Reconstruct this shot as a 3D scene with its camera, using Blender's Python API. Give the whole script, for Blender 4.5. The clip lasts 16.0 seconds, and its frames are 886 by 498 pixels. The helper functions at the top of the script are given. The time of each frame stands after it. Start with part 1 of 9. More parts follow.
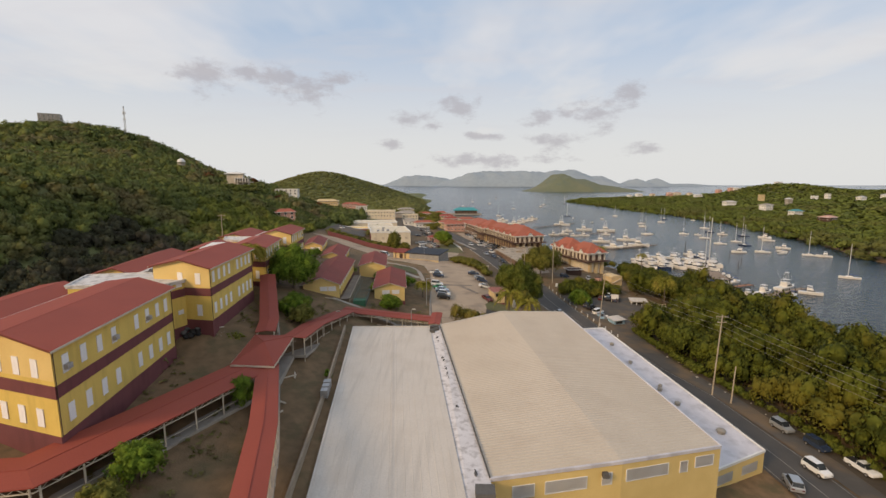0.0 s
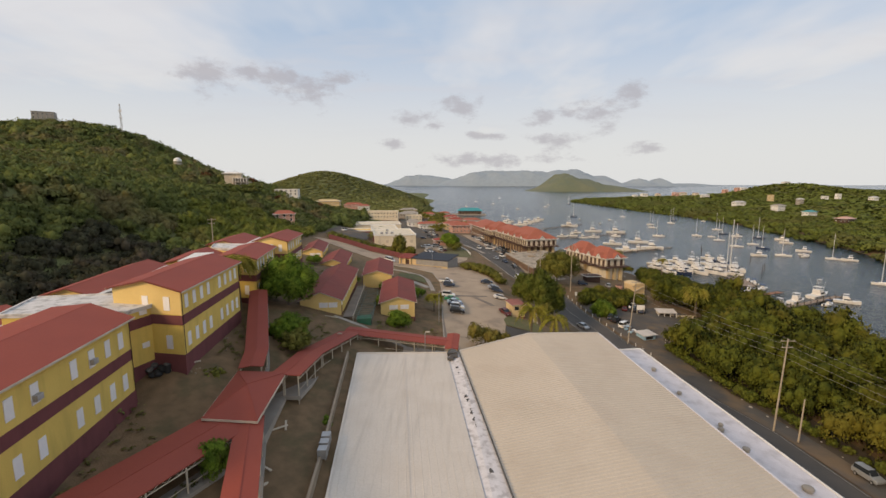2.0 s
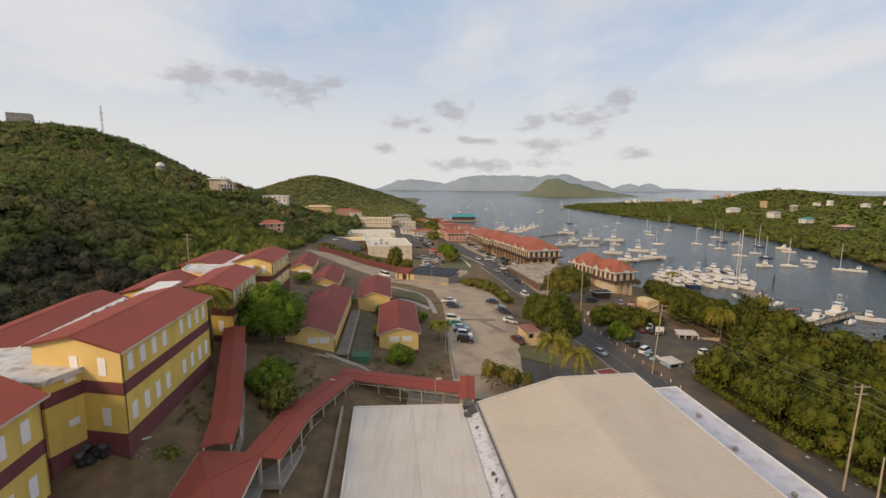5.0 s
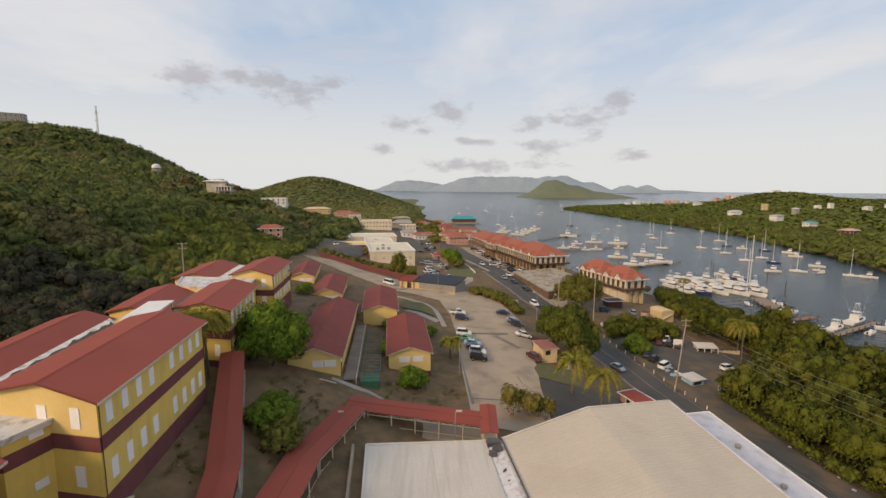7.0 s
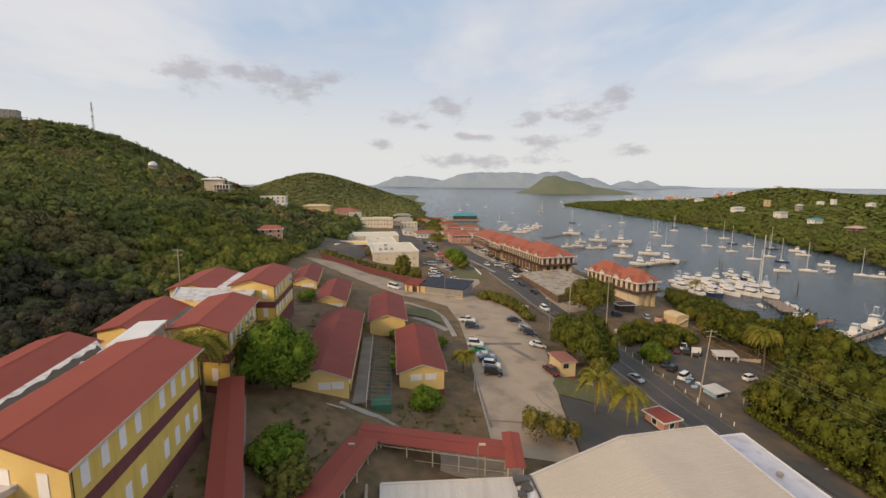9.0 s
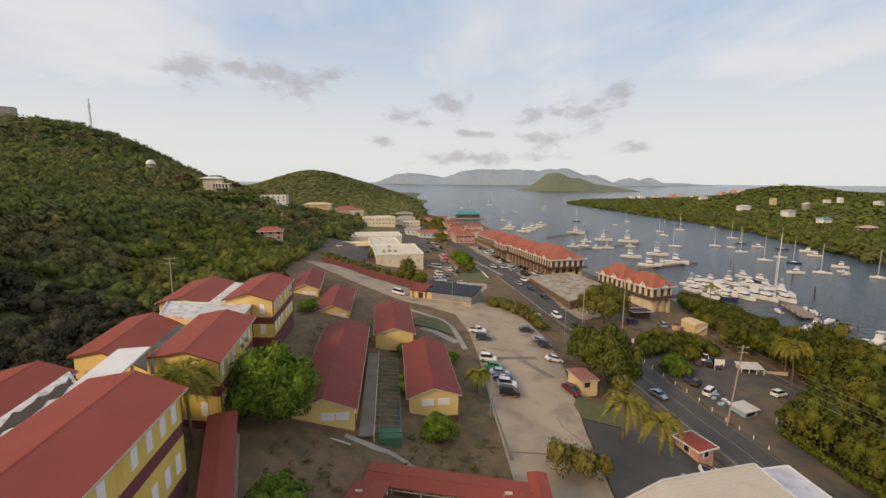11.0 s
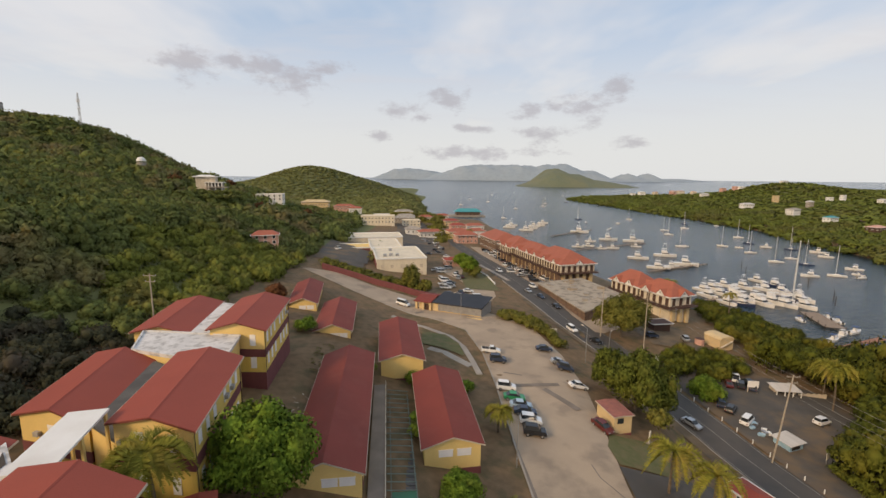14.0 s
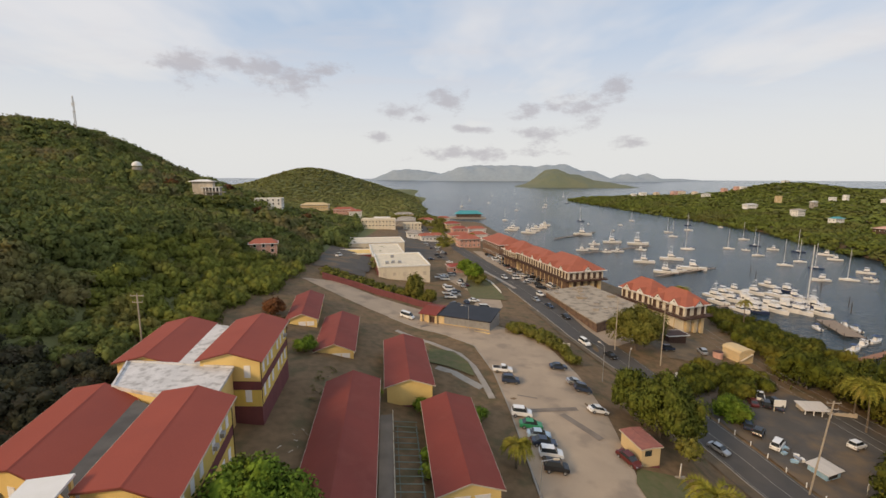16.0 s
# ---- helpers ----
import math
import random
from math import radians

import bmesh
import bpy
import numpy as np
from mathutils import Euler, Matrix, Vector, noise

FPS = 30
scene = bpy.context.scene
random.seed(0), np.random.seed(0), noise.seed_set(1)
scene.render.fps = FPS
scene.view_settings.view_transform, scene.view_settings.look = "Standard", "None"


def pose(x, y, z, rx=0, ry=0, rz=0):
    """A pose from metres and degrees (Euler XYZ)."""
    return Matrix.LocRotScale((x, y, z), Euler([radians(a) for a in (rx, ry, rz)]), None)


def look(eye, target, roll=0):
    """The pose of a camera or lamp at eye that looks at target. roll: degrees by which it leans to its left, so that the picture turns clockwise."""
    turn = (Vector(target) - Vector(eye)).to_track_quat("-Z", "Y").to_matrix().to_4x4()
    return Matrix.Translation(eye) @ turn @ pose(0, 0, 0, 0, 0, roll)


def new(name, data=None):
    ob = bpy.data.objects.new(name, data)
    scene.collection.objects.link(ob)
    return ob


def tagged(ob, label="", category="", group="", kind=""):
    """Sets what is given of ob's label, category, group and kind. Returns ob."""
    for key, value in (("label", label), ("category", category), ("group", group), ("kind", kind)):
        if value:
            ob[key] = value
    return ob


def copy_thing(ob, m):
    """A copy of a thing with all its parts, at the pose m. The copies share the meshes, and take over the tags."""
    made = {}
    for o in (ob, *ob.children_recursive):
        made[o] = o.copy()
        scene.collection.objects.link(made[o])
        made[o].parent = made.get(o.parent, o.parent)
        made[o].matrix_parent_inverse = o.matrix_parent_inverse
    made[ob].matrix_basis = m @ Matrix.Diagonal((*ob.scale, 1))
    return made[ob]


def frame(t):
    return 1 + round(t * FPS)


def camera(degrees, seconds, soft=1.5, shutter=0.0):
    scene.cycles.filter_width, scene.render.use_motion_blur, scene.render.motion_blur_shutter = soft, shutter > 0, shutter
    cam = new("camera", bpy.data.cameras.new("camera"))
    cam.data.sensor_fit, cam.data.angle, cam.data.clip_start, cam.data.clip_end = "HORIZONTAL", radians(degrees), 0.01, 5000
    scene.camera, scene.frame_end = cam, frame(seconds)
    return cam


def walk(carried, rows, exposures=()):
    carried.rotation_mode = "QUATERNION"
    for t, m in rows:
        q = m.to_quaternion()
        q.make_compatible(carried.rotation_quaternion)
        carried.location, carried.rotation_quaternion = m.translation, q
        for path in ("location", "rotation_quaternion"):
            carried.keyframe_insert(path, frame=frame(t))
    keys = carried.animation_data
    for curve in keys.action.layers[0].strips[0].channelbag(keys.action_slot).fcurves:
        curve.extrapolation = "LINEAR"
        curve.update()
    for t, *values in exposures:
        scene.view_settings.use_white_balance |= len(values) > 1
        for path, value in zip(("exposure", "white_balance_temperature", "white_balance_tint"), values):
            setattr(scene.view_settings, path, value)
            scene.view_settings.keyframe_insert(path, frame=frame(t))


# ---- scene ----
cam = camera(90.000, 16.0, 1.5)
PATH = [
    (0, (0.001, 0.000, 50.000), (-2.495, 98.906, 35.461), 0.06),
    (0.5, (-1.042, 3.669, 50.111), (-3.320, 102.574, 35.528), 0.09),
    (1, (-2.091, 7.168, 50.124), (-3.724, 106.111, 35.718), 0.01),
    (1.5, (-2.867, 10.462, 50.239), (-5.325, 109.354, 35.601), 0.22),
    (2, (-3.514, 13.493, 50.386), (-6.368, 112.378, 35.768), 0.08),
    (2.5, (-4.096, 16.408, 50.591), (-5.424, 115.347, 36.124), 0.11),
    (3, (-4.839, 19.002, 50.763), (-5.121, 118.005, 36.683), 0.09),
    (3.5, (-5.336, 21.312, 51.256), (-6.439, 120.297, 37.089), 0.13),
    (4, (-5.943, 23.348, 51.606), (-7.098, 122.349, 37.553), 0.19),
    (6.5, (-9.816, 32.263, 53.453), (-10.233, 131.370, 40.124), 0.42),
    (7, (-10.617, 33.863, 53.777), (-11.021, 132.950, 40.305), 0.43),
    (7.5, (-11.314, 35.492, 54.171), (-11.922, 134.551, 40.492), 0.47),
    (8, (-12.088, 37.039, 54.575), (-12.562, 136.060, 40.624), 0.41),
    (8.5, (-12.788, 38.492, 55.058), (-12.818, 137.482, 40.881), 0.44),
    (9, (-13.404, 40.059, 55.509), (-13.607, 139.010, 41.061), 0.38),
    (11.5, (-16.159, 49.372, 57.326), (-16.604, 148.194, 42.025), 0.42),
    (12, (-16.731, 51.224, 57.710), (-16.759, 150.015, 42.211), 0.48),
    (12.5, (-17.196, 52.982, 58.148), (-17.521, 151.758, 42.556), 0.44),
    (13, (-17.733, 54.794, 58.640), (-17.706, 153.522, 42.738), 0.49),
    (13.5, (-18.304, 56.637, 59.073), (-18.153, 155.325, 42.929), 0.50),
    (14, (-18.891, 58.472, 59.512), (-18.748, 157.154, 43.331), 0.55),
    (14.5, (-19.306, 60.185, 59.952), (-19.470, 158.861, 43.734), 0.45),
    (15, (-19.847, 61.913, 60.337), (-19.799, 160.604, 44.212), 0.46),
    (15.5, (-20.394, 63.560, 60.923), (-20.014, 162.262, 44.869), 0.49),
    (16, (-20.850, 65.200, 61.350), (-20.623, 163.905, 45.313), 0.28),
]
walk(cam, [(t, look(eye, target, roll)) for t, eye, target, roll in PATH], [(0, -0.20, 6930, 11.5), (16, -0.15, 6930, 11.5)])

# ---- world and sun: a bright, thinly clouded late afternoon ----
SUN_AZ, SUN_EL = 229.0, 27.0


def link(nt, a, b):
    nt.links.new(a, b)


def build_world():
    w = bpy.data.worlds.new("sky")
    scene.world = w
    w.use_nodes = True
    nt = w.node_tree
    nt.nodes.clear()
    out = nt.nodes.new("ShaderNodeOutputWorld")
    bg = nt.nodes.new("ShaderNodeBackground")
    bg.inputs["Strength"].default_value = 0.112
    sky = nt.nodes.new("ShaderNodeTexSky")
    sky.sky_type = "NISHITA"
    sky.sun_disc = False
    sky.sun_elevation, sky.sun_rotation = radians(SUN_EL), radians(SUN_AZ)
    sky.air_density, sky.dust_density, sky.ozone_density = 1.0, 1.2, 1.6
    tc = nt.nodes.new("ShaderNodeTexCoord")
    sep = nt.nodes.new("ShaderNodeSeparateXYZ")
    link(nt, tc.outputs["Generated"], sep.inputs[0])

    def m(op, a, b=None, c=None):
        n = nt.nodes.new("ShaderNodeMath")
        n.operation = op
        for k, v in enumerate((a, b, c)):
            if v is None:
                continue
            if isinstance(v, (int, float)):
                n.inputs[k].default_value = v
            else:
                link(nt, v, n.inputs[k])
        return n.outputs[0]

    def ramp(v, lo, hi):
        n = nt.nodes.new("ShaderNodeMapRange")
        n.interpolation_type = "SMOOTHSTEP"
        link(nt, v, n.inputs["Value"])
        n.inputs["From Min"].default_value, n.inputs["From Max"].default_value = lo, hi
        return n.outputs["Result"]

    def mix(f, a, b):
        n = nt.nodes.new("ShaderNodeMix")
        n.data_type = "RGBA"
        if isinstance(f, float):
            n.inputs[0].default_value = f
        else:
            link(nt, f, n.inputs[0])
        for k, v in ((6, a), (7, b)):
            if isinstance(v, tuple):
                n.inputs[k].default_value = v
            else:
                link(nt, v, n.inputs[k])
        return n.outputs[2]

    def fbm(vec, scale, detail, rough, stretch=(1, 1, 1)):
        mp = nt.nodes.new("ShaderNodeMapping")
        mp.inputs["Scale"].default_value = stretch
        link(nt, vec, mp.inputs[0])
        n = nt.nodes.new("ShaderNodeTexNoise")
        n.inputs["Scale"].default_value = scale
        n.inputs["Detail"].default_value = detail
        n.inputs["Roughness"].default_value = rough
        link(nt, mp.outputs[0], n.inputs["Vector"])
        return n.outputs["Fac"]

    # a flat layer of cloud: the direction divided by its height
    up = m("MAXIMUM", sep.outputs[2], 0.02)
    lift = m("ADD", up, 0.10)
    comb = nt.nodes.new("ShaderNodeCombineXYZ")
    link(nt, m("DIVIDE", sep.outputs[0], lift), comb.inputs[0])
    link(nt, m("DIVIDE", sep.outputs[1], lift), comb.inputs[1])
    veil = ramp(fbm(comb.outputs[0], 0.55, 5.0, 0.55, (1.0, 0.55, 1.0)), 0.36, 0.64)
    low = ramp(sep.outputs[2], 0.40, 0.04)
    white = m("MAXIMUM", m("MULTIPLY", veil, 0.85), m("MULTIPLY", low, 0.86))
    cloud = mix(ramp(sep.outputs[2], 0.30, 0.05), (7.75, 7.9, 8.3, 1), (7.7, 7.87, 7.87, 1))
    col = mix(white, mix(0.8, sky.outputs[0], (4.2, 5.85, 8.2, 1)), cloud)
    # long thin streaks of thicker cloud high up
    streaks = m("MULTIPLY", ramp(fbm(comb.outputs[0], 1.1, 6.0, 0.6, (0.5, 1.3, 1.0)), 0.46, 0.66), ramp(sep.outputs[2], 0.06, 0.22))
    col = mix(m("MULTIPLY", streaks, 0.38), col, (6.3, 6.5, 7.2, 1))
    # small grey clouds, each an uneven patch round its own direction
    puffs = [(-21.6, 12.0, 3.6, 1.2), (-29.0, 11.4, 2.4, 1.7), (-17.6, 10.9, 3.0, 1.6), (-24.2, 12.4, 2.2, 0.9), (-14.6, 12.2, 2.6, 0.9), (0.8, 9.5, 2.6, 1.1),
             (10.6, 8.0, 2.0, 1.0), (13.4, 8.3, 1.4, 0.8), (16.8, 8.3, 3.0, 1.4), (20.9, 10.4, 1.6, 1.5), (13.4, 5.3, 3.2, 1.0),
             (-5.0, 7.8, 2.6, 0.8), (-3.0, 7.3, 1.6, 0.6), (22.6, 3.9, 2.2, 0.7), (3.5, 2.9, 7.0, 0.7), (-8.0, 5.0, 1.2, 0.6), (4.2, 5.9, 2.6, 0.4)]
    az = m("MULTIPLY", m("ARCTAN2", sep.outputs[0], sep.outputs[1]), 57.2958)
    el = m("MULTIPLY", m("ARCSINE", sep.outputs[2]), 57.2958)
    wob = m("MULTIPLY", m("SUBTRACT", fbm(tc.outputs["Generated"], 17.0, 6.0, 0.66, (1, 1, 2.0)), 0.5), 4.8)
    grey = None
    for a, e, wa, we in puffs:
        dx = m("DIVIDE", m("SUBTRACT", az, a), wa)
        dy = m("DIVIDE", m("SUBTRACT", el, e), we)
        d = m("SQRT", m("ADD", m("MULTIPLY", dx, dx), m("MULTIPLY", dy, dy)))
        one = ramp(m("ADD", d, wob), 1.35, 0.05)
        grey = one if grey is None else m("MAXIMUM", grey, one)
    col = mix(m("MULTIPLY", grey, 0.66), col, (4.2, 4.15, 4.7, 1))
    # below the horizon the far sea's haze goes on
    col = mix(ramp(sep.outputs[2], 0.0, -0.02), col, (3.4, 3.7, 4.2, 1))
    link(nt, col, bg.inputs["Color"])
    link(nt, bg.outputs[0], out.inputs[0])


build_world()
sun_data = bpy.data.lights.new("sun", "SUN")
sun_data.energy, sun_data.angle, sun_data.color = 2.9, radians(15), (1.0, 0.73, 0.44)
sun = new("sun", sun_data)
sun.matrix_world = pose(0, 0, 300, 90 - SUN_EL, 0, 180 - SUN_AZ)

# ---- materials ----
def surf(name, a, b=None, size=2.0, rough=0.7, bump=0.0, fine=20.0, metallic=0.0, per_piece=0.0, stain=None, stain_size=6.0,
         stain_amount=0.5, spec=0.4, streak=None):
    """A painted, stone or earth surface: two tones mixed at two scales, an optional stain and fine relief."""
    mat = bpy.data.materials.new(name)
    mat.use_nodes = True
    nt = mat.node_tree
    bs = nt.nodes["Principled BSDF"]
    b = b or tuple(c * 0.75 for c in a)
    tc = nt.nodes.new("ShaderNodeTexCoord")

    def noise_at(scale, detail=4.0, stretch=None):
        n = nt.nodes.new("ShaderNodeTexNoise")
        n.inputs["Scale"].default_value = scale
        n.inputs["Detail"].default_value = detail
        src = tc.outputs["Object"]
        if stretch:
            mp = nt.nodes.new("ShaderNodeMapping")
            mp.inputs["Scale"].default_value = stretch
            link(nt, src, mp.inputs[0])
            src = mp.outputs[0]
        link(nt, src, n.inputs["Vector"])
        return n.outputs["Fac"]

    def step(v, lo, hi, to=1.0):
        n = nt.nodes.new("ShaderNodeMapRange")
        link(nt, v, n.inputs["Value"])
        n.inputs["From Min"].default_value, n.inputs["From Max"].default_value = lo, hi
        n.inputs["To Max"].default_value = to
        return n.outputs["Result"]

    def mix(f, x, y):
        n = nt.nodes.new("ShaderNodeMix")
        n.data_type = "RGBA"
        link(nt, f, n.inputs[0])
        for k, v in ((6, x), (7, y)):
            if isinstance(v, tuple):
                n.inputs[k].default_value = (*v, 1)
            else:
                link(nt, v, n.inputs[k])
        return n.outputs[2]

    col = mix(step(noise_at(1.0 / size), 0.35, 0.65), a, b)
    grain = noise_at(fine, 3.0)
    mid = tuple((p + q) * 0.5 for p, q in zip(a, b))
    col = mix(step(grain, 0.4, 0.75, 0.35), col, tuple(c * 0.7 for c in mid))
    if streak:
        col = mix(step(noise_at(1.0, 3.0, streak), 0.5, 0.72, 0.45), col, tuple(c * 0.62 for c in mid))
    if stain:
        col = mix(step(noise_at(1.0 / stain_size, 6.0), 0.5, 0.66, stain_amount), col, stain)
    if per_piece:
        oi = nt.nodes.new("ShaderNodeObjectInfo")
        hs = nt.nodes.new("ShaderNodeHueSaturation")
        link(nt, step(oi.outputs["Random"], 0, 1), hs.inputs["Value"])
        hs.inputs["Value"].default_value = 1.0
        mr = nt.nodes.new("ShaderNodeMapRange")
        link(nt, oi.outputs["Random"], mr.inputs["Value"])
        mr.inputs["To Min"].default_value, mr.inputs["To Max"].default_value = 1 - per_piece, 1 + per_piece
        link(nt, mr.outputs["Result"], hs.inputs["Value"])
        link(nt, col, hs.inputs["Color"])
        col = hs.outputs["Color"]
    link(nt, col, bs.inputs["Base Color"])
    bs.inputs["Roughness"].default_value = rough
    bs.inputs["Metallic"].default_value = metallic
    bs.inputs["Specular IOR Level"].default_value = spec
    if bump:
        bn = nt.nodes.new("ShaderNodeBump")
        bn.inputs["Strength"].default_value = bump
        bn.inputs["Distance"].default_value = 0.05
        link(nt, grain, bn.inputs["Height"])
        link(nt, bn.outputs[0], bs.inputs["Normal"])
    return mat


def leafy(name, dark, light, dry, patch=14.0, dry_amount=0.4, lay=True):
    """Foliage: every leaf clump its own tone, with drier patches across the stand."""
    mat = bpy.data.materials.new(name)
    mat.use_nodes = True
    nt = mat.node_tree
    bs = nt.nodes["Principled BSDF"]
    geo = nt.nodes.new("ShaderNodeNewGeometry")
    n1 = nt.nodes.new("ShaderNodeTexNoise")
    n1.inputs["Scale"].default_value = 1.0 / patch
    n1.inputs["Detail"].default_value = 5.0
    link(nt, geo.outputs["Position"], n1.inputs["Vector"])
    n2 = nt.nodes.new("ShaderNodeTexNoise")
    n2.inputs["Scale"].default_value = 1.0 / (patch * 0.28)
    n2.inputs["Detail"].default_value = 2.0
    link(nt, geo.outputs["Position"], n2.inputs["Vector"])

    def mixc(f, x, y):
        n = nt.nodes.new("ShaderNodeMix")
        n.data_type = "RGBA"
        link(nt, f, n.inputs[0])
        for k, v in ((6, x), (7, y)):
            if isinstance(v, tuple):
                n.inputs[k].default_value = (*v, 1)
            else:
                link(nt, v, n.inputs[k])
        return n.outputs[2]

    def step(v, lo, hi, to=1.0):
        n = nt.nodes.new("ShaderNodeMapRange")
        link(nt, v, n.inputs["Value"])
        n.inputs["From Min"].default_value, n.inputs["From Max"].default_value = lo, hi
        n.inputs["To Max"].default_value = to
        return n.outputs["Result"]

    tone = mixc(geo.outputs["Random Per Island"], dark, light)
    tone = mixc(step(n2.outputs["Fac"], 0.42, 0.68, 0.65), tone, tuple(c * 1.5 for c in light))
    tone = mixc(step(n2.outputs["Fac"], 0.50, 0.36, 0.45), tone, dark)
    tone = mixc(step(n1.outputs["Fac"], 0.50, 0.66, dry_amount), tone, dry)
    link(nt, tone, bs.inputs["Base Color"])
    glow = nt.nodes.new("ShaderNodeBsdfTranslucent")
    link(nt, tone, glow.inputs["Color"])
    both = nt.nodes.new("ShaderNodeMixShader")
    both.inputs[0].default_value = 0.22
    link(nt, bs.outputs[0], both.inputs[1])
    link(nt, glow.outputs[0], both.inputs[2])
    link(nt, both.outputs[0], nt.nodes["Material Output"].inputs["Surface"])
    bs.inputs["Roughness"].default_value = 0.8
    bs.inputs["Specular IOR Level"].default_value = 0.12
    if lay:
        at = nt.nodes.new("ShaderNodeAttribute")
        at.attribute_name = "leaf_lay"
        link(nt, at.outputs["Vector"], bs.inputs["Normal"])
    return mat


def plain(name, col, rough=0.5, metallic=0.0, spec=0.5):
    mat = bpy.data.materials.new(name)
    mat.use_nodes = True
    bs = mat.node_tree.nodes["Principled BSDF"]
    bs.inputs["Base Color"].default_value = (*col, 1)
    bs.inputs["Roughness"].default_value, bs.inputs["Metallic"].default_value = rough, metallic
    bs.inputs["Specular IOR Level"].default_value = spec
    return mat


def water_material():
    mat = bpy.data.materials.new("sea_water")
    mat.use_nodes = True
    nt = mat.node_tree
    bs = nt.nodes["Principled BSDF"]
    geo = nt.nodes.new("ShaderNodeNewGeometry")
    n = nt.nodes.new("ShaderNodeTexNoise")
    n.inputs["Scale"].default_value, n.inputs["Detail"].default_value = 0.008, 4.0
    link(nt, geo.outputs["Position"], n.inputs["Vector"])
    r = nt.nodes.new("ShaderNodeValToRGB")
    r.color_ramp.elements[0].position, r.color_ramp.elements[0].color = 0.35, (0.022, 0.037, 0.047, 1)
    r.color_ramp.elements[1].position, r.color_ramp.elements[1].color = 0.7, (0.014, 0.042, 0.072, 1)
    link(nt, n.outputs["Fac"], r.inputs[0])
    link(nt, r.outputs[0], bs.inputs["Base Color"])
    bs.inputs["Roughness"].default_value = 0.16
    bs.inputs["IOR"].default_value = 1.33
    bs.inputs["Specular IOR Level"].default_value = 0.4
    w = nt.nodes.new("ShaderNodeTexNoise")
    w.inputs["Scale"].default_value, w.inputs["Detail"].default_value = 0.35, 6.0
    link(nt, geo.outputs["Position"], w.inputs["Vector"])
    b = nt.nodes.new("ShaderNodeBump")
    b.inputs["Strength"].default_value, b.inputs["Distance"].default_value = 1.0, 1.1
    link(nt, w.outputs["Fac"], b.inputs["Height"])
    link(nt, b.outputs[0], bs.inputs["Normal"])
    return mat


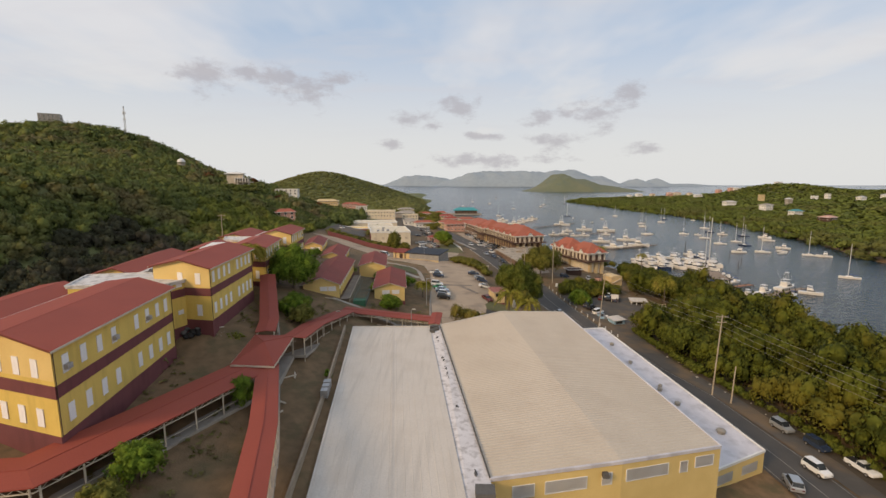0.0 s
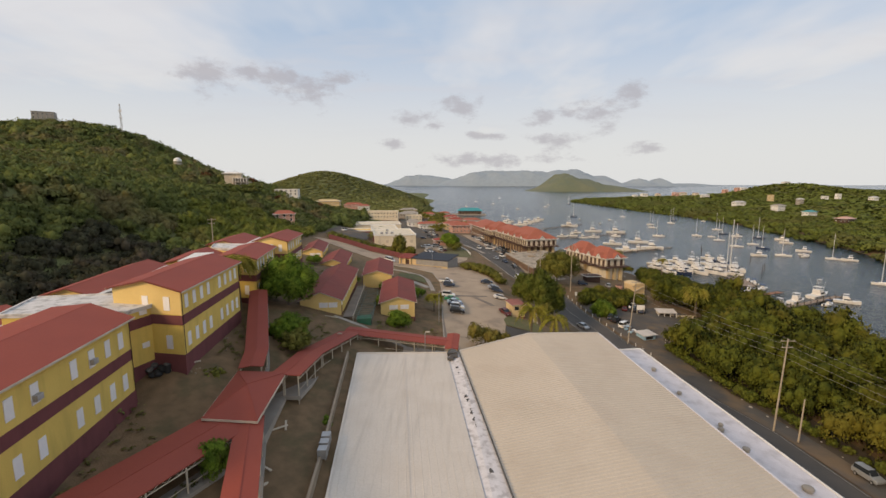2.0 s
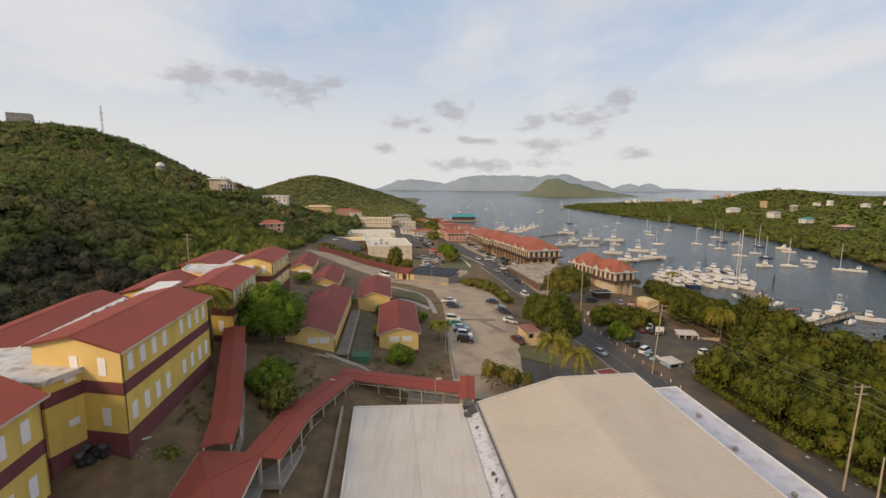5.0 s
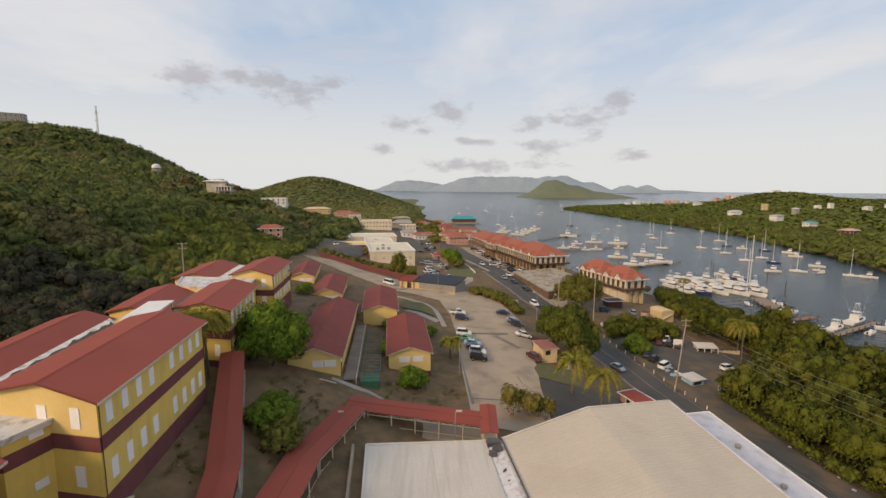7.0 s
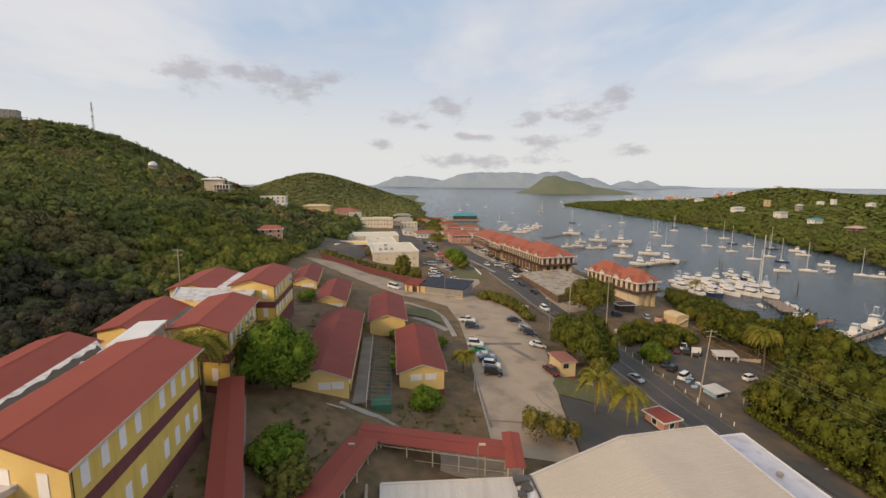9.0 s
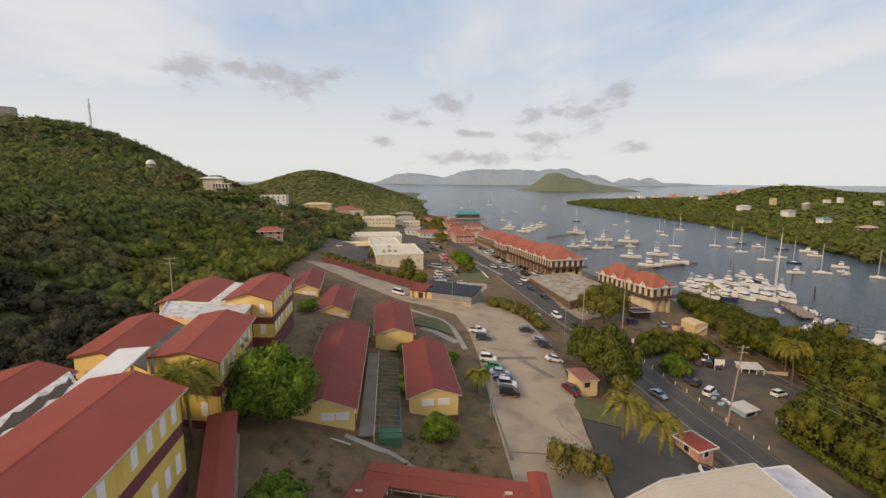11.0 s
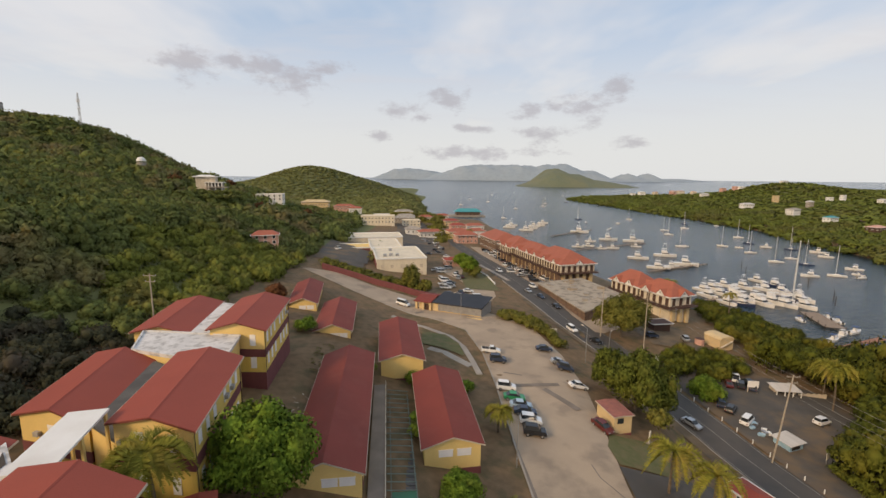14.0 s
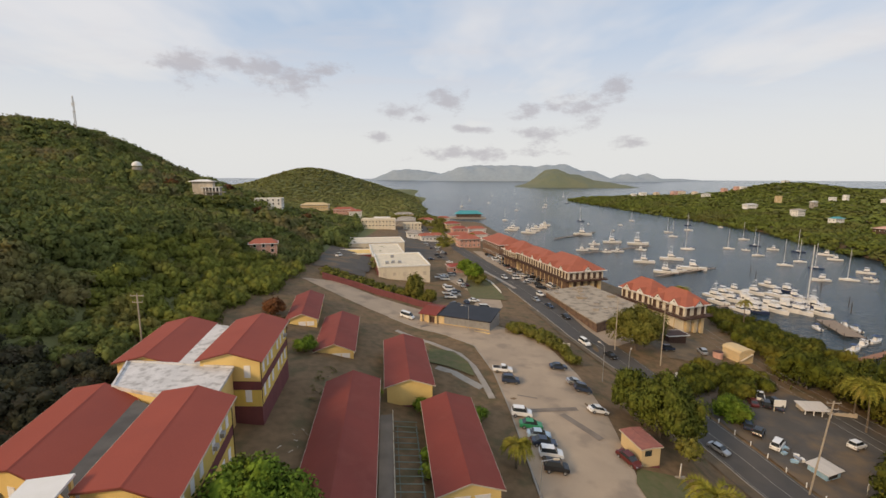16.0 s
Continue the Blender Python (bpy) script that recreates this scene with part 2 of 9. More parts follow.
M = {
    "yellow": surf("yellow_wall_paint", (0.72, 0.525, 0.135), (0.66, 0.475, 0.120), 3.0, 0.8, 0.1, 12, streak=(0.9, 0.9, 0.15)),
    "cream": surf("cream_wall_paint", (0.75, 0.55, 0.215), (0.70, 0.505, 0.19), 2.5, 0.8, 0.1, 12),
    "maroon": surf("maroon_wall_paint", (0.175, 0.056, 0.058), (0.150, 0.048, 0.052), 2.0, 0.8, 0.1, 12, streak=(0.8, 0.8, 0.12)),
    "red_roof": surf("red_metal_roof", (0.302, 0.067, 0.044), (0.268, 0.060, 0.041), 7.0, 0.7, 0.0, 9, spec=0.25),
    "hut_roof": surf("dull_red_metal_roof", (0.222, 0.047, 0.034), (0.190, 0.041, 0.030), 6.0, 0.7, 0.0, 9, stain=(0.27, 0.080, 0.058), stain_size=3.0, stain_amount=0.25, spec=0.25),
    "faded_roof": surf("faded_pink_red_roof", (0.315, 0.118, 0.088), (0.275, 0.10, 0.078), 1.2, 0.75, 0.0, 9, stain=(0.16, 0.07, 0.06), stain_size=1.0, stain_amount=0.4),
    "red_cap": surf("red_roof_trim", (0.20, 0.058, 0.040), None, 3.0, 0.5),
    "mall_roof": surf("red_tile_roof", (0.365, 0.112, 0.066), (0.31, 0.096, 0.058), 3.0, 0.75, 0.3, 3.0),
    "trim": surf("cream_trim_paint", (0.60, 0.52, 0.41), None, 2.0, 0.6),
    "shutter": surf("white_shutter_paint", (0.78, 0.76, 0.75), (0.72, 0.70, 0.70), 1.0, 0.55, per_piece=0.05),
    "white": surf("white_paint", (0.78, 0.77, 0.74), (0.72, 0.70, 0.66), 2.5, 0.6, stain=(0.45, 0.42, 0.38), stain_amount=0.3),
    "store_cream": surf("cream_white_render", (0.70, 0.62, 0.48), (0.64, 0.57, 0.44), 4.0, 0.8, 0.1, 8, streak=(0.5, 0.5, 0.1)),
    "gym_white": surf("weathered_white_metal_roof", (0.60, 0.545, 0.48), (0.565, 0.51, 0.445), 7.0, 0.6, 0.0, 5,
                      stain=(0.49, 0.43, 0.365), stain_size=5, stain_amount=0.4, streak=(0.9, 0.05, 1.0)),
    "gym_cream": surf("cream_metal_roof", (0.575, 0.490, 0.390), (0.535, 0.455, 0.36), 9.0, 0.6, 0.0, 5, stain=(0.47, 0.385, 0.30), stain_size=5,
                      stain_amount=0.4),
    "flat_white": surf("stained_white_roof_coating", (0.68, 0.66, 0.64), (0.56, 0.545, 0.53), 2.0, 0.8, 0.2, 6, stain=(0.14, 0.125, 0.11), stain_size=1.1,
                       stain_amount=0.5),
    "ledge": surf("pale_lilac_roof_coating", (0.66, 0.63, 0.65), (0.58, 0.55, 0.57), 2.0, 0.7, stain=(0.36, 0.33, 0.33), stain_size=2.2),
    "gutter_white": surf("peeling_white_gutter_coating", (0.68, 0.65, 0.65), (0.60, 0.57, 0.57), 1.2, 0.8, 0.3, 8, stain=(0.34, 0.31, 0.30), stain_size=0.8, stain_amount=0.7),
    "dark_gutter": surf("dark_flat_roof_felt", (0.075, 0.072, 0.070), (0.115, 0.110, 0.104), 2.0, 0.9, 0.3, 5),
    "concrete": surf("weathered_concrete", (0.36, 0.325, 0.28), (0.30, 0.268, 0.23), 2.5, 0.85, 0.3, 10, stain=(0.2, 0.18, 0.16), stain_amount=0.35),
    "asphalt": surf("grey_asphalt", (0.092, 0.082, 0.073), (0.076, 0.069, 0.062), 6.0, 0.85, 0.3, 12, stain=(0.06, 0.058, 0.056), stain_size=3.5,
                    stain_amount=0.5),
    "old_asphalt": surf("sun_bleached_lot_paving", (0.42, 0.325, 0.232), (0.35, 0.272, 0.198), 7.0, 0.9, 0.3, 10, stain=(0.20, 0.16, 0.125), stain_size=5,
                        stain_amount=0.6),
    "dark_patch": surf("dark_asphalt_patch", (0.23, 0.19, 0.155), None, 3.0, 0.9),
    "yard": surf("worn_yard_paving", (0.100, 0.089, 0.077), (0.078, 0.070, 0.062), 4.0, 0.95, 0.4, 6, stain=(0.21, 0.135, 0.068), stain_size=9, stain_amount=0.6),
    "unit_grey": surf("weathered_grey_casing", (0.42, 0.40, 0.38), (0.33, 0.31, 0.29), 0.4, 0.6),
    "ledge_tan": surf("weathered_tan_concrete", (0.34, 0.275, 0.20), (0.26, 0.21, 0.155), 1.5, 0.9, 0.4, 8),
    "dirt": surf("dry_earth", (0.175, 0.125, 0.075), (0.105, 0.082, 0.055), 3.5, 0.95, 0.4, 5),
    # verge: two dark browns mottled with a lighter brown
    "verge": surf("mottled_dark_brown_verge", (0.078, 0.058, 0.040), (0.052, 0.044, 0.032), 2.0, 0.95, 0.6, 6, stain=(0.12, 0.085, 0.05), stain_size=2.0, stain_amount=0.4),
    "ground": surf("grass_and_earth", (0.138, 0.092, 0.048), (0.205, 0.130, 0.070), 1.6, 0.95, 0.8, 5.0, stain=(0.068, 0.068, 0.030), stain_size=4,
                   stain_amount=0.6),
    "lawn": surf("mown_grass", (0.100, 0.108, 0.040), (0.135, 0.125, 0.056), 1.2, 0.95, 0.8, 8, stain=(0.17, 0.125, 0.065), stain_size=2.5, stain_amount=0.5),
    "paint_line": surf("road_line_paint", (0.29, 0.265, 0.23), None, 1.0, 0.8),
    "steel": surf("galvanised_steel", (0.42, 0.42, 0.42), (0.34, 0.34, 0.34), 1.0, 0.45, metallic=0.6),
    "pole_wood": surf("weathered_pole_wood", (0.42, 0.36, 0.28), (0.33, 0.28, 0.22), 1.0, 0.9, 0.3, 8),
    "bark": surf("bark", (0.16, 0.125, 0.09), (0.11, 0.085, 0.06), 0.6, 0.95, 0.6, 9),
    "wire": plain("cable_sheath", (0.30, 0.29, 0.28), 0.6),
    "green_mesh": surf("green_shade_mesh", (0.035, 0.15, 0.085), (0.05, 0.12, 0.075), 1.0, 0.8),
    "rail_green": surf("grey_green_painted_rail", (0.15, 0.19, 0.16), None, 1.0, 0.6),
    "glass": plain("dark_window_glass", (0.025, 0.030, 0.035), 0.12, 0.0, 0.6),
    "dark": plain("dark_opening", (0.02, 0.018, 0.017), 0.8),
    "navy_roof": surf("dark_solar_film_roof", (0.018, 0.020, 0.027), (0.026, 0.028, 0.036), 3.0, 0.6),
    "tyre": plain("tyre_rubber", (0.02, 0.02, 0.02), 0.8),
    "rim": plain("alloy_rim", (0.45, 0.45, 0.46), 0.35, 0.7),
    "boat_white": surf("white_gelcoat", (0.72, 0.70, 0.66), (0.64, 0.62, 0.59), 2.0, 0.25, spec=0.5),
    "boat_blue": surf("navy_gelcoat", (0.03, 0.045, 0.10), None, 2.0, 0.25),
    "canvas_blue": surf("blue_canvas", (0.05, 0.09, 0.20), None, 1.0, 0.8),
    "mast": surf("aluminium_mast", (0.70, 0.70, 0.69), None, 1.0, 0.4),
    "dock": surf("grey_dock_planks", (0.30, 0.235, 0.18), (0.24, 0.19, 0.15), 1.2, 0.9, 0.3, 6),
    "dock_red": surf("reddish_dock_planks", (0.33, 0.17, 0.11), (0.28, 0.15, 0.10), 1.2, 0.9, 0.3, 6),
    "pile": surf("dark_timber_pile", (0.07, 0.058, 0.048), None, 1.0, 0.9),
    "teal": surf("teal_metal_roof", (0.06, 0.30, 0.32), (0.05, 0.26, 0.29), 3.0, 0.6),
    "pink": surf("pink_wall_paint", (0.62, 0.36, 0.29), None, 2.0, 0.8),
    "blue_wall": surf("pale_blue_mural_wall", (0.36, 0.50, 0.60), (0.20, 0.36, 0.50), 0.8, 0.7),
    "brown_trim": surf("dark_brown_timber", (0.085, 0.045, 0.032), None, 1.0, 0.7),
    "shop_front": surf("brown_shop_front", (0.20, 0.13, 0.085), (0.10, 0.06, 0.045), 1.5, 0.7),
    "kiosk_tan": surf("tan_wall_paint", (0.62, 0.47, 0.26), (0.56, 0.42, 0.23), 2.0, 0.8),
    "sea": water_material(),
    "forest": leafy("hillside_scrub", (0.096, 0.118, 0.037), (0.148, 0.172, 0.048), (0.215, 0.165, 0.085), 34.0, 0.75),
    "slope_green": leafy("yellow_green_slope_leaves", (0.130, 0.150, 0.028), (0.195, 0.210, 0.042), (0.235, 0.195, 0.070), 16.0, 0.6),
    "dry_forest": leafy("dark_dry_scrub", (0.038, 0.041, 0.026), (0.070, 0.070, 0.038), (0.100, 0.080, 0.060), 9.0, 0.8),
    "mangrove": leafy("mangrove_leaves", (0.032, 0.042, 0.007), (0.108, 0.120, 0.017), (0.215, 0.178, 0.030), 12.0, 0.6),
    "tree_green": leafy("broad_green_leaves", (0.062, 0.112, 0.013), (0.165, 0.240, 0.028), (0.210, 0.220, 0.038), 3.0, 0.4),
    "olive": leafy("olive_leaves", (0.085, 0.090, 0.018), (0.180, 0.175, 0.038), (0.225, 0.185, 0.050), 3.0, 0.45),
    "road_green": leafy("deep_green_leaves", (0.062, 0.080, 0.014), (0.130, 0.150, 0.026), (0.165, 0.150, 0.035), 3.0, 0.4),
    "pen_forest": leafy("peninsula_scrub", (0.094, 0.118, 0.026), (0.142, 0.168, 0.036), (0.150, 0.132, 0.055), 55.0, 0.5),
    "head_forest": surf("headland_scrub", (0.120, 0.135, 0.045), (0.155, 0.160, 0.060), 60.0, 0.95, 0.6, 0.25, stain=(0.05, 0.075, 0.035), stain_size=25),
    # the far islands' base colours have aerial haze mixed in, paler and bluer
    "far_isle": surf("hazed_wooded_island", (0.135, 0.155, 0.100), (0.165, 0.170, 0.105), 120.0, 0.95, 0.6, 0.1, stain=(0.10, 0.135, 0.11), stain_size=60),
    "far_range": surf("hazed_island_range", (0.27, 0.325, 0.37), (0.29, 0.335, 0.37), 400.0, 0.95, 0.4, 0.03),
    # headland leaf tones are lightened to carry the haze of distance
    "head_leaf": leafy("hazed_headland_leaves", (0.165, 0.178, 0.062), (0.205, 0.215, 0.076), (0.225, 0.190, 0.090), 60.0, 0.4),
    "dry_bush": leafy("dry_yellow_leaves", (0.115, 0.105, 0.022), (0.210, 0.180, 0.045), (0.26, 0.19, 0.07), 2.0, 0.5),
    "weeds": leafy("dry_weeds", (0.110, 0.120, 0.030), (0.190, 0.170, 0.055), (0.22, 0.17, 0.085), 5.0, 0.7),
    "frond": leafy("palm_fronds", (0.12, 0.13, 0.02), (0.26, 0.24, 0.04), (0.34, 0.24, 0.06), 3.0, 0.5, False),
    "bloom": leafy("flame_tree_bloom", (0.105, 0.050, 0.022), (0.180, 0.075, 0.032), (0.10, 0.095, 0.03), 5.0, 0.4),
}
PAINTS = {
    "white": plain("white_car_paint", (0.75, 0.75, 0.74), 0.25),
    "silver": plain("silver_car_paint", (0.42, 0.44, 0.46), 0.3, 0.5),
    "black": plain("black_car_paint", (0.02, 0.021, 0.024), 0.2),
    "navy": plain("dark_blue_car_paint", (0.03, 0.045, 0.08), 0.25),
    "green": plain("green_car_paint", (0.03, 0.25, 0.11), 0.3),
    "red": plain("dark_red_car_paint", (0.11, 0.022, 0.02), 0.3),
    "sky": plain("light_blue_car_paint", (0.35, 0.46, 0.55), 0.3),
}


# ---- mesh helpers ----
def part(name, bm, material, parent=None, label="", smooth=False):
    """One mesh object from a bmesh, under a thing or a part."""
    me = bpy.data.meshes.new(name)
    bmesh.ops.recalc_face_normals(bm, faces=bm.faces)
    bm.to_mesh(me)
    bm.free()
    me.materials.append(material)
    if smooth:
        me.polygons.foreach_set("use_smooth", [True] * len(me.polygons))
    ob = new(name, me)
    ob.parent = parent
    if label:
        tagged(ob, label)
    return ob


def piece(name, me, parent, m):
    """A further object on a mesh that alike pieces share."""
    ob = new(name, me)
    ob.parent = parent
    ob.matrix_basis = m
    return ob


def mesh_of(name, bm, material):
    me = bpy.data.meshes.new(name)
    bmesh.ops.recalc_face_normals(bm, faces=bm.faces)
    bm.to_mesh(me)
    bm.free()
    me.materials.append(material)
    return me


def thing(name, m, label, category, group="", kind=""):
    e = new(name)
    e.matrix_basis = m
    e.empty_display_size = 0.5
    return tagged(e, label, category, group, kind)


def sheet(name, verts, faces, material, label, category, kind="structure", smooth=False):
    me = bpy.data.meshes.new(name)
    me.from_pydata(verts, [], faces)
    me.materials.append(material)
    if smooth:
        me.polygons.foreach_set("use_smooth", [True] * len(me.polygons))
    return tagged(new(name, me), label, category, "", kind)


def box(bm, x0, x1, y0, y1, z0, z1, m=None):
    vs = [bm.verts.new(p) for p in ((x0, y0, z0), (x1, y0, z0), (x1, y1, z0), (x0, y1, z0), (x0, y0, z1), (x1, y0, z1), (x1, y1, z1), (x0, y1, z1))]
    if m is not None:
        for v in vs:
            v.co = m @ v.co
    for f in ((0, 3, 2, 1), (4, 5, 6, 7), (0, 1, 5, 4), (1, 2, 6, 5), (2, 3, 7, 6), (3, 0, 4, 7)):
        bm.faces.new([vs[k] for k in f])
    return vs


def rod(bm, a, b, r0, r1=None, n=6):
    a, b = Vector(a), Vector(b)
    r1 = r0 if r1 is None else r1
    q = (b - a).to_track_quat("Z", "Y")
    ring = []
    for p, r in ((a, r0), (b, r1)):
        ring.append([bm.verts.new(p + q @ Vector((r * math.cos(k * math.tau / n), r * math.sin(k * math.tau / n), 0))) for k in range(n)])
    for k in range(n):
        bm.faces.new((ring[0][k], ring[0][(k + 1) % n], ring[1][(k + 1) % n], ring[1][k]))
    bm.faces.new(ring[0][::-1])
    bm.faces.new(ring[1])


def beam(bm, a, b, w, h):
    """A square bar from a to b."""
    a, b = Vector(a), Vector(b)
    d = (b - a).normalized()
    side = d.cross(Vector((0, 0, 1)))
    side = side.normalized() if side.length > 1e-3 else Vector((1, 0, 0))
    up = side.cross(d).normalized()
    vs = []
    for p in (a, b):
        for s, t in ((-1, -1), (1, -1), (1, 1), (-1, 1)):
            vs.append(bm.verts.new(p + side * (s * w / 2) + up * (t * h / 2)))
    for f in ((3, 2, 1, 0), (4, 5, 6, 7), (0, 1, 5, 4), (1, 2, 6, 5), (2, 3, 7, 6), (3, 0, 4, 7)):
        bm.faces.new([vs[k] for k in f])


def prism(bm, pts, z0, z1):
    """An upright prism over a plan outline; z1 may be one height or one for each corner."""
    tops = z1 if isinstance(z1, (list, tuple)) else [z1] * len(pts)
    lows = z0 if isinstance(z0, (list, tuple)) else [z0] * len(pts)
    lo = [bm.verts.new((x, y, z)) for (x, y), z in zip(pts, lows)]
    hi = [bm.verts.new((x, y, z)) for (x, y), z in zip(pts, tops)]
    n = len(pts)
    bm.faces.new(lo[::-1])
    bm.faces.new(hi)
    for k in range(n):
        bm.faces.new((lo[k], lo[(k + 1) % n], hi[(k + 1) % n], hi[k]))


def extrude_y(bm, profile, y0, y1):
    """A profile in x and z, drawn out along y."""
    a = [bm.verts.new((x, y0, z)) for x, z in profile]
    b = [bm.verts.new((x, y1, z)) for x, z in profile]
    n = len(profile)
    bm.faces.new(a)
    bm.faces.new(b[::-1])
    for k in range(n):
        bm.faces.new((a[k], b[k], b[(k + 1) % n], a[(k + 1) % n]))


def slab(bm, corners, thick):
    """A thin plate under four or more corners in space."""
    n = len(corners)
    top = [bm.verts.new(c) for c in corners]
    low = [bm.verts.new(Vector(c) - Vector((0, 0, thick))) for c in corners]
    bm.faces.new(top)
    bm.faces.new(low[::-1])
    for k in range(n):
        bm.faces.new((top[k], low[k], low[(k + 1) % n], top[(k + 1) % n]))


def between(a, b, f):
    return tuple(p + (q - p) * f for p, q in zip(a, b))


# ---- lie of the land ----
GX = np.array([-70.0, -45, -38, -28, -10, 8, 25, 40, 60, 85, 112])
GY = np.array([40.0, 62, 68, 100, 140, 190, 240, 320, 450, 650])
GZ = np.array([
    [25.2, 24.3, 23.4, 22.0, 17.5, 13.0, 9.0, 5.0, 3.8, 2.5, 0.6],
    [26.2, 24.7, 24.4, 22.3, 17.3, 13.6, 9.7, 5.2, 3.7, 2.5, 0.6],
    [26.6, 26.7, 26.5, 22.4, 17.3, 13.7, 9.9, 5.2, 3.7, 2.5, 0.6],
    [28.0, 27.2, 25.6, 22.8, 17.0, 14.5, 11.0, 5.5, 3.6, 2.5, 0.6],
    [28.0, 24.6, 22.6, 19.6, 16.8, 15.6, 11.0, 5.0, 3.6, 2.8, 0.6],
    [26.0, 20.5, 19.0, 17.0, 16.6, 15.4, 10.5, 9.0, 7.5, 4.0, 0.5],
    [24.0, 17.0, 15.9, 14.5, 13.5, 12.4, 11.0, 10.0, 8.0, 3.0, -1.5],
    [18.0, 12.0, 11.4, 10.5, 9.8, 9.0, 8.5, 8.0, 4.0, -2.0, -4.0],
    [11.0, 7.5, 6.8, 6.0, 5.0, 4.5, 4.0, 2.5, -2.0, -4.0, -4.0],
    [8.0, 5.0, 4.5, 4.0, 3.0, 2.5, 2.0, -1.0, -4.0, -4.0, -4.0],
])


def smooth01(t):
    t = np.clip(t, 0, 1)
    return t * t * (3 - 2 * t)


def levels(x, y):
    """The built-up land between the hill and the water, by its graded levels."""
    i = np.clip(np.searchsorted(GX, x) - 1, 0, len(GX) - 2)
    j = np.clip(np.searchsorted(GY, y) - 1, 0, len(GY) - 2)
    u = np.clip((x - GX[i]) / (GX[i + 1] - GX[i]), 0, 1)
    v = np.clip((y - GY[j]) / (GY[j + 1] - GY[j]), 0, 1)
    return (GZ[j, i] * (1 - u) + GZ[j, i + 1] * u) * (1 - v) + (GZ[j + 1, i] * (1 - u) + GZ[j + 1, i + 1] * u) * v


def bell(x, y, cx, cy, rx, ry, turn=0.0):
    c, s = math.cos(radians(turn)), math.sin(radians(turn))
    dx, dy = x - cx, y - cy
    return np.exp(-(((dx * c + dy * s) / rx) ** 2 + ((-dx * s + dy * c) / ry) ** 2))


def far_shore(y):
    """How far east the water reaches before the peninsula."""
    return np.interp(y, [-200, 150, 290, 380, 560, 700, 850, 1050, 1250, 1330], [235, 245, 268, 300, 342, 346, 332, 325, 312, 420])


def land(x, y):
    x, y = np.asarray(x, float), np.asarray(y, float)
    # the road is cut level into the bank on its landward side
    edge = np.interp(y, [93, 107, 117, 129, 139.5, 147, 154.5, 162, 180], [57.2, 52.6, 50.3, 48.8, 46.8, 45.2, 43.0, 40.6, 37.5])
    inner, foot = edge - 12.0, np.interp(y, [118, 126], [31.0, 23.5])
    bank = foot + (x - foot) * (edge - 1.5 - foot) / np.maximum(inner - foot, 3.0)
    flat = np.where(x < foot, x, np.where(x < inner, bank, np.where(x < edge, edge - 1.5 + (x - inner) / 8.0, x)))
    cut = smooth01((y - 96) / 12) * smooth01((174 - y) / 12)
    z = levels(x + cut * (flat - x), y)
    # the water's edge past the town
    z = np.where(x > 112, z - 5 * smooth01((x - 112) / 25), z)
    coast = np.interp(y, [640, 755, 950, 1090, 1300], [20, -26, -51, -83, -116])
    z = np.where(y > 650, z - 9 * smooth01((x - coast + 45) / 60) * smooth01((y - 650) / 90), z)
    # the wooded hill over the school, and the ridge that runs on from it
    west = smooth01((-66 - x) / 60)
    hill = 95 * bell(x, y, -394, 480, 118, 220) + 27 * bell(x, y, -235, 395, 85, 160) + 36 * bell(x, y, -210, 120, 120, 190) + 4 * bell(x, y, -110, 300, 45, 90) + 7 * bell(x, y, -152, 402, 34, 34) + 8 * bell(x, y, -190, 434, 42, 40)
    z = z + west * hill
    # the headland beyond the town
    z = z + 66 * bell(x, y, -365, 1250, 125, 190) + 20 * bell(x, y, -215, 1270, 90, 170) + 26 * bell(x, y, -640, 1150, 260, 260)
    # the peninsula over the water
    s = x - far_shore(y)
    on = smooth01((1345 - y) / 60)
    pen = -9 + 13 * smooth01((s + 22) / 44) + 8 * smooth01((s - 20) / 140) + 10 * smooth01((s - 120) / 480)
    pen = pen + 24 * bell(x, y, 855, 1190, 95, 150) + 10 * bell(x, y, 1080, 1180, 200, 260) + 5 * bell(x, y, 700, 620, 160, 160)
    z = np.where(x > 190, np.maximum(z, -5 + (pen + 5) * on), z)
    return z


def land1(x, y):
    return float(land(np.array([x]), np.array([y]))[0])


def steps(*spans):
    """Grid lines: (start, end, spacing) spans laid end to end."""
    out = []
    for a, b, d in spans:
        out += list(np.arange(a, b, d))
    return np.array(out + [spans[-1][1]])


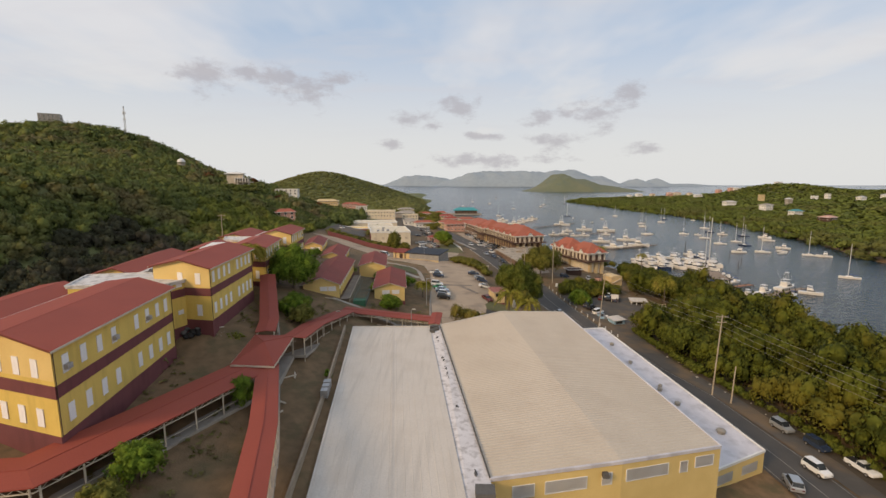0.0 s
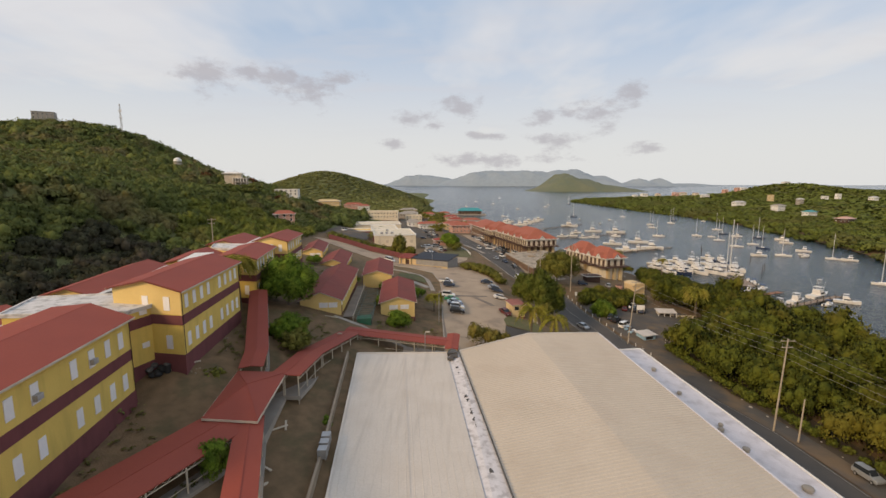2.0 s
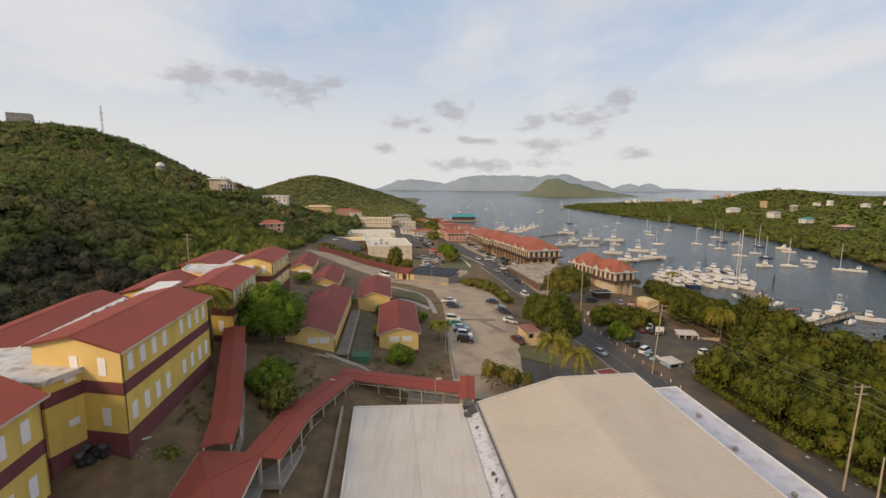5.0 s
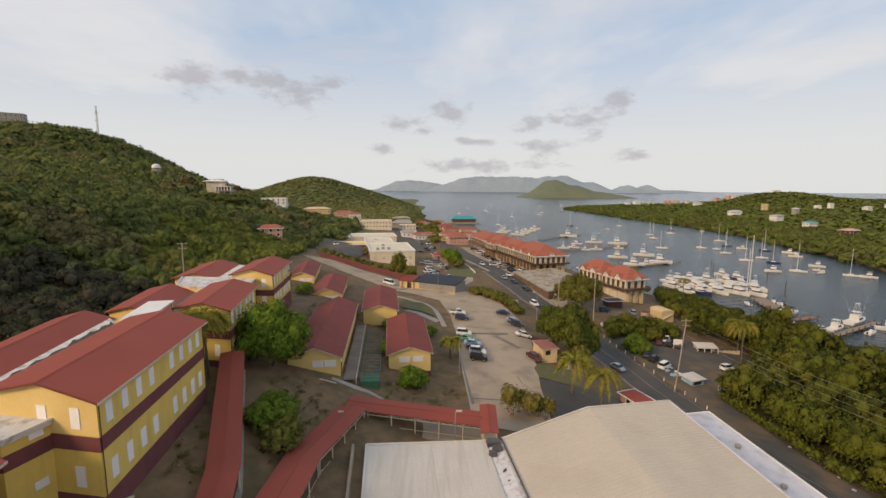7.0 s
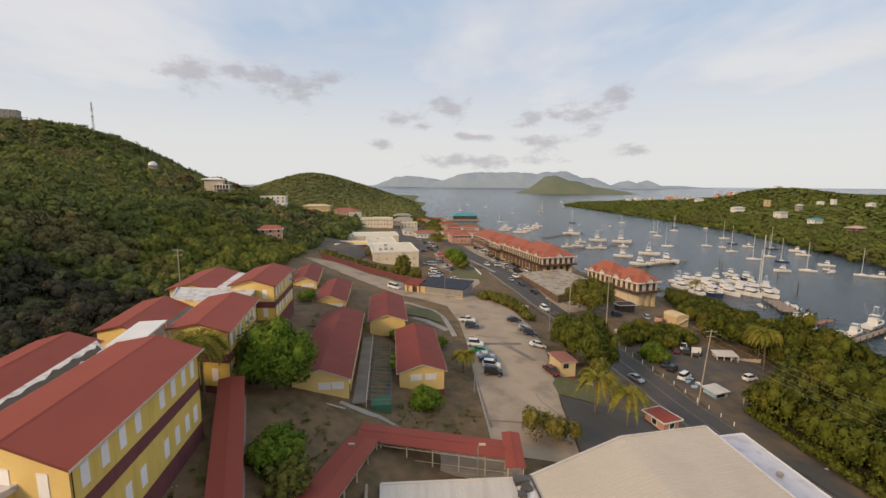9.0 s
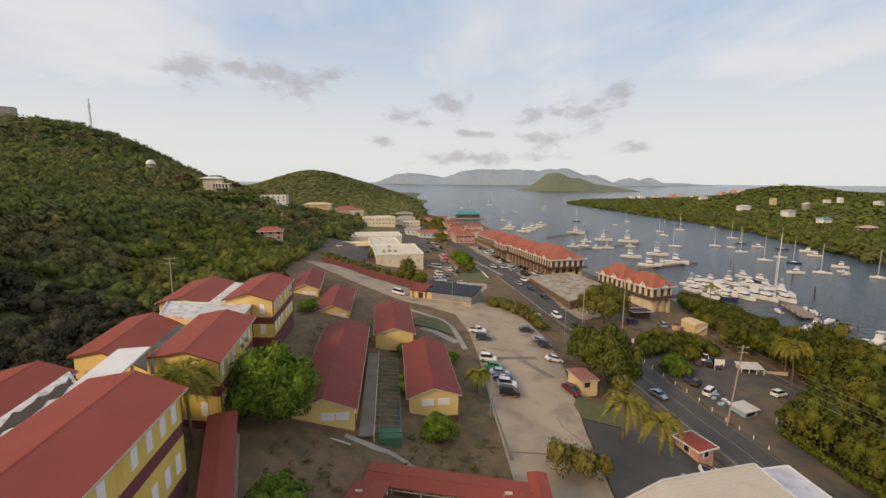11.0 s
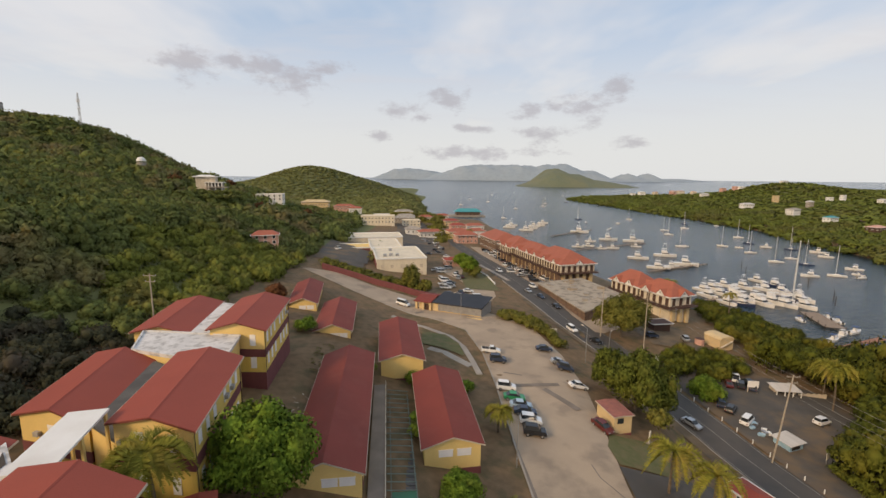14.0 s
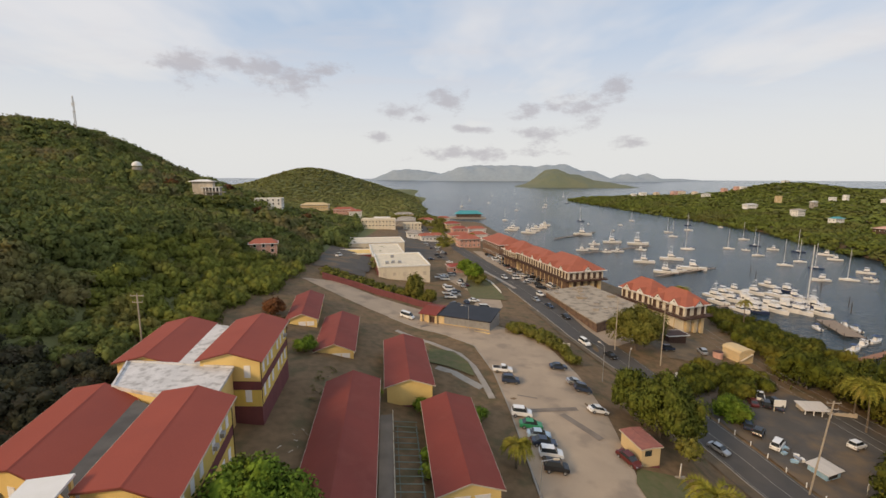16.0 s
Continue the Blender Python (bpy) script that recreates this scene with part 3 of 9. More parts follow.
def build_land():
    xs = steps((-2400, -600, 90), (-600, -84, 12), (-84, 130, 3), (130, 420, 10), (420, 1500, 40), (1500, 3200, 170))
    ys = steps((-700, -60, 40), (-60, 260, 3.5), (260, 720, 10), (720, 1600, 25), (1600, 2000, 80))
    X, Y = np.meshgrid(xs, ys)
    Zs = land(X, Y)
    bumps = np.array([noise.noise((a * 0.21, b * 0.21, 0.0)) for a, b in zip(X.ravel(), Y.ravel())]).reshape(X.shape)
    Zs = Zs + 0.16 * bumps
    nx, ny = len(xs), len(ys)
    verts = np.stack([X.ravel(), Y.ravel(), Zs.ravel()], 1)
    k = (np.arange(ny - 1)[:, None] * nx + np.arange(nx - 1)[None]).ravel()
    faces = np.stack([k, k + 1, k + nx + 1, k + nx], 1)
    me = bpy.data.meshes.new("ground")
    me.from_pydata(verts.tolist(), [], faces.tolist())
    me.materials.append(M["ground"])
    me.materials.append(M["head_forest"])
    mid_y = Y.ravel()[k]
    mid_x = X.ravel()[k]
    me.polygons.foreach_set("material_index", ((mid_y > 700) | (mid_x < -84)).astype(int).tolist())
    me.polygons.foreach_set("use_smooth", [True] * len(faces))
    tagged(new("ground", me), "sloping ground of dry grass, bare earth and scrub", "ground", "", "structure")


build_land()


def sea_level(y):
    """The bay is flat; far out the sheet climbs gently, so that its edge stands at the horizon."""
    return 0.3 + 38.0 * (max(0.0, y - 1700) / 3250) ** 1.6


sea_bm = bmesh.new()
sea_x = steps((-4900, -1000, 650), (-1000, 1400, 300), (1400, 4900, 700))
sea_y = steps((-900, 1500, 300), (1500, 4950, 690))
sea_v = [[sea_bm.verts.new((a, b, sea_level(b))) for a in sea_x] for b in sea_y]
for r in range(len(sea_y) - 1):
    for c in range(len(sea_x) - 1):
        sea_bm.faces.new((sea_v[r][c], sea_v[r][c + 1], sea_v[r + 1][c + 1], sea_v[r + 1][c]))
tagged(part("water", sea_bm, M["sea"]), "calm blue-grey bay with light ripples", "sea", "", "structure")


def isle(name, cx, cy, lumps, rx, ry, material, label):
    """An island: a mound of several rounded summits, standing in the sea."""
    nx, ny = 90, 26
    xs, ys = np.linspace(-rx, rx, nx), np.linspace(-ry, ry, ny)
    X, Y = np.meshgrid(xs, ys)
    H = np.zeros_like(X)
    for px, h, w in lumps:
        H = np.maximum(H, 0) + h * np.exp(-(((X - px) / w) ** 2))
    H = H * np.clip(1 - (Y / ry) ** 2, 0, 1)
    rough = np.array([noise.fractal((a * 0.012, b * 0.012, cx * 0.01), 1.0, 2.0, 4) for a, b in zip(X.ravel(), Y.ravel())]).reshape(X.shape)
    H = H * (1 + 0.16 * rough) * np.clip((1 - (np.abs(X) / rx) ** 4) * 3, 0, 1) - 4 + sea_level(cy)
    verts = np.stack([(X + cx).ravel(), (Y + cy).ravel(), H.ravel()], 1)
    k = (np.arange(ny - 1)[:, None] * nx + np.arange(nx - 1)[None]).ravel()
    sheet(name, verts.tolist(), np.stack([k, k + 1, k + nx + 1, k + nx], 1).tolist(), material, label, "island", "structure", True)


# distance haze on these islands comes from their painted colours
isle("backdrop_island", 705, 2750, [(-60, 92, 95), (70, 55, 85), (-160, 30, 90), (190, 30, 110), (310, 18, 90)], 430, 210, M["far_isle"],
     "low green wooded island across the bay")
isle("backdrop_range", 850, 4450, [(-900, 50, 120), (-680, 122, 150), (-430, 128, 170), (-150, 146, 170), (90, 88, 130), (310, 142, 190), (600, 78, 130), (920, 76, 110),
     (1125, 76, 70)], 1420, 300, M["far_range"], "distant island range, haze painted blue-grey into its colour")
isle("backdrop_range", -330, 4600, [(0, 78, 200), (-200, 60, 160), (240, 60, 180)], 620, 220, M["far_range"], "island far out to sea, haze painted into its colour")
isle("backdrop_range", 2150, 4650, [(-250, 30, 260), (200, 24, 300)], 700, 160, M["far_range"], "low coast at the sea horizon, painted pale with haze")


# ---- greenery ----
def crown_arrays(rng, leaves, size, lumps=6, flat=0.72, core=True, spread=0.36, small=0.38, large=0.62, ruffle=0.38, low=False, corners=4, shell=0.0):
    """Leaf clumps for one crown of unit radius: quads set over several uneven lobes, with a rough inner mass."""
    lobes = rng.normal(0, spread, (lumps, 3)).clip(-1.75 * spread, 1.75 * spread) * (1, 1, 0.55)
    if shell:
        up = 1 - 1.55 * (np.arange(lumps) + 0.5) / lumps
        round_ = np.arange(lumps) * 2.39996 + rng.uniform(0, 0.6, lumps)
        flatr = np.sqrt(1 - up ** 2)
        lobes = np.stack([np.cos(round_) * flatr, np.sin(round_) * flatr, up * 0.85], 1) * shell * rng.uniform(0.62, 1.22, lumps)[:, None]
    if not low:
        lobes[:, 2] = np.abs(lobes[:, 2]) * 0.9
    rad = rng.uniform(small, large, lumps)
    which = rng.integers(0, lumps, leaves)
    d = rng.normal(0, 1, (leaves, 3))
    d[:, 2] = d[:, 2] * 0.8 + 0.25
    d /= np.linalg.norm(d, axis=1)[:, None]
    c = lobes[which] + d * (rad[which] * rng.uniform(0.80, 1.20, leaves))[:, None] * (1, 1, flat)
    nrm = d + rng.normal(0, ruffle, (leaves, 3)) + (0, 0, 0.35)
    nrm /= np.linalg.norm(nrm, axis=1)[:, None]
    t = np.cross(nrm, rng.normal(0, 1, (leaves, 3)))
    t /= np.linalg.norm(t, axis=1)[:, None]
    b = np.cross(nrm, t)
    s = (size * rng.uniform(0.6, 1.25, leaves))[:, None]
    q = np.stack([c - t * s, c - b * s * 0.7 + nrm * s * 0.2, c + t * s, c + b * s * 0.7 + nrm * s * 0.15], 1)
    verts, faces = q.reshape(-1, 3), np.arange(leaves * 4).reshape(-1, 4)
    if corners == 3:
        verts = np.stack([c - t * s - b * s * 0.7, c + t * s - b * s * 0.6, c + b * s * 1.1 + nrm * s * 0.2], 1).reshape(-1, 3)
        faces = np.arange(leaves * 3).reshape(-1, 3)[:, (0, 1, 2, 2)]
    whole = c / np.maximum(np.linalg.norm(c, axis=1)[:, None], 0.05)
    lay = np.repeat(d * 0.42 + whole * 0.38 + nrm * 0.45 + (0, 0, 0.2), corners, 0)
    if core:
        cv, cf, cn = [], [], []
        for p, r in list(zip(lobes, rad))[:9 if core is True else core]:
            ring = [p + np.array((0, 0, r * flat * 0.8))]
            for zz, rr in ((0.45, 0.75), (-0.35, 0.8)):
                ring += [p + np.array((math.cos(k * 1.2566 + zz) * rr * r * 0.8, math.sin(k * 1.2566 + zz) * rr * r * 0.8, zz * r * flat)) for k in range(5)]
            ring.append(p - np.array((0, 0, r * flat * 0.7)))
            o = len(verts) + len(cv)
            cv += ring
            cn += [q - p for q in ring]
            for k in range(5):
                n = (k + 1) % 5
                cf += [(o, o + 1 + k, o + 1 + n, o + 1 + n), (o + 1 + k, o + 6 + k, o + 6 + n, o + 1 + n), (o + 11, o + 6 + n, o + 6 + k, o + 6 + k)]
        verts, faces, lay = np.vstack([verts, np.array(cv)]), np.vstack([faces, np.array(cf)]), np.vstack([lay, np.array(cn)])
    return verts, faces, lay / np.linalg.norm(lay, axis=1)[:, None]


def leaf_mesh(name, verts, faces, material, lay):
    """A mesh from arrays; a face whose last two corners are one is a triangle."""
    me = bpy.data.meshes.new(name)
    tri = faces[:, 2] == faces[:, 3]
    q, t = faces[~tri], faces[tri][:, :3]
    nq, nt = len(q), len(t)
    me.vertices.add(len(verts))
    me.vertices.foreach_set("co", np.ascontiguousarray(verts, dtype=np.float32).ravel())
    me.loops.add(nq * 4 + nt * 3)
    me.loops.foreach_set("vertex_index", np.concatenate([q.ravel(), t.ravel()]).astype(np.int32))
    me.polygons.add(nq + nt)
    me.polygons.foreach_set("loop_start", np.concatenate([np.arange(nq) * 4, nq * 4 + np.arange(nt) * 3]).astype(np.int32))
    me.update(calc_edges=True)
    at = me.attributes.new("leaf_lay", "FLOAT_VECTOR", "POINT")
    at.data.foreach_set("vector", np.ascontiguousarray(lay, dtype=np.float32).ravel())
    me.materials.append(material)
    return me


def stand(name, places, kinds, material, label, category="woods"):
    """A whole stand of trees too many to count, as one mesh. places: rows of x, y, z, radius, height factor."""
    rng = np.random.default_rng(len(places) + 7)
    allv, allf, alln, base = [], [], [], 0
    for x, y, z, r, h in places:
        v, f, n = kinds[rng.integers(0, len(kinds))]
        a = rng.uniform(0, math.tau)
        c, s = math.cos(a), math.sin(a)
        w = np.empty_like(v)
        w[:, 0] = (v[:, 0] * c - v[:, 1] * s) * r + x
        w[:, 1] = (v[:, 0] * s + v[:, 1] * c) * r + y
        w[:, 2] = v[:, 2] * r * h + z
        allv.append(w)
        alln.append(np.stack([n[:, 0] * c - n[:, 1] * s, n[:, 0] * s + n[:, 1] * c, n[:, 2]], 1))
        allf.append(f + base)
        base += len(v)
    me = leaf_mesh(name, np.vstack(allv), np.vstack(allf), material, np.vstack(alln))
    return tagged(new(name, me), label, category, "", "stuff")


def tree(x, y, z, radius, height, material, label, leaves=900, size=0.085, seed=1, category="tree", squash=0.75):
    """A tapered trunk with limbs under a crown of many leaf clumps."""
    rng = np.random.default_rng(seed)
    t = thing("tree", pose(x, y, z), label, category)
    bm = bmesh.new()
    fork = height * 0.42
    lean = rng.normal(0, 0.25, 2)
    rod(bm, (0, 0, -0.4), (lean[0], lean[1], fork), 0.022 * height, 0.017 * height, 8)
    for k in range(6):
        a = k * 1.05 + rng.uniform(0, 0.5)
        r = radius * rng.uniform(0.4, 0.7)
        rod(bm, (lean[0], lean[1], fork * 0.8), (lean[0] + math.cos(a) * r, lean[1] + math.sin(a) * r, fork + rng.uniform(0.1, 0.35) * height), 0.016 * height, 0.006 * height, 5)
    part("trunk", bm, M["bark"], t)
    v, f, n = crown_arrays(rng, int(leaves * 1.7), size * 0.78, 38, 1.0, 30, 0.45, 0.20, 0.34, 0.75, True, 3, 0.68)
    v = (v - (0, 0, v[:, 2].max())) * (radius, radius, max(height * 0.88, 0.1) / (v[:, 2].max() - v[:, 2].min())) + (0, 0, height)
    ob = new("crown", leaf_mesh("crown", v, f, material, n))
    ob.parent = t
    return t


def palm(x, y, z, height, label, spread=3.0, seed=3, fronds=20):
    """A slim ringed trunk with arching fronds of many narrow leaflets."""
    rng = random.Random(seed)
    t = thing("palm_tree", pose(x, y, z), label, "palm")
    bm = bmesh.new()
    lean = (rng.uniform(-0.5, 0.5), rng.uniform(-0.5, 0.5))
    pts = [(lean[0] * f * f, lean[1] * f * f, height * f) for f in (0, 0.25, 0.5, 0.75, 1)]
    for k in range(4):
        rod(bm, (pts[k][0], pts[k][1], pts[k][2] - (0.5 if k == 0 else 0)), pts[k + 1], 0.24 - 0.03 * k, 0.21 - 0.03 * k, 8)
    part("trunk", bm, M["bark"], t)
    bm = bmesh.new()
    top = Vector(pts[-1])
    for k in range(fronds):
        a = k * 2.39996 + rng.uniform(-0.2, 0.2)
        rise = rng.uniform(-0.1, 1.05)
        length = spread * rng.uniform(0.85, 1.15)
        side = Vector((-math.sin(a), math.cos(a), 0))
        prev = None
        n = 12
        for j in range(n + 1):
            f = j / n
            out = length * f * (1 - 0.12 * f)
            p = top + Vector((math.cos(a) * out, math.sin(a) * out, length * (rise * f - (0.55 + 0.5 * rise) * f * f * 1.25)))
            if prev is not None:
                d = (p - prev).normalized()
                up = side.cross(d)
                w = 0.24 * spread * math.sin(math.pi * (0.12 + 0.86 * (f - 0.5 / n))) * 0.9
                for s in (-1, 1):
                    for h in (0.1, 0.4, 0.7):
                        q = prev.lerp(p, h)
                        tip = q + side * (s * w * 0.8) + d * w * 0.6 - up * w * rng.uniform(0.4, 0.9)
                        bm.faces.new([bm.verts.new(c) for c in (q - d * 0.018 * spread, q + d * 0.022 * spread, tip)])
                bm.faces.new([bm.verts.new(c) for c in (prev - side * 0.03, prev + side * 0.03, p + side * 0.02, p - side * 0.02)])
            prev = p
    part("crown", bm, M["frond"], t)
    return t


def inside(x, y, poly):
    hit = False
    n = len(poly)
    for k in range(n):
        (x1, y1), (x2, y2) = poly[k], poly[(k + 1) % n]
        if (y1 > y) != (y2 > y) and x < (x2 - x1) * (y - y1) / (y2 - y1) + x1:
            hit = not hit
    return hit


def scatter(poly, gap, rng, keep=None):
    xs, ys = [p[0] for p in poly], [p[1] for p in poly]
    out = []
    y = min(ys)
    row = 0
    while y < max(ys):
        x = min(xs) + (gap * 0.5 if row % 2 else 0)
        while x < max(xs):
            px, py = x + rng.uniform(-0.42, 0.42) * gap, y + rng.uniform(-0.42, 0.42) * gap
            if inside(px, py, poly) and (keep is None or keep(px, py)):
                out.append((px, py))
            x += gap
        y += gap * 0.87
        row += 1
    return out


veg = random.Random(11)
crng = np.random.default_rng(5)
TINY_CROWNS = [crown_arrays(crng, 28, 0.36, 4, 0.85, 1, corners=3) for _ in range(7)]
FAR_CROWNS = [crown_arrays(crng, 150, 0.150, 6, 0.85, 2, corners=3) for _ in range(8)]
MID_CROWNS = [crown_arrays(crng, 240, 0.115, 9, 0.9, 3, 0.40, 0.26, 0.48, corners=3) for _ in range(7)]
FINE_CROWNS = [crown_arrays(crng, 760, 0.066, 12, 0.95, 7, 0.42, 0.26, 0.46, 0.75, True, 3, 0.55) for _ in range(7)]
NEAR_CROWNS = [crown_arrays(crng, 1200, 0.060, 16, 0.95, 10, 0.44, 0.26, 0.46, 0.7, True, 3, 0.58) for _ in range(6)]


def planted(points, r0, r1, h=1.0, sink=0.25, lift=0.0):
    pts = np.array(points)
    zs = land(pts[:, 0], pts[:, 1])
    return [(x, y, z + lift + (r := veg.uniform(r0, r1)) * h * sink, r, h * veg.uniform(0.7, 1.4)) for (x, y), z in zip(points, zs)]


def build_woods():
    near_hill = [(-69, -20), (-69, 60), (-70, 100), (-72, 150), (-76, 178), (-72, 205), (-77, 245), (-86, 300), (-94, 330), (-230, 330), (-230, 60), (-160, -20)]
    spots = scatter(near_hill, 4.3, veg)
    ahead = [p for p in spots if p[1] > -0.88 * p[0] - 14]
    aside = [p for p in spots if p[1] <= -0.88 * p[0] - 14]
    fine = [p for p in ahead if p[0] > -112 and p[1] < 235]
    dry = [p for p in fine if p[0] > -96 + 10 * noise.noise((p[0] * 0.05, p[1] * 0.05, 3.0)) - 0.16 * max(0.0, p[1] - 110) and p[1] < 135]
    fine = [p for p in fine if p not in set(dry)]
    rest = [p for p in ahead if not (p[0] > -112 and p[1] < 235)]
    stand("hillside_woods", planted(aside, 2.9, 4.4), TINY_CROWNS, M["forest"], "dense scrub woods on the slope beside the school")
    stand("dry_woods", planted(dry, 2.2, 4.0), FINE_CROWNS, M["dry_forest"], "dark grey-brown half-leafless scrub behind the classrooms")
    low = [p for p in fine if p[1] > 150 + 25 * noise.noise((p[0] * 0.03, p[1] * 0.03, 8.0)) - 0.9 * (p[0] + 85)]
    fine = [p for p in fine if p not in set(low)]
    stand("hillside_woods", planted(low, 2.4, 4.2), FINE_CROWNS, M["slope_green"], "brighter yellow-green scrub at the foot of the hill")
    stand("hillside_woods", planted(fine, 2.4, 4.4), FINE_CROWNS, M["forest"], "dense dark green scrub woods behind the school")
    stand("hillside_woods", planted(rest, 2.9, 4.4), MID_CROWNS, M["forest"], "dense dark green scrub woods climbing the hillside")
    back = [(-80, 330), (-90, 420), (-110, 560), (-160, 640), (-500, 640), (-500, 100), (-230, 60), (-230, 330)]
    stand("hillside_woods", planted(scatter(back, 9.0, veg, lambda x, y: 0.76 * (y - 480) - 0.65 * (x + 394) < 45), 5.0, 7.6), FAR_CROWNS, M["forest"], "dense scrub woods covering the high hill")
    head = [(-66, 640), (-30, 760), (-20, 900), (-50, 980), (-70, 1090), (-90, 1300), (-110, 1440), (-350, 1500), (-800, 1400), (-800, 700), (-300, 640)]
    stand("headland_woods", planted(scatter(head, 10.6, veg, lambda x, y: land1(x, y) > 0.2), 5.8, 8.2, 0.34, 0.05), TINY_CROWNS, M["head_leaf"], "even green scrub over the headland hill")


build_woods()


# ---- paved ground ----
def ribbon(name, left, right, material, label, category, lift=0.06, fixed=None, n=6):
    """Paving between two edge lines, laid on the land."""
    rows = []
    for k in range(len(left) - 1):
        for j in range(n + (k == len(left) - 2)):
            f = j / n
            a, b = between(left[k], left[k + 1], f), between(right[k], right[k + 1], f)
            rows.append([between(a, b, c / 8) for c in range(9)])
    verts, faces = [], []
    for row in rows:
        for p in row:
            z = p[2] if len(p) > 2 else land1(*p)
            verts.append((p[0], p[1], z + lift))
    for r in range(len(rows) - 1):
        for c in range(8):
            k = r * 9 + c
            faces.append((k, k + 1, k + 10, k + 9))
    return sheet(name, verts, faces, material, label, category, "structure", True)


# the main road, from the near right bend past the parking lot into the town
ROAD = [(57.0, 30), (55.0, 70), (52.4, 92), (47.9, 105), (45.4, 116), (43.9, 128), (42.0, 138.5), (40.4, 146), (38.4, 153), (35.9, 161), (31.8, 178), (25.5, 200), (20.5, 230), (16.0, 262), (10.5, 295), (3, 340), (-6, 390), (-14, 450)]
HALF = [5.0, 5.0, 5.0, 4.9, 4.9, 4.9, 4.9, 4.9, 4.9, 5.1, 5.8, 6.6, 6.8, 6.6, 6.0, 5.5, 5.0, 4.0]


def offset(line, dist):
    out = []
    for k, p in enumerate(line):
        a, b = line[max(k - 1, 0)], line[min(k + 1, len(line) - 1)]
        dx, dy = b[0] - a[0], b[1] - a[1]
        s = math.hypot(dx, dy)
        d = dist[k] if isinstance(dist, (list, tuple)) else dist
        out.append((p[0] + dy / s * d, p[1] - dx / s * d))
    return out


ribbon("road", offset(ROAD, [-h for h in HALF]), offset(ROAD, HALF), M["asphalt"], "grey asphalt road running down to the harbour", "road", 0.10, None, 10)
ribbon("road", [(-60, 262), (-68, 330), (-76, 420)], [(-54, 262), (-62, 330), (-70, 420)], M["asphalt"], "narrow asphalt lane up the hillside", "road", 0.5)
# a double line down the middle, and edge lines
ribbon("lane_marking", offset(ROAD, -0.08), offset(ROAD, 0.08), M["paint_line"], "worn line along the middle of the road", "road marking", 0.15, None, 10)
for side in (-1, 1):
    ribbon("lane_marking", offset(ROAD, [side * (h - 0.55) - 0.07 for h in HALF]), offset(ROAD, [side * (h - 0.55) + 0.07 for h in HALF]), M["paint_line"],
           "pale worn line at the edge of the road", "road marking", 0.15, None, 10)
# the verge on the landward side, and the paved yard across the road
ribbon("pavement", offset(ROAD[4:13], [-h - 2.6 for h in HALF[4:13]]), offset(ROAD[4:13], [-h - 0.05 for h in HALF[4:13]]), M["dirt"], "dusty worn pavement beside the road",
       "pavement", 0.2, None, 8)
ribbon("paving", [(48.2, 136), (45.2, 150), (42.6, 160), (40.5, 170)], [(84, 134), (84, 152), (82, 166), (60, 182)], M["yard"], "worn paved yard with dusty earth patches", "yard", 0.2)
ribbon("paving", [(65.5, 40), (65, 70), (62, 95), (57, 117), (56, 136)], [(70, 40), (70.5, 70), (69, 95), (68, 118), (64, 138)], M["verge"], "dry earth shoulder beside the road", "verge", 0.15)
ribbon("shoulder", [(62.0, 40), (60.2, 70), (57.5, 92), (52.9, 105), (50.4, 116), (48.9, 128), (47.2, 136.8)], [(65.4, 40), (64.9, 70), (62.3, 92), (59.5, 105), (57.2, 116), (57.0, 128), (56.0, 136.8)],
       M["yard"], "worn asphalt shoulder between road and boulders", "road shoulder", 0.17)
# the school's parking lot and its drive
ribbon("paving", [(-5.5, 100), (-6.6, 121), (-7.4, 146), (-8.6, 162), (-12, 178), (-20, 186), (-37, 197), (-60, 214), (-72, 222)],
       [(7.5, 100), (8.6, 117), (10.2, 129), (12.5, 148), (12.0, 166), (8, 184), (-1, 195), (-30, 214), (-60, 230)], M["old_asphalt"],
       "sun-bleached parking lot and drive with dark patches", "parking lot", 0.10, None, 8)
ribbon("paving", [(7.7, 100), (8.7, 112), (9.2, 121.5)], [(30, 100), (30, 112), (24, 121.5)], M["asphalt"], "darker asphalt forecourt by the school gate", "forecourt", 0.15)
ribbon("paving", [(-26, 196), (-18, 207), (-10, 218), (-6, 240), (-14, 262), (-24, 290)], [(-8, 205), (-2, 212), (2, 225), (3, 245), (-2, 270), (-10, 296)], M["old_asphalt"],
       "paved parking area between the shops", "parking lot", 0.1)
ribbon("paving", [(31, 196), (28, 212), (26, 240), (22, 268), (16, 300), (8, 345), (2, 392)], [(34, 196), (45, 205), (44, 250), (36, 262), (27, 300), (17, 345), (9, 392)], M["old_asphalt"],
       "paved shop-front parking beside the road", "parking lot", 0.12)
ribbon("paving", [(47, 190), (45, 214), (48, 222)], [(64, 186), (64, 202), (66, 208)], M["dirt"], "worn yard in front of the harbour shops", "yard", 0.12)
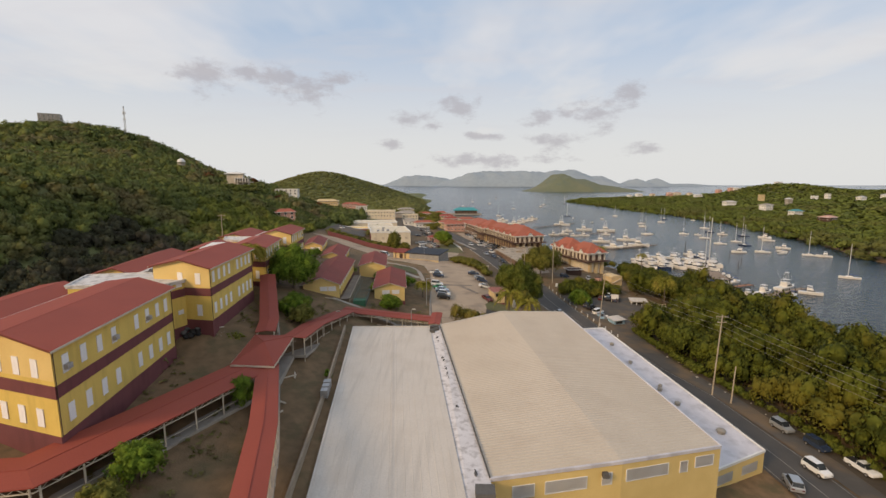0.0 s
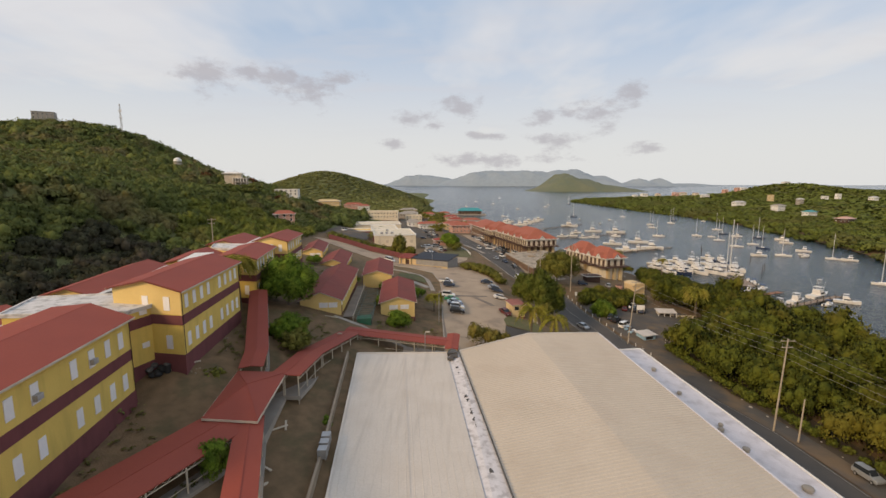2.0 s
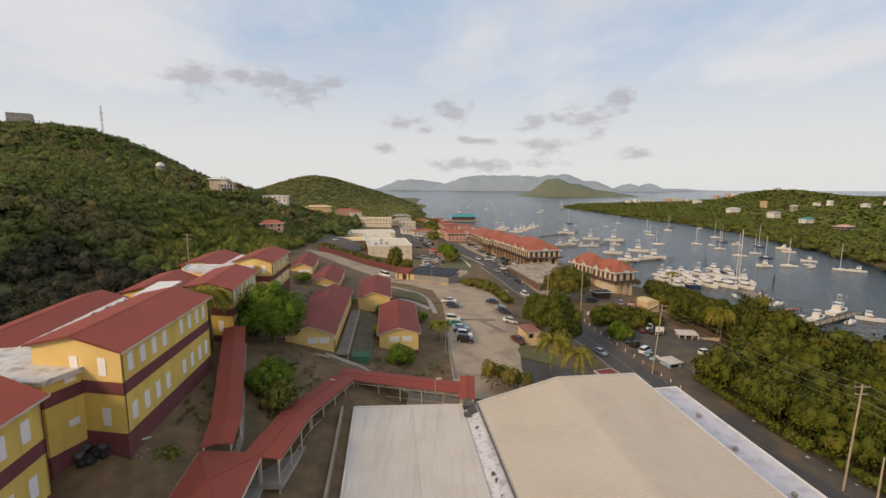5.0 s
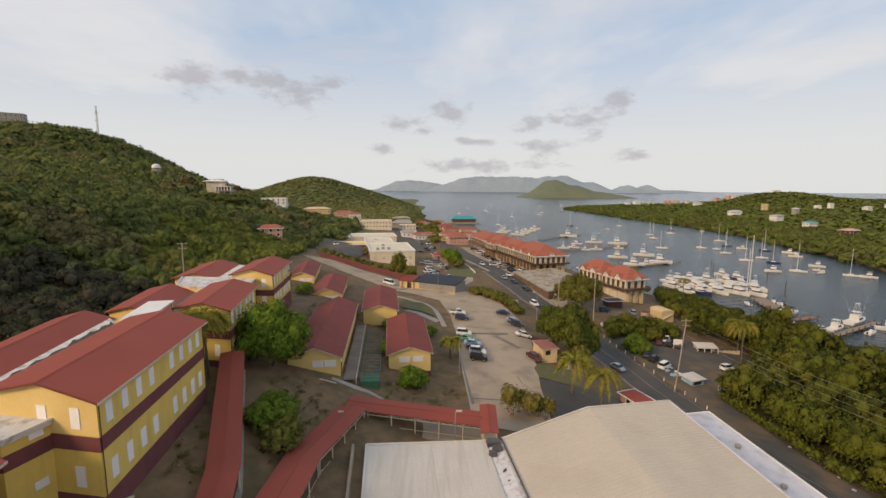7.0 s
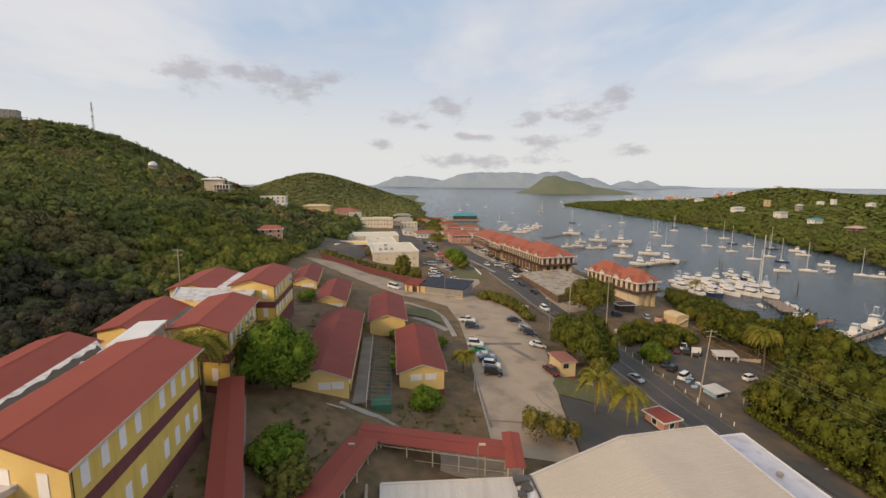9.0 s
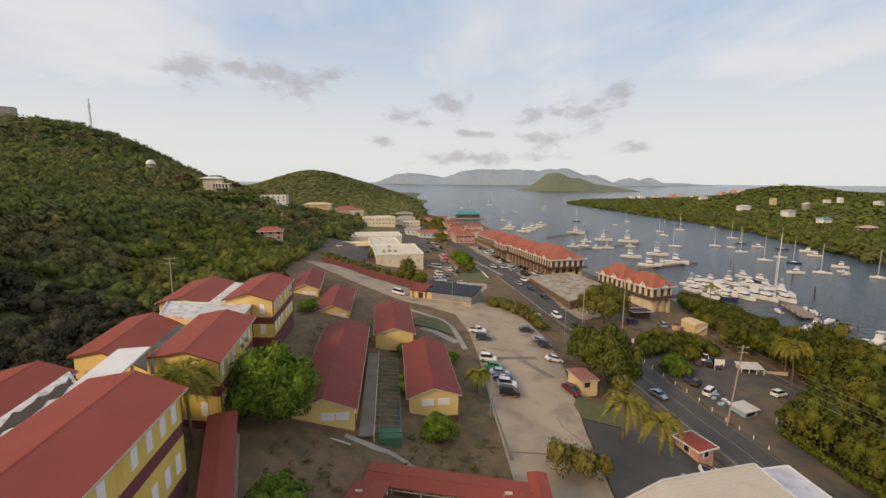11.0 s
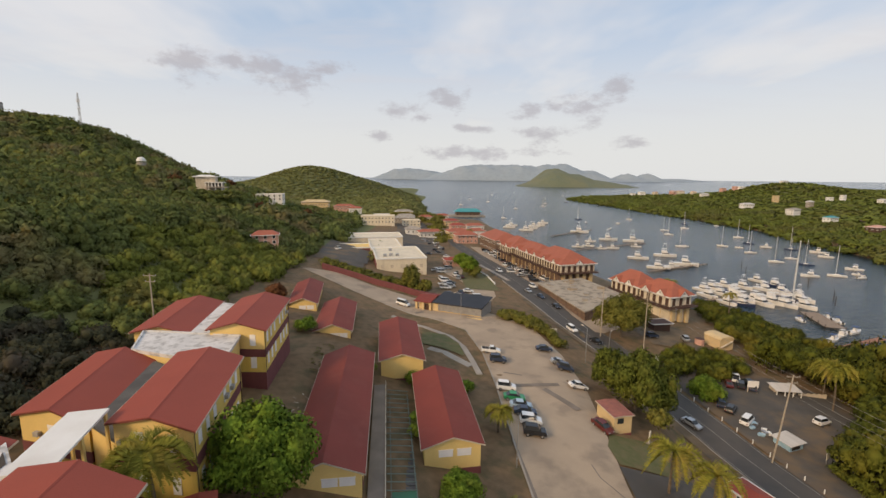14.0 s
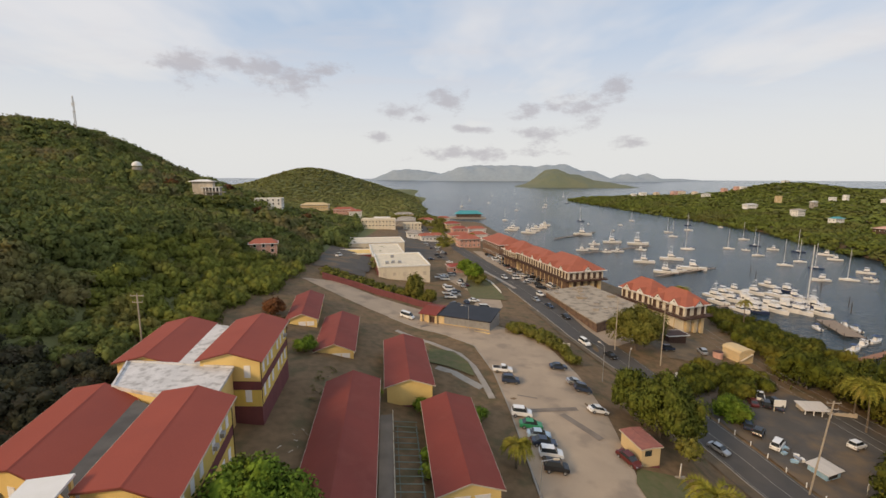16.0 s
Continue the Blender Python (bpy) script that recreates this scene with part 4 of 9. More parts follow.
# tarred repair strips on the lot
for ax, ay, bx, by, w in ((-3.4, 145.4, 6.3, 147.3, 1.3), (-5.0, 151.5, -1.0, 150.6, 0.5), (2.5, 144.8, 7.5, 137.0, 1.5), (-27.6, 192.3, -24.8, 194.9, 1.8),
                          (-6.9, 125.8, -5.4, 107.0, 0.45), (-5.4, 109.2, 0.5, 109.9, 0.3)):
    dx, dy = bx - ax, by - ay
    s = math.hypot(dx, dy)
    ox, oy = -dy / s * w / 2, dx / s * w / 2
    ribbon("asphalt_patch", [(ax + ox, ay + oy), (bx + ox, by + oy)], [(ax - ox, ay - oy), (bx - ox, by - oy)], M["dark_patch"], "dark tarred repair strip on the lot",
           "asphalt patch", 0.15)
ribbon("lawn", [(-24.1, 173.6), (-17.8, 172.6), (-14.4, 166.6), (-13.3, 159.1)], [(-23.8, 164.2), (-19.4, 162.7), (-16.5, 160.8), (-14.0, 158.8)], M["lawn"], "small curved lawn beside the drive", "lawn", 0.28)
ribbon("lawn", [(9.4, 122.0), (9.2, 126.5), (11.0, 130.5)], [(18.5, 121.5), (19.5, 126), (18.5, 131)], M["lawn"], "patch of grass beside the guard hut", "lawn", 0.2)


def wall_run(name, pts, height, thick, material, label, category="wall", sink=0.6, lift=0.0):
    """A low wall or kerb that follows the land."""
    bm = bmesh.new()
    fine = []
    for k in range(len(pts) - 1):
        n = max(1, int(math.dist(pts[k], pts[k + 1]) / 3))
        fine += [between(pts[k], pts[k + 1], j / n) for j in range(n)]
    fine.append(pts[-1])
    a, b = offset(fine, -thick / 2), offset(fine, thick / 2)
    rows = []
    for p, q in zip(a, b):
        z = land1(*p) + lift
        rows.append([bm.verts.new(c) for c in ((*p, z - sink), (*q, z - sink), (*q, z + height), (*p, z + height))])
    for r, s in zip(rows, rows[1:]):
        for k in range(4):
            bm.faces.new((r[k], r[(k + 1) % 4], s[(k + 1) % 4], s[k]))
    bm.faces.new(rows[0])
    bm.faces.new(rows[-1][::-1])
    return tagged(part(name, bm, material), label, category, "", "structure")


wall_run("kerb", [(-5.6, 100), (-6.7, 121), (-7.5, 146), (-8.7, 162), (-12.1, 178), (-20.1, 186), (-37.1, 197)], 0.16, 0.25, M["concrete"], "raised concrete kerb round the lot", "kerb")
wall_run("kerb", [(9.6, 110), (5.0, 118), (4.6, 121)], 0.1, 0.2, M["dark_patch"], "dark drain channel across the lot", "drain", 0.3, 0.0)
wall_run("kerb", offset(ROAD[4:14], [-h - 0.05 for h in HALF[4:14]]), 0.15, 0.2, M["concrete"], "concrete kerb along the road", "kerb", 0.6, 0.1)
wall_run("path_edge", [(-10.5, 149.3), (-11.7, 156.5), (-13.3, 164.5), (-16.4, 171.4), (-23.8, 178.3), (-33.6, 184.6)], 0.1, 1.3, M["concrete"], "pale concrete footpath round the lawn", "footpath", 0.3, 0.05)
wall_run("footpath", [(-22.0, 161.9), (-18.1, 159.8), (-15.1, 156.4), (-12.2, 153.5)], 0.1, 1.9, M["concrete"], "pale uneven concrete path beside the lawn", "footpath", 0.3, 0.1)
wall_run("retaining_wall", [(-66, 229), (-52, 228), (-36, 222), (-24, 215)], 2.3, 0.4, M["maroon"], "long maroon painted retaining wall behind the drive", "wall")
wall_run("median", [(12.5, 262), (7.0, 286), (2.5, 305)], 0.3, 1.6, M["concrete"], "pale concrete median beside the road", "median")


# ---- the school ----
def shutter_mesh(w, h):
    """A louvred shutter: one moulded leaf with a saw-toothed face between a top and a bottom rail."""
    n = 9
    face = [(0.05, 0.0), (0.05, 0.09)]
    for k in range(n):
        z = 0.09 + (h - 0.18) * k / n
        face += [(0.05, z + 0.01), (0.012, z + (h - 0.18) / n)]
    face += [(0.05, h - 0.09), (0.05, h)]
    bm = bmesh.new()
    extrude_y(bm, [(-0.04, 0.0)] + face + [(-0.04, h)], -w / 2, w / 2)
    return mesh_of("window_shutter", bm, M["shutter"])


SHUTTER = shutter_mesh(0.88, 1.8)
SHUTTER_SMALL = shutter_mesh(1.0, 1.0)


def ac_mesh():
    """A window air conditioner: a box whose outer face is grooved by its grille."""
    bm = bmesh.new()
    face = [(0.42, 0.0)]
    for k in range(5):
        z = 0.06 + k * 0.08
        face += [(0.42, z), (0.395, z + 0.01), (0.395, z + 0.045), (0.42, z + 0.055)]
    extrude_y(bm, [(0.0, 0.0)] + face + [(0.42, 0.5), (0.0, 0.5)], -0.36, 0.36)
    return mesh_of("air_conditioner", bm, M["unit_grey"])


AC = ac_mesh()


def turn(a):
    return pose(0, 0, 0, 0, 0, a)


def gable_house(name, m, width, length, z_base, z_floor, z_eave, rise, label, category="building", band=None, over=0.55, wall="yellow", roof="red_roof",
                gable="cream", group=""):
    """A long house with a low metal gable roof. Its local frame: the right wall is x = 0, the front y = 0, heights are of the world."""
    t = thing(name, m, label, category, group)
    z0 = m.translation.z
    zb, zf, ze = z_base - z0, z_floor - z0, z_eave - z0
    bm = bmesh.new()
    extrude_y(bm, [(0, zf), (0, ze), (-width / 2, ze + rise - 0.12), (-width, ze), (-width, zf)], 0.0, length)
    part("wall", bm, M[wall], t)
    for y0, y1 in ((-0.03, 0.0), (length, length + 0.03)):
        bm = bmesh.new()
        extrude_y(bm, [(0.0, ze - 3.2 if band else zf), (0.0, ze), (-width / 2, ze + rise - 0.14), (-width, ze), (-width, ze - 3.2 if band else zf)], y0, y1)
        part("gable_wall", bm, M[gable], t, "lighter cream gable end")
    bm = bmesh.new()
    box(bm, -width - 0.06, 0.06, -0.06, length + 0.06, zb - 1.5, zf)
    part("plinth", bm, M["maroon"], t, "maroon painted base")
    if band:
        bm = bmesh.new()
        box(bm, -width - 0.05, 0.05, -0.08, length + 0.05, band[0] - z0, band[1] - z0)
        part("band", bm, M["maroon"], t, "maroon band between the storeys")
    pitch = rise / (width / 2)
    rl, rr = -width - over, over
    ez = ze - over * pitch
    for side, (xa, xb) in (("left", (rl, -width / 2)), ("right", (rr, -width / 2))):
        bm = bmesh.new()
        y0, y1 = -over, length + over
        slab(bm, [(xa, y0, ez + 0.12), (xa, y1, ez + 0.12), (xb, y1, ze + rise + 0.12), (xb, y0, ze + rise + 0.12)], 0.14)
        part("roof_slope", bm, M[roof], t)
    bm = bmesh.new()
    extrude_y(bm, [(-width / 2 - 0.16, ze + rise + 0.10), (-width / 2, ze + rise + 0.15), (-width / 2 + 0.16, ze + rise + 0.10)], -over - 0.02, length + over + 0.02)
    part("ridge_cap", bm, M[roof], t)
    bm = bmesh.new()
    for x in (rl, rr):
        box(bm, x - 0.05, x + 0.05, -over - 0.04, length + over + 0.04, ez - 0.10, ez + 0.10)
    part("fascia", bm, M["trim"], t, "pale fascia board")
    for y in (-over, length + over):
        bm = bmesh.new()
        for a, b in (((rl, ez), (-width / 2, ze + rise)), ((-width / 2, ze + rise), (rr, ez))):
            beam(bm, (a[0], y, a[1] + 0.0), (b[0], y, b[1] + 0.0), 0.08, 0.17)
        part("barge_board", bm, M["red_cap"] if band else M["trim"], t)
    return t


def wing(px, py, a, width, length, z_eave, z_mid, z_low, z_base, label, rise=1.25, right=True, front=(), units=(), front_units=()):
    """One two-storey classroom wing; z_mid is the top of the maroon band, z_low the foot of the yellow wall."""
    zr = z_base
    m = pose(px, py, zr, 0, 0, a)
    t = gable_house("classroom_wing", m, width, length, z_base - 3, z_low, z_eave, rise, label, "school building", (z_mid - 1.25, z_mid), group="classroom wings")
    if right:
        spots = [length * f for f in ((0.07, 0.18, 0.29, 0.40, 0.60, 0.71, 0.82, 0.92) if length > 18 else (0.10, 0.24, 0.38, 0.60, 0.74, 0.88))]
        for k, s in enumerate(spots):
            if k in units:
                piece("air_conditioner", AC, t, pose(0.05, s, z_mid + 1.1 - zr))
                piece("window_shutter", SHUTTER, t, pose(0.02, s, z_mid + 0.75 - zr))
            else:
                piece("window_shutter", SHUTTER, t, pose(0.02, s, z_mid + 0.75 - zr))
            piece("window_shutter", SHUTTER, t, pose(0.02, s + 0.1, z_low + 0.85 - zr))
        for y in (0.12, length - 0.12):
            bm = bmesh.new()
            rod(bm, (0.1, y, z_low - zr), (0.1, y, z_eave - zr), 0.05, None, 6)
            part("downpipe", bm, M["brown_trim"], t, "dark downpipe")
    for s in front_units:
        piece("air_conditioner", AC, t, pose(-s, -0.06, z_mid + 1.0 - zr, 0, 0, -90))
    for s in front:
        piece("window_shutter", SHUTTER, t, pose(-s, -0.06, z_mid + 0.6 - zr, 0, 0, -90))
        piece("window_shutter", SHUTTER, t, pose(-s, -0.06, z_low + 0.7 - zr, 0, 0, -90))
    return t


def shear_thing(t, k):
    """Sets a house's ends askew to its long walls, as the plots are."""
    m = Matrix(((1, 0, 0, 0), (k, 1, 0, 0), (0, 0, 1, 0), (0, 0, 0, 1)))
    for ob in t.children:
        if ob.data.users == 1:
            ob.data.transform(m)
        else:
            ob.location.y += k * ob.location.x
            if abs(ob.rotation_euler.z) > 0.1:
                ob.rotation_euler.z += math.atan(k)
    return t


LAB = "two-storey yellow classroom wing, maroon bands, red roof"
# corner x, y, turn, width, length, eave, band top, wall foot, base, rise, skew
WINGS = {
    "first": (-36.60, 37.51, 10.13, 11.18, 24.16, 35.17, 31.5, 26.5, 22.5, 0.95, -0.48),
    "first_back": (-53.96, 40.09, 10.5, 9.57, 28.75, 32.97, 29.3, 25, 22.5, 0.97, -0.46),
    "second": (-38.25, 66.98, 7.69, 9.60, 20.64, 37.02, 33.7, 28.5, 24.0, 1.15, -0.29),
    "second_back": (-54.58, 73.33, 11.66, 7.64, 23.49, 34.55, 31, 27, 24, 1.1, -0.18),
    "third": (-42.21, 96.80, 10.68, 7.89, 16.60, 36.00, 32.7, 28.1, 24.5, 0.91, -0.32),
    "third_back": (-55.59, 101, 12.98, 8.48, 16.46, 33.77, 30.5, 27, 24.5, 1.19, -0.49),
    "fourth": (-46.55, 124.43, 7.72, 8.34, 17.35, 35.78, 32.5, 28.7, 24.0, 1.15, -0.14),
    "fourth_back": (-59.68, 126.24, 10.09, 8.36, 17.59, 34.52, 31.2, 28, 24, 1.09, -0.19),
}


def wing_point(name, across, along):
    """A plan point of a wing: across 0 is its long wall over the yard, 1 the wall towards the woods; along runs from 0 at the near end to 1."""
    px, py, a, w, ln, *rest = WINGS[name]
    x, y = -w * across, ln * along
    y += rest[-1] * x
    c, d = math.cos(radians(a)), math.sin(radians(a))
    return px + c * x - d * y, py + d * x + c * y


def put_wing(name, label, **more):
    px, py, a, w, ln, eave, mid, low, base, rise, skew = WINGS[name]
    return shear_thing(wing(px, py, a, w, ln, eave, mid, low, base, label, rise, **more), skew)


put_wing("first", LAB + ", white shutters", units=(0, 3, 5), front=(2.2, 4.5, 6.8))
put_wing("first_back", LAB + ", beside the woods", right=False)
put_wing("second", LAB + ", white shutters", front=(2.0, 5.0))
put_wing("second_back", LAB + ", beside the woods", right=False)
put_wing("third", LAB + ", white shutters", units=(3, 4), front=(2.0, 5.4), front_units=(7.0, 3.6))
put_wing("third_back", LAB + ", beside the woods", right=False, front=(2.2, 4.6), front_units=(6.2,))
put_wing("fourth", LAB + ", white shutters", units=(5,), front=(1.8, 5.0))
put_wing("fourth_back", LAB + ", beside the woods", right=False, front=(4.0,))


def flat_roof(outline, z, thick, z_foot, material, label, wall="cream", name="link_block", rim=True):
    """A flat-roofed link between wings, with a low parapet."""
    t = thing(name, pose(outline[0][0], outline[0][1], z_foot), label, "school building")
    ox, oy = outline[0]
    pts = [(x - ox, y - oy) for x, y in outline]
    bm = bmesh.new()
    prism(bm, pts, -1.0, z - thick - z_foot)
    part("wall", bm, M[wall], t)
    bm = bmesh.new()
    cx, cy = sum(p[0] for p in pts) / len(pts), sum(p[1] for p in pts) / len(pts)
    big = [(cx + (x - cx) * 1.03, cy + (y - cy) * 1.03) for x, y in pts]
    prism(bm, big, z - thick - z_foot, z - z_foot)
    part("roof_slab", bm, material, t, "stained white flat roof")
    if not rim:
        return t
    bm = bmesh.new()
    for k in range(len(big)):
        beam(bm, (*big[k], z + 0.1 - z_foot), (*big[(k + 1) % len(big)], z + 0.1 - z_foot), 0.25, 0.2)
    part("parapet", bm, M["flat_white"], t)
    return t


def corridor(name, z, material, label):
    """The flat-roofed passage between a wing and the one behind it."""
    back = name + "_back"
    flat_roof([wing_point(name, 1.0, 0.02), wing_point(back, 0.0, 0.02), wing_point(back, 0.0, 0.98), wing_point(name, 1.0, 0.98)], z, 0.3, 23, material, label, rim=False)


corridor("first", 33.4, M["flat_white"], "flat white roofed corridor between two classroom wings")
corridor("second", 34.7, M["flat_white"], "narrow stained flat roofed corridor between two wings")
for name, z in (("first", 33.4), ("second", 34.7)):
    bm = bmesh.new()
    n = 26
    rows = []
    for k in range(n + 1):
        f = 0.03 + 0.94 * k / n
        a, b = wing_point(name, 1.0, f), wing_point(name + "_back", 0.0, f)
        u = 0.74 + 0.08 * noise.noise((k * 0.6, z, 0.0))
        w = max(0.03, 0.12 + 0.12 * noise.noise((k * 0.9, 5.0, z)))
        rows.append([bm.verts.new((*between(a, b, q), z + dz)) for q, dz in ((u - w, 0.02), (u - w, 0.07), (u + w, 0.07), (u + w, 0.02))])
    for p, q in zip(rows, rows[1:]):
        for k in range(3):
            bm.faces.new((p[k], p[k + 1], q[k + 1], q[k]))
    tagged(part("roof_felt", bm, M["pile"]), "torn dark roofing felt along a flat roof", "roof felt")
corridor("third", 33.8, M["dark_gutter"], "narrow dark flat roofed corridor between two wings")
corridor("fourth", 34.5, M["flat_white"], "narrow stained white flat roof between two wings")
BLOCK = [(-43.6, 64.4), (-57.2, 62.6), (-60.5, 70.5), (-52, 72.6), (-42.4, 68.9)]
block = flat_roof(BLOCK, 34.9, 0.35, 23, M["flat_white"], "yellow stair block with a stained white flat roof", "yellow")
bm = bmesh.new()
prism(bm, [(0.06, -0.06), (-13.6, -1.86), (-13.5, -1.0), (1.26, 4.5)], 9.35, 10.6)
part("band", bm, M["maroon"], block, "maroon band round the stair block")
bm = bmesh.new()
prism(bm, [(0.06, -0.06), (-13.6, -1.86), (-13.5, -1.0), (1.26, 4.5)], -1, 4.6)
part("plinth", bm, M["maroon"], block, "maroon painted base")
for h in (6.6, 10.95):
    piece("window_shutter", SHUTTER_SMALL, block, pose(0.62, 2.2, h, 0, 0, -15) @ Matrix.Diagonal((1, 1, 0.7, 1)))
for h0, h1 in ((4.7, 9.2), (10.7, 11.4)):
    bm = bmesh.new()
    box(bm, -3.6, -0.9, -0.62, -0.1, h0, h1)
    part("stair_opening", bm, M["dark"], block, "dark open stairwell")
flat_roof([wing_point("third", 0.35, 1.03), wing_point("third_back", 0.35, 1.03), wing_point("fourth_back", 0.75, -0.03), wing_point("fourth", 0.45, -0.03)], 34.8, 0.4, 24, M["flat_white"],
          "wide stained white flat roof joining four wings")


def canopy(a, b, w, z, label):
    """A white sheet canopy on posts over an open stair."""
    d = Vector((b[0] - a[0], b[1] - a[1], 0)).normalized()
    s = Vector((d.y, -d.x, 0)) * (w / 2)
    A, B = Vector((*a, z)), Vector((*b, z))
    t = thing("stair_canopy", pose(a[0], a[1], z - 8), label, "canopy")
    o = Vector((a[0], a[1], z - 8))
    bm = bmesh.new()
    slab(bm, [A - s - o, A + s - o, B + s - o, B - s - o], 0.22)
    part("roof_sheet", bm, M["white"], t)
    for f in (0.05, 0.5, 0.95):
        for sg in (-0.9, 0.9):
            p = A.lerp(B, f) + s * sg - o
            bm = bmesh.new()
            box(bm, p.x - 0.12, p.x + 0.12, p.y - 0.12, p.y + 0.12, -1.5, p.z - 0.2)
            part("post", bm, M["cream"], t)
    bm = bmesh.new()
    for k in range(14):
        p = A.lerp(B, (k + 0.5) / 14) - o
        beam(bm, p - s * 0.85 + Vector((0, 0, -6.5 + 0.25 * k)), p + s * 0.85 + Vector((0, 0, -6.5 + 0.25 * k)), 0.9, 0.16)
    part("steps", bm, M["concrete"], t)


canopy((-52.9, 98.2), (-50.6, 89.0), 3.4, 36.9, "white sheet canopy over an open concrete stair")


def hut(px, py, a, width, length, z_eave, z_base, label, rise=1.35, front=((1.6, 1.8), (3.6, 1.8))):
    m = pose(px, py, z_base, 0, 0, a)
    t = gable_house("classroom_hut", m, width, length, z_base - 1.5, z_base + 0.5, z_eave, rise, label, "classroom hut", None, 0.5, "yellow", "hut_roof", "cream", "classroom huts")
    for s, w in front:
        bm = bmesh.new()
        box(bm, -s - w / 2, -s + w / 2, -0.09, -0.02, z_eave - z_base - 1.75, z_eave - z_base - 0.75)
        box(bm, -s - w / 2 - 0.07, -s + w / 2 + 0.07, -0.12, -0.03, z_eave - z_base - 0.75, z_eave - z_base - 0.65)
        part("window", bm, M["shutter"], t, "white louvred window")
    n = int(length / 3.2)
    for k in range(n):
        piece("window_shutter", SHUTTER_SMALL, t, pose(0.02, length * (k + 0.5) / n, z_eave - z_base - 1.6))
    bm = bmesh.new()
    box(bm, 0.0, 0.06, 1.0, 2.0, 0.5, 2.4)
    part("door", bm, M["maroon"], t, "maroon door")
    return t


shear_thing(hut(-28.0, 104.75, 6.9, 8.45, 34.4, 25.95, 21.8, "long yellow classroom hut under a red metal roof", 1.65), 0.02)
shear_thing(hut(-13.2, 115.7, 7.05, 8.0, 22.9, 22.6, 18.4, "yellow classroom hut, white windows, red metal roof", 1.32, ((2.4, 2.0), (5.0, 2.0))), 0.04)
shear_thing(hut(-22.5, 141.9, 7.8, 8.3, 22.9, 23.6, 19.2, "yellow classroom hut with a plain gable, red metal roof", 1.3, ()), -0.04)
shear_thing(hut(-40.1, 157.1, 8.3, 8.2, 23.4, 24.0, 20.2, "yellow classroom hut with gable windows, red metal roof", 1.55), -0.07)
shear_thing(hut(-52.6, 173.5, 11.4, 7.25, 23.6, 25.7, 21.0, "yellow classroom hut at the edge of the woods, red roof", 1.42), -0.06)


def walkway(pts, width, z_roof, label, drop=3.0, truss=True, rise=0.2, sides=(-1, 1), back=False):
    """A covered way: a low red gable roof on posts, with a lattice beam along the eaves and a concrete floor. z_roof: eave height at each point."""
    o = Vector((pts[0][0], pts[0][1], z_roof[0] - drop))
    t = thing("covered_walkway", pose(*o), label, "covered walkway", "covered walkways")
    L, R = offset(pts, -width / 2), offset(pts, width / 2)
    for k in range(len(pts) - 1):
        za, zb = z_roof[k], z_roof[k + 1]
        c0, c1 = Vector((*pts[k], za + rise)) - o, Vector((*pts[k + 1], zb + rise)) - o
        for edge in (L, R):
            bm = bmesh.new()
            e0, e1 = Vector((*edge[k], za)) - o, Vector((*edge[k + 1], zb)) - o
            slab(bm, [e0, e1, c1, c0], 0.1)
            part("roof_slope", bm, M["red_roof"], t)
        bm = bmesh.new()
        beam(bm, c0 + Vector((0, 0, 0.02)), c1 + Vector((0, 0, 0.02)), 0.16, 0.04)
        part("ridge_cap", bm, M["red_roof"], t)
        bm = bmesh.new()
        slab(bm, [Vector((*L[k], za - drop + 0.1)) - o, Vector((*L[k + 1], zb - drop + 0.1)) - o, Vector((*R[k + 1], zb - drop + 0.1)) - o, Vector((*R[k], za - drop + 0.1)) - o], 0.5)
        part("floor_slab", bm, M["concrete"], t, "pale concrete walkway floor")
        if back:
            bm = bmesh.new()
            beam(bm, Vector((*R[k], za - drop / 2 - 0.6)) - o, Vector((*R[k + 1], zb - drop / 2 - 0.6)) - o, 0.25, drop)
            part("back_wall", bm, M["maroon"], t, "maroon retaining wall behind the walkway")
        for edge, sg in ((L, -1), (R, 1)):
            e0, e1 = Vector((*edge[k], za - 0.12)) - o, Vector((*edge[k + 1], zb - 0.12)) - o
            inn = (c0 - e0) * (0.3 / max((c0 - e0).length, 0.1))
            inn.z = 0
            e0, e1 = e0 + inn, e1 + inn
            n = max(1, round((e1 - e0).length / 3.6))
            if sg in sides:
                bm = bmesh.new()
                beam(bm, e0 - Vector((0, 0, 0.05)), e1 - Vector((0, 0, 0.05)), 0.08, 0.1)
                beam(bm, e0 - Vector((0, 0, 0.5)), e1 - Vector((0, 0, 0.5)), 0.08, 0.1)
                nn = n * 6
                for j in range(nn):
                    p, q = e0.lerp(e1, j / nn), e0.lerp(e1, (j + 1) / nn)
                    lo = Vector((0, 0, 0.47))
                    beam(bm, p - lo if j % 2 else p, q if j % 2 else q - lo, 0.05, 0.05)
                part("lattice_beam", bm, M["trim"], t, "pale steel lattice beam")
                bm = bmesh.new()
                beam(bm, e0 - Vector((0, 0, drop - 1.0)), e1 - Vector((0, 0, drop - 1.0)), 0.06, 0.06)
                part("handrail", bm, M["trim"], t)
            for j in range(n + 1):
                p = e0.lerp(e1, min(max(j / n, 0.02), 0.98))
                bm = bmesh.new()
                rod(bm, (p.x, p.y, p.z - drop - 2.0), (p.x, p.y, p.z), 0.09, None, 8)
                part("post", bm, M["trim"], t)
    return t


WLAB = "covered walkway, low red roof on pale posts,"
walkway([(-14.0, 24), (-20.0, 43), (-25.9, 58.2)], 2.9, [25.0, 25.0, 25.0], WLAB + " beside the hall")
walkway([(-31.0, 69.4), (-32.2, 74), (-41.4, 95.6)], 3.2, [25.9, 26.6, 30.0], WLAB + " climbing the slope", truss=False)
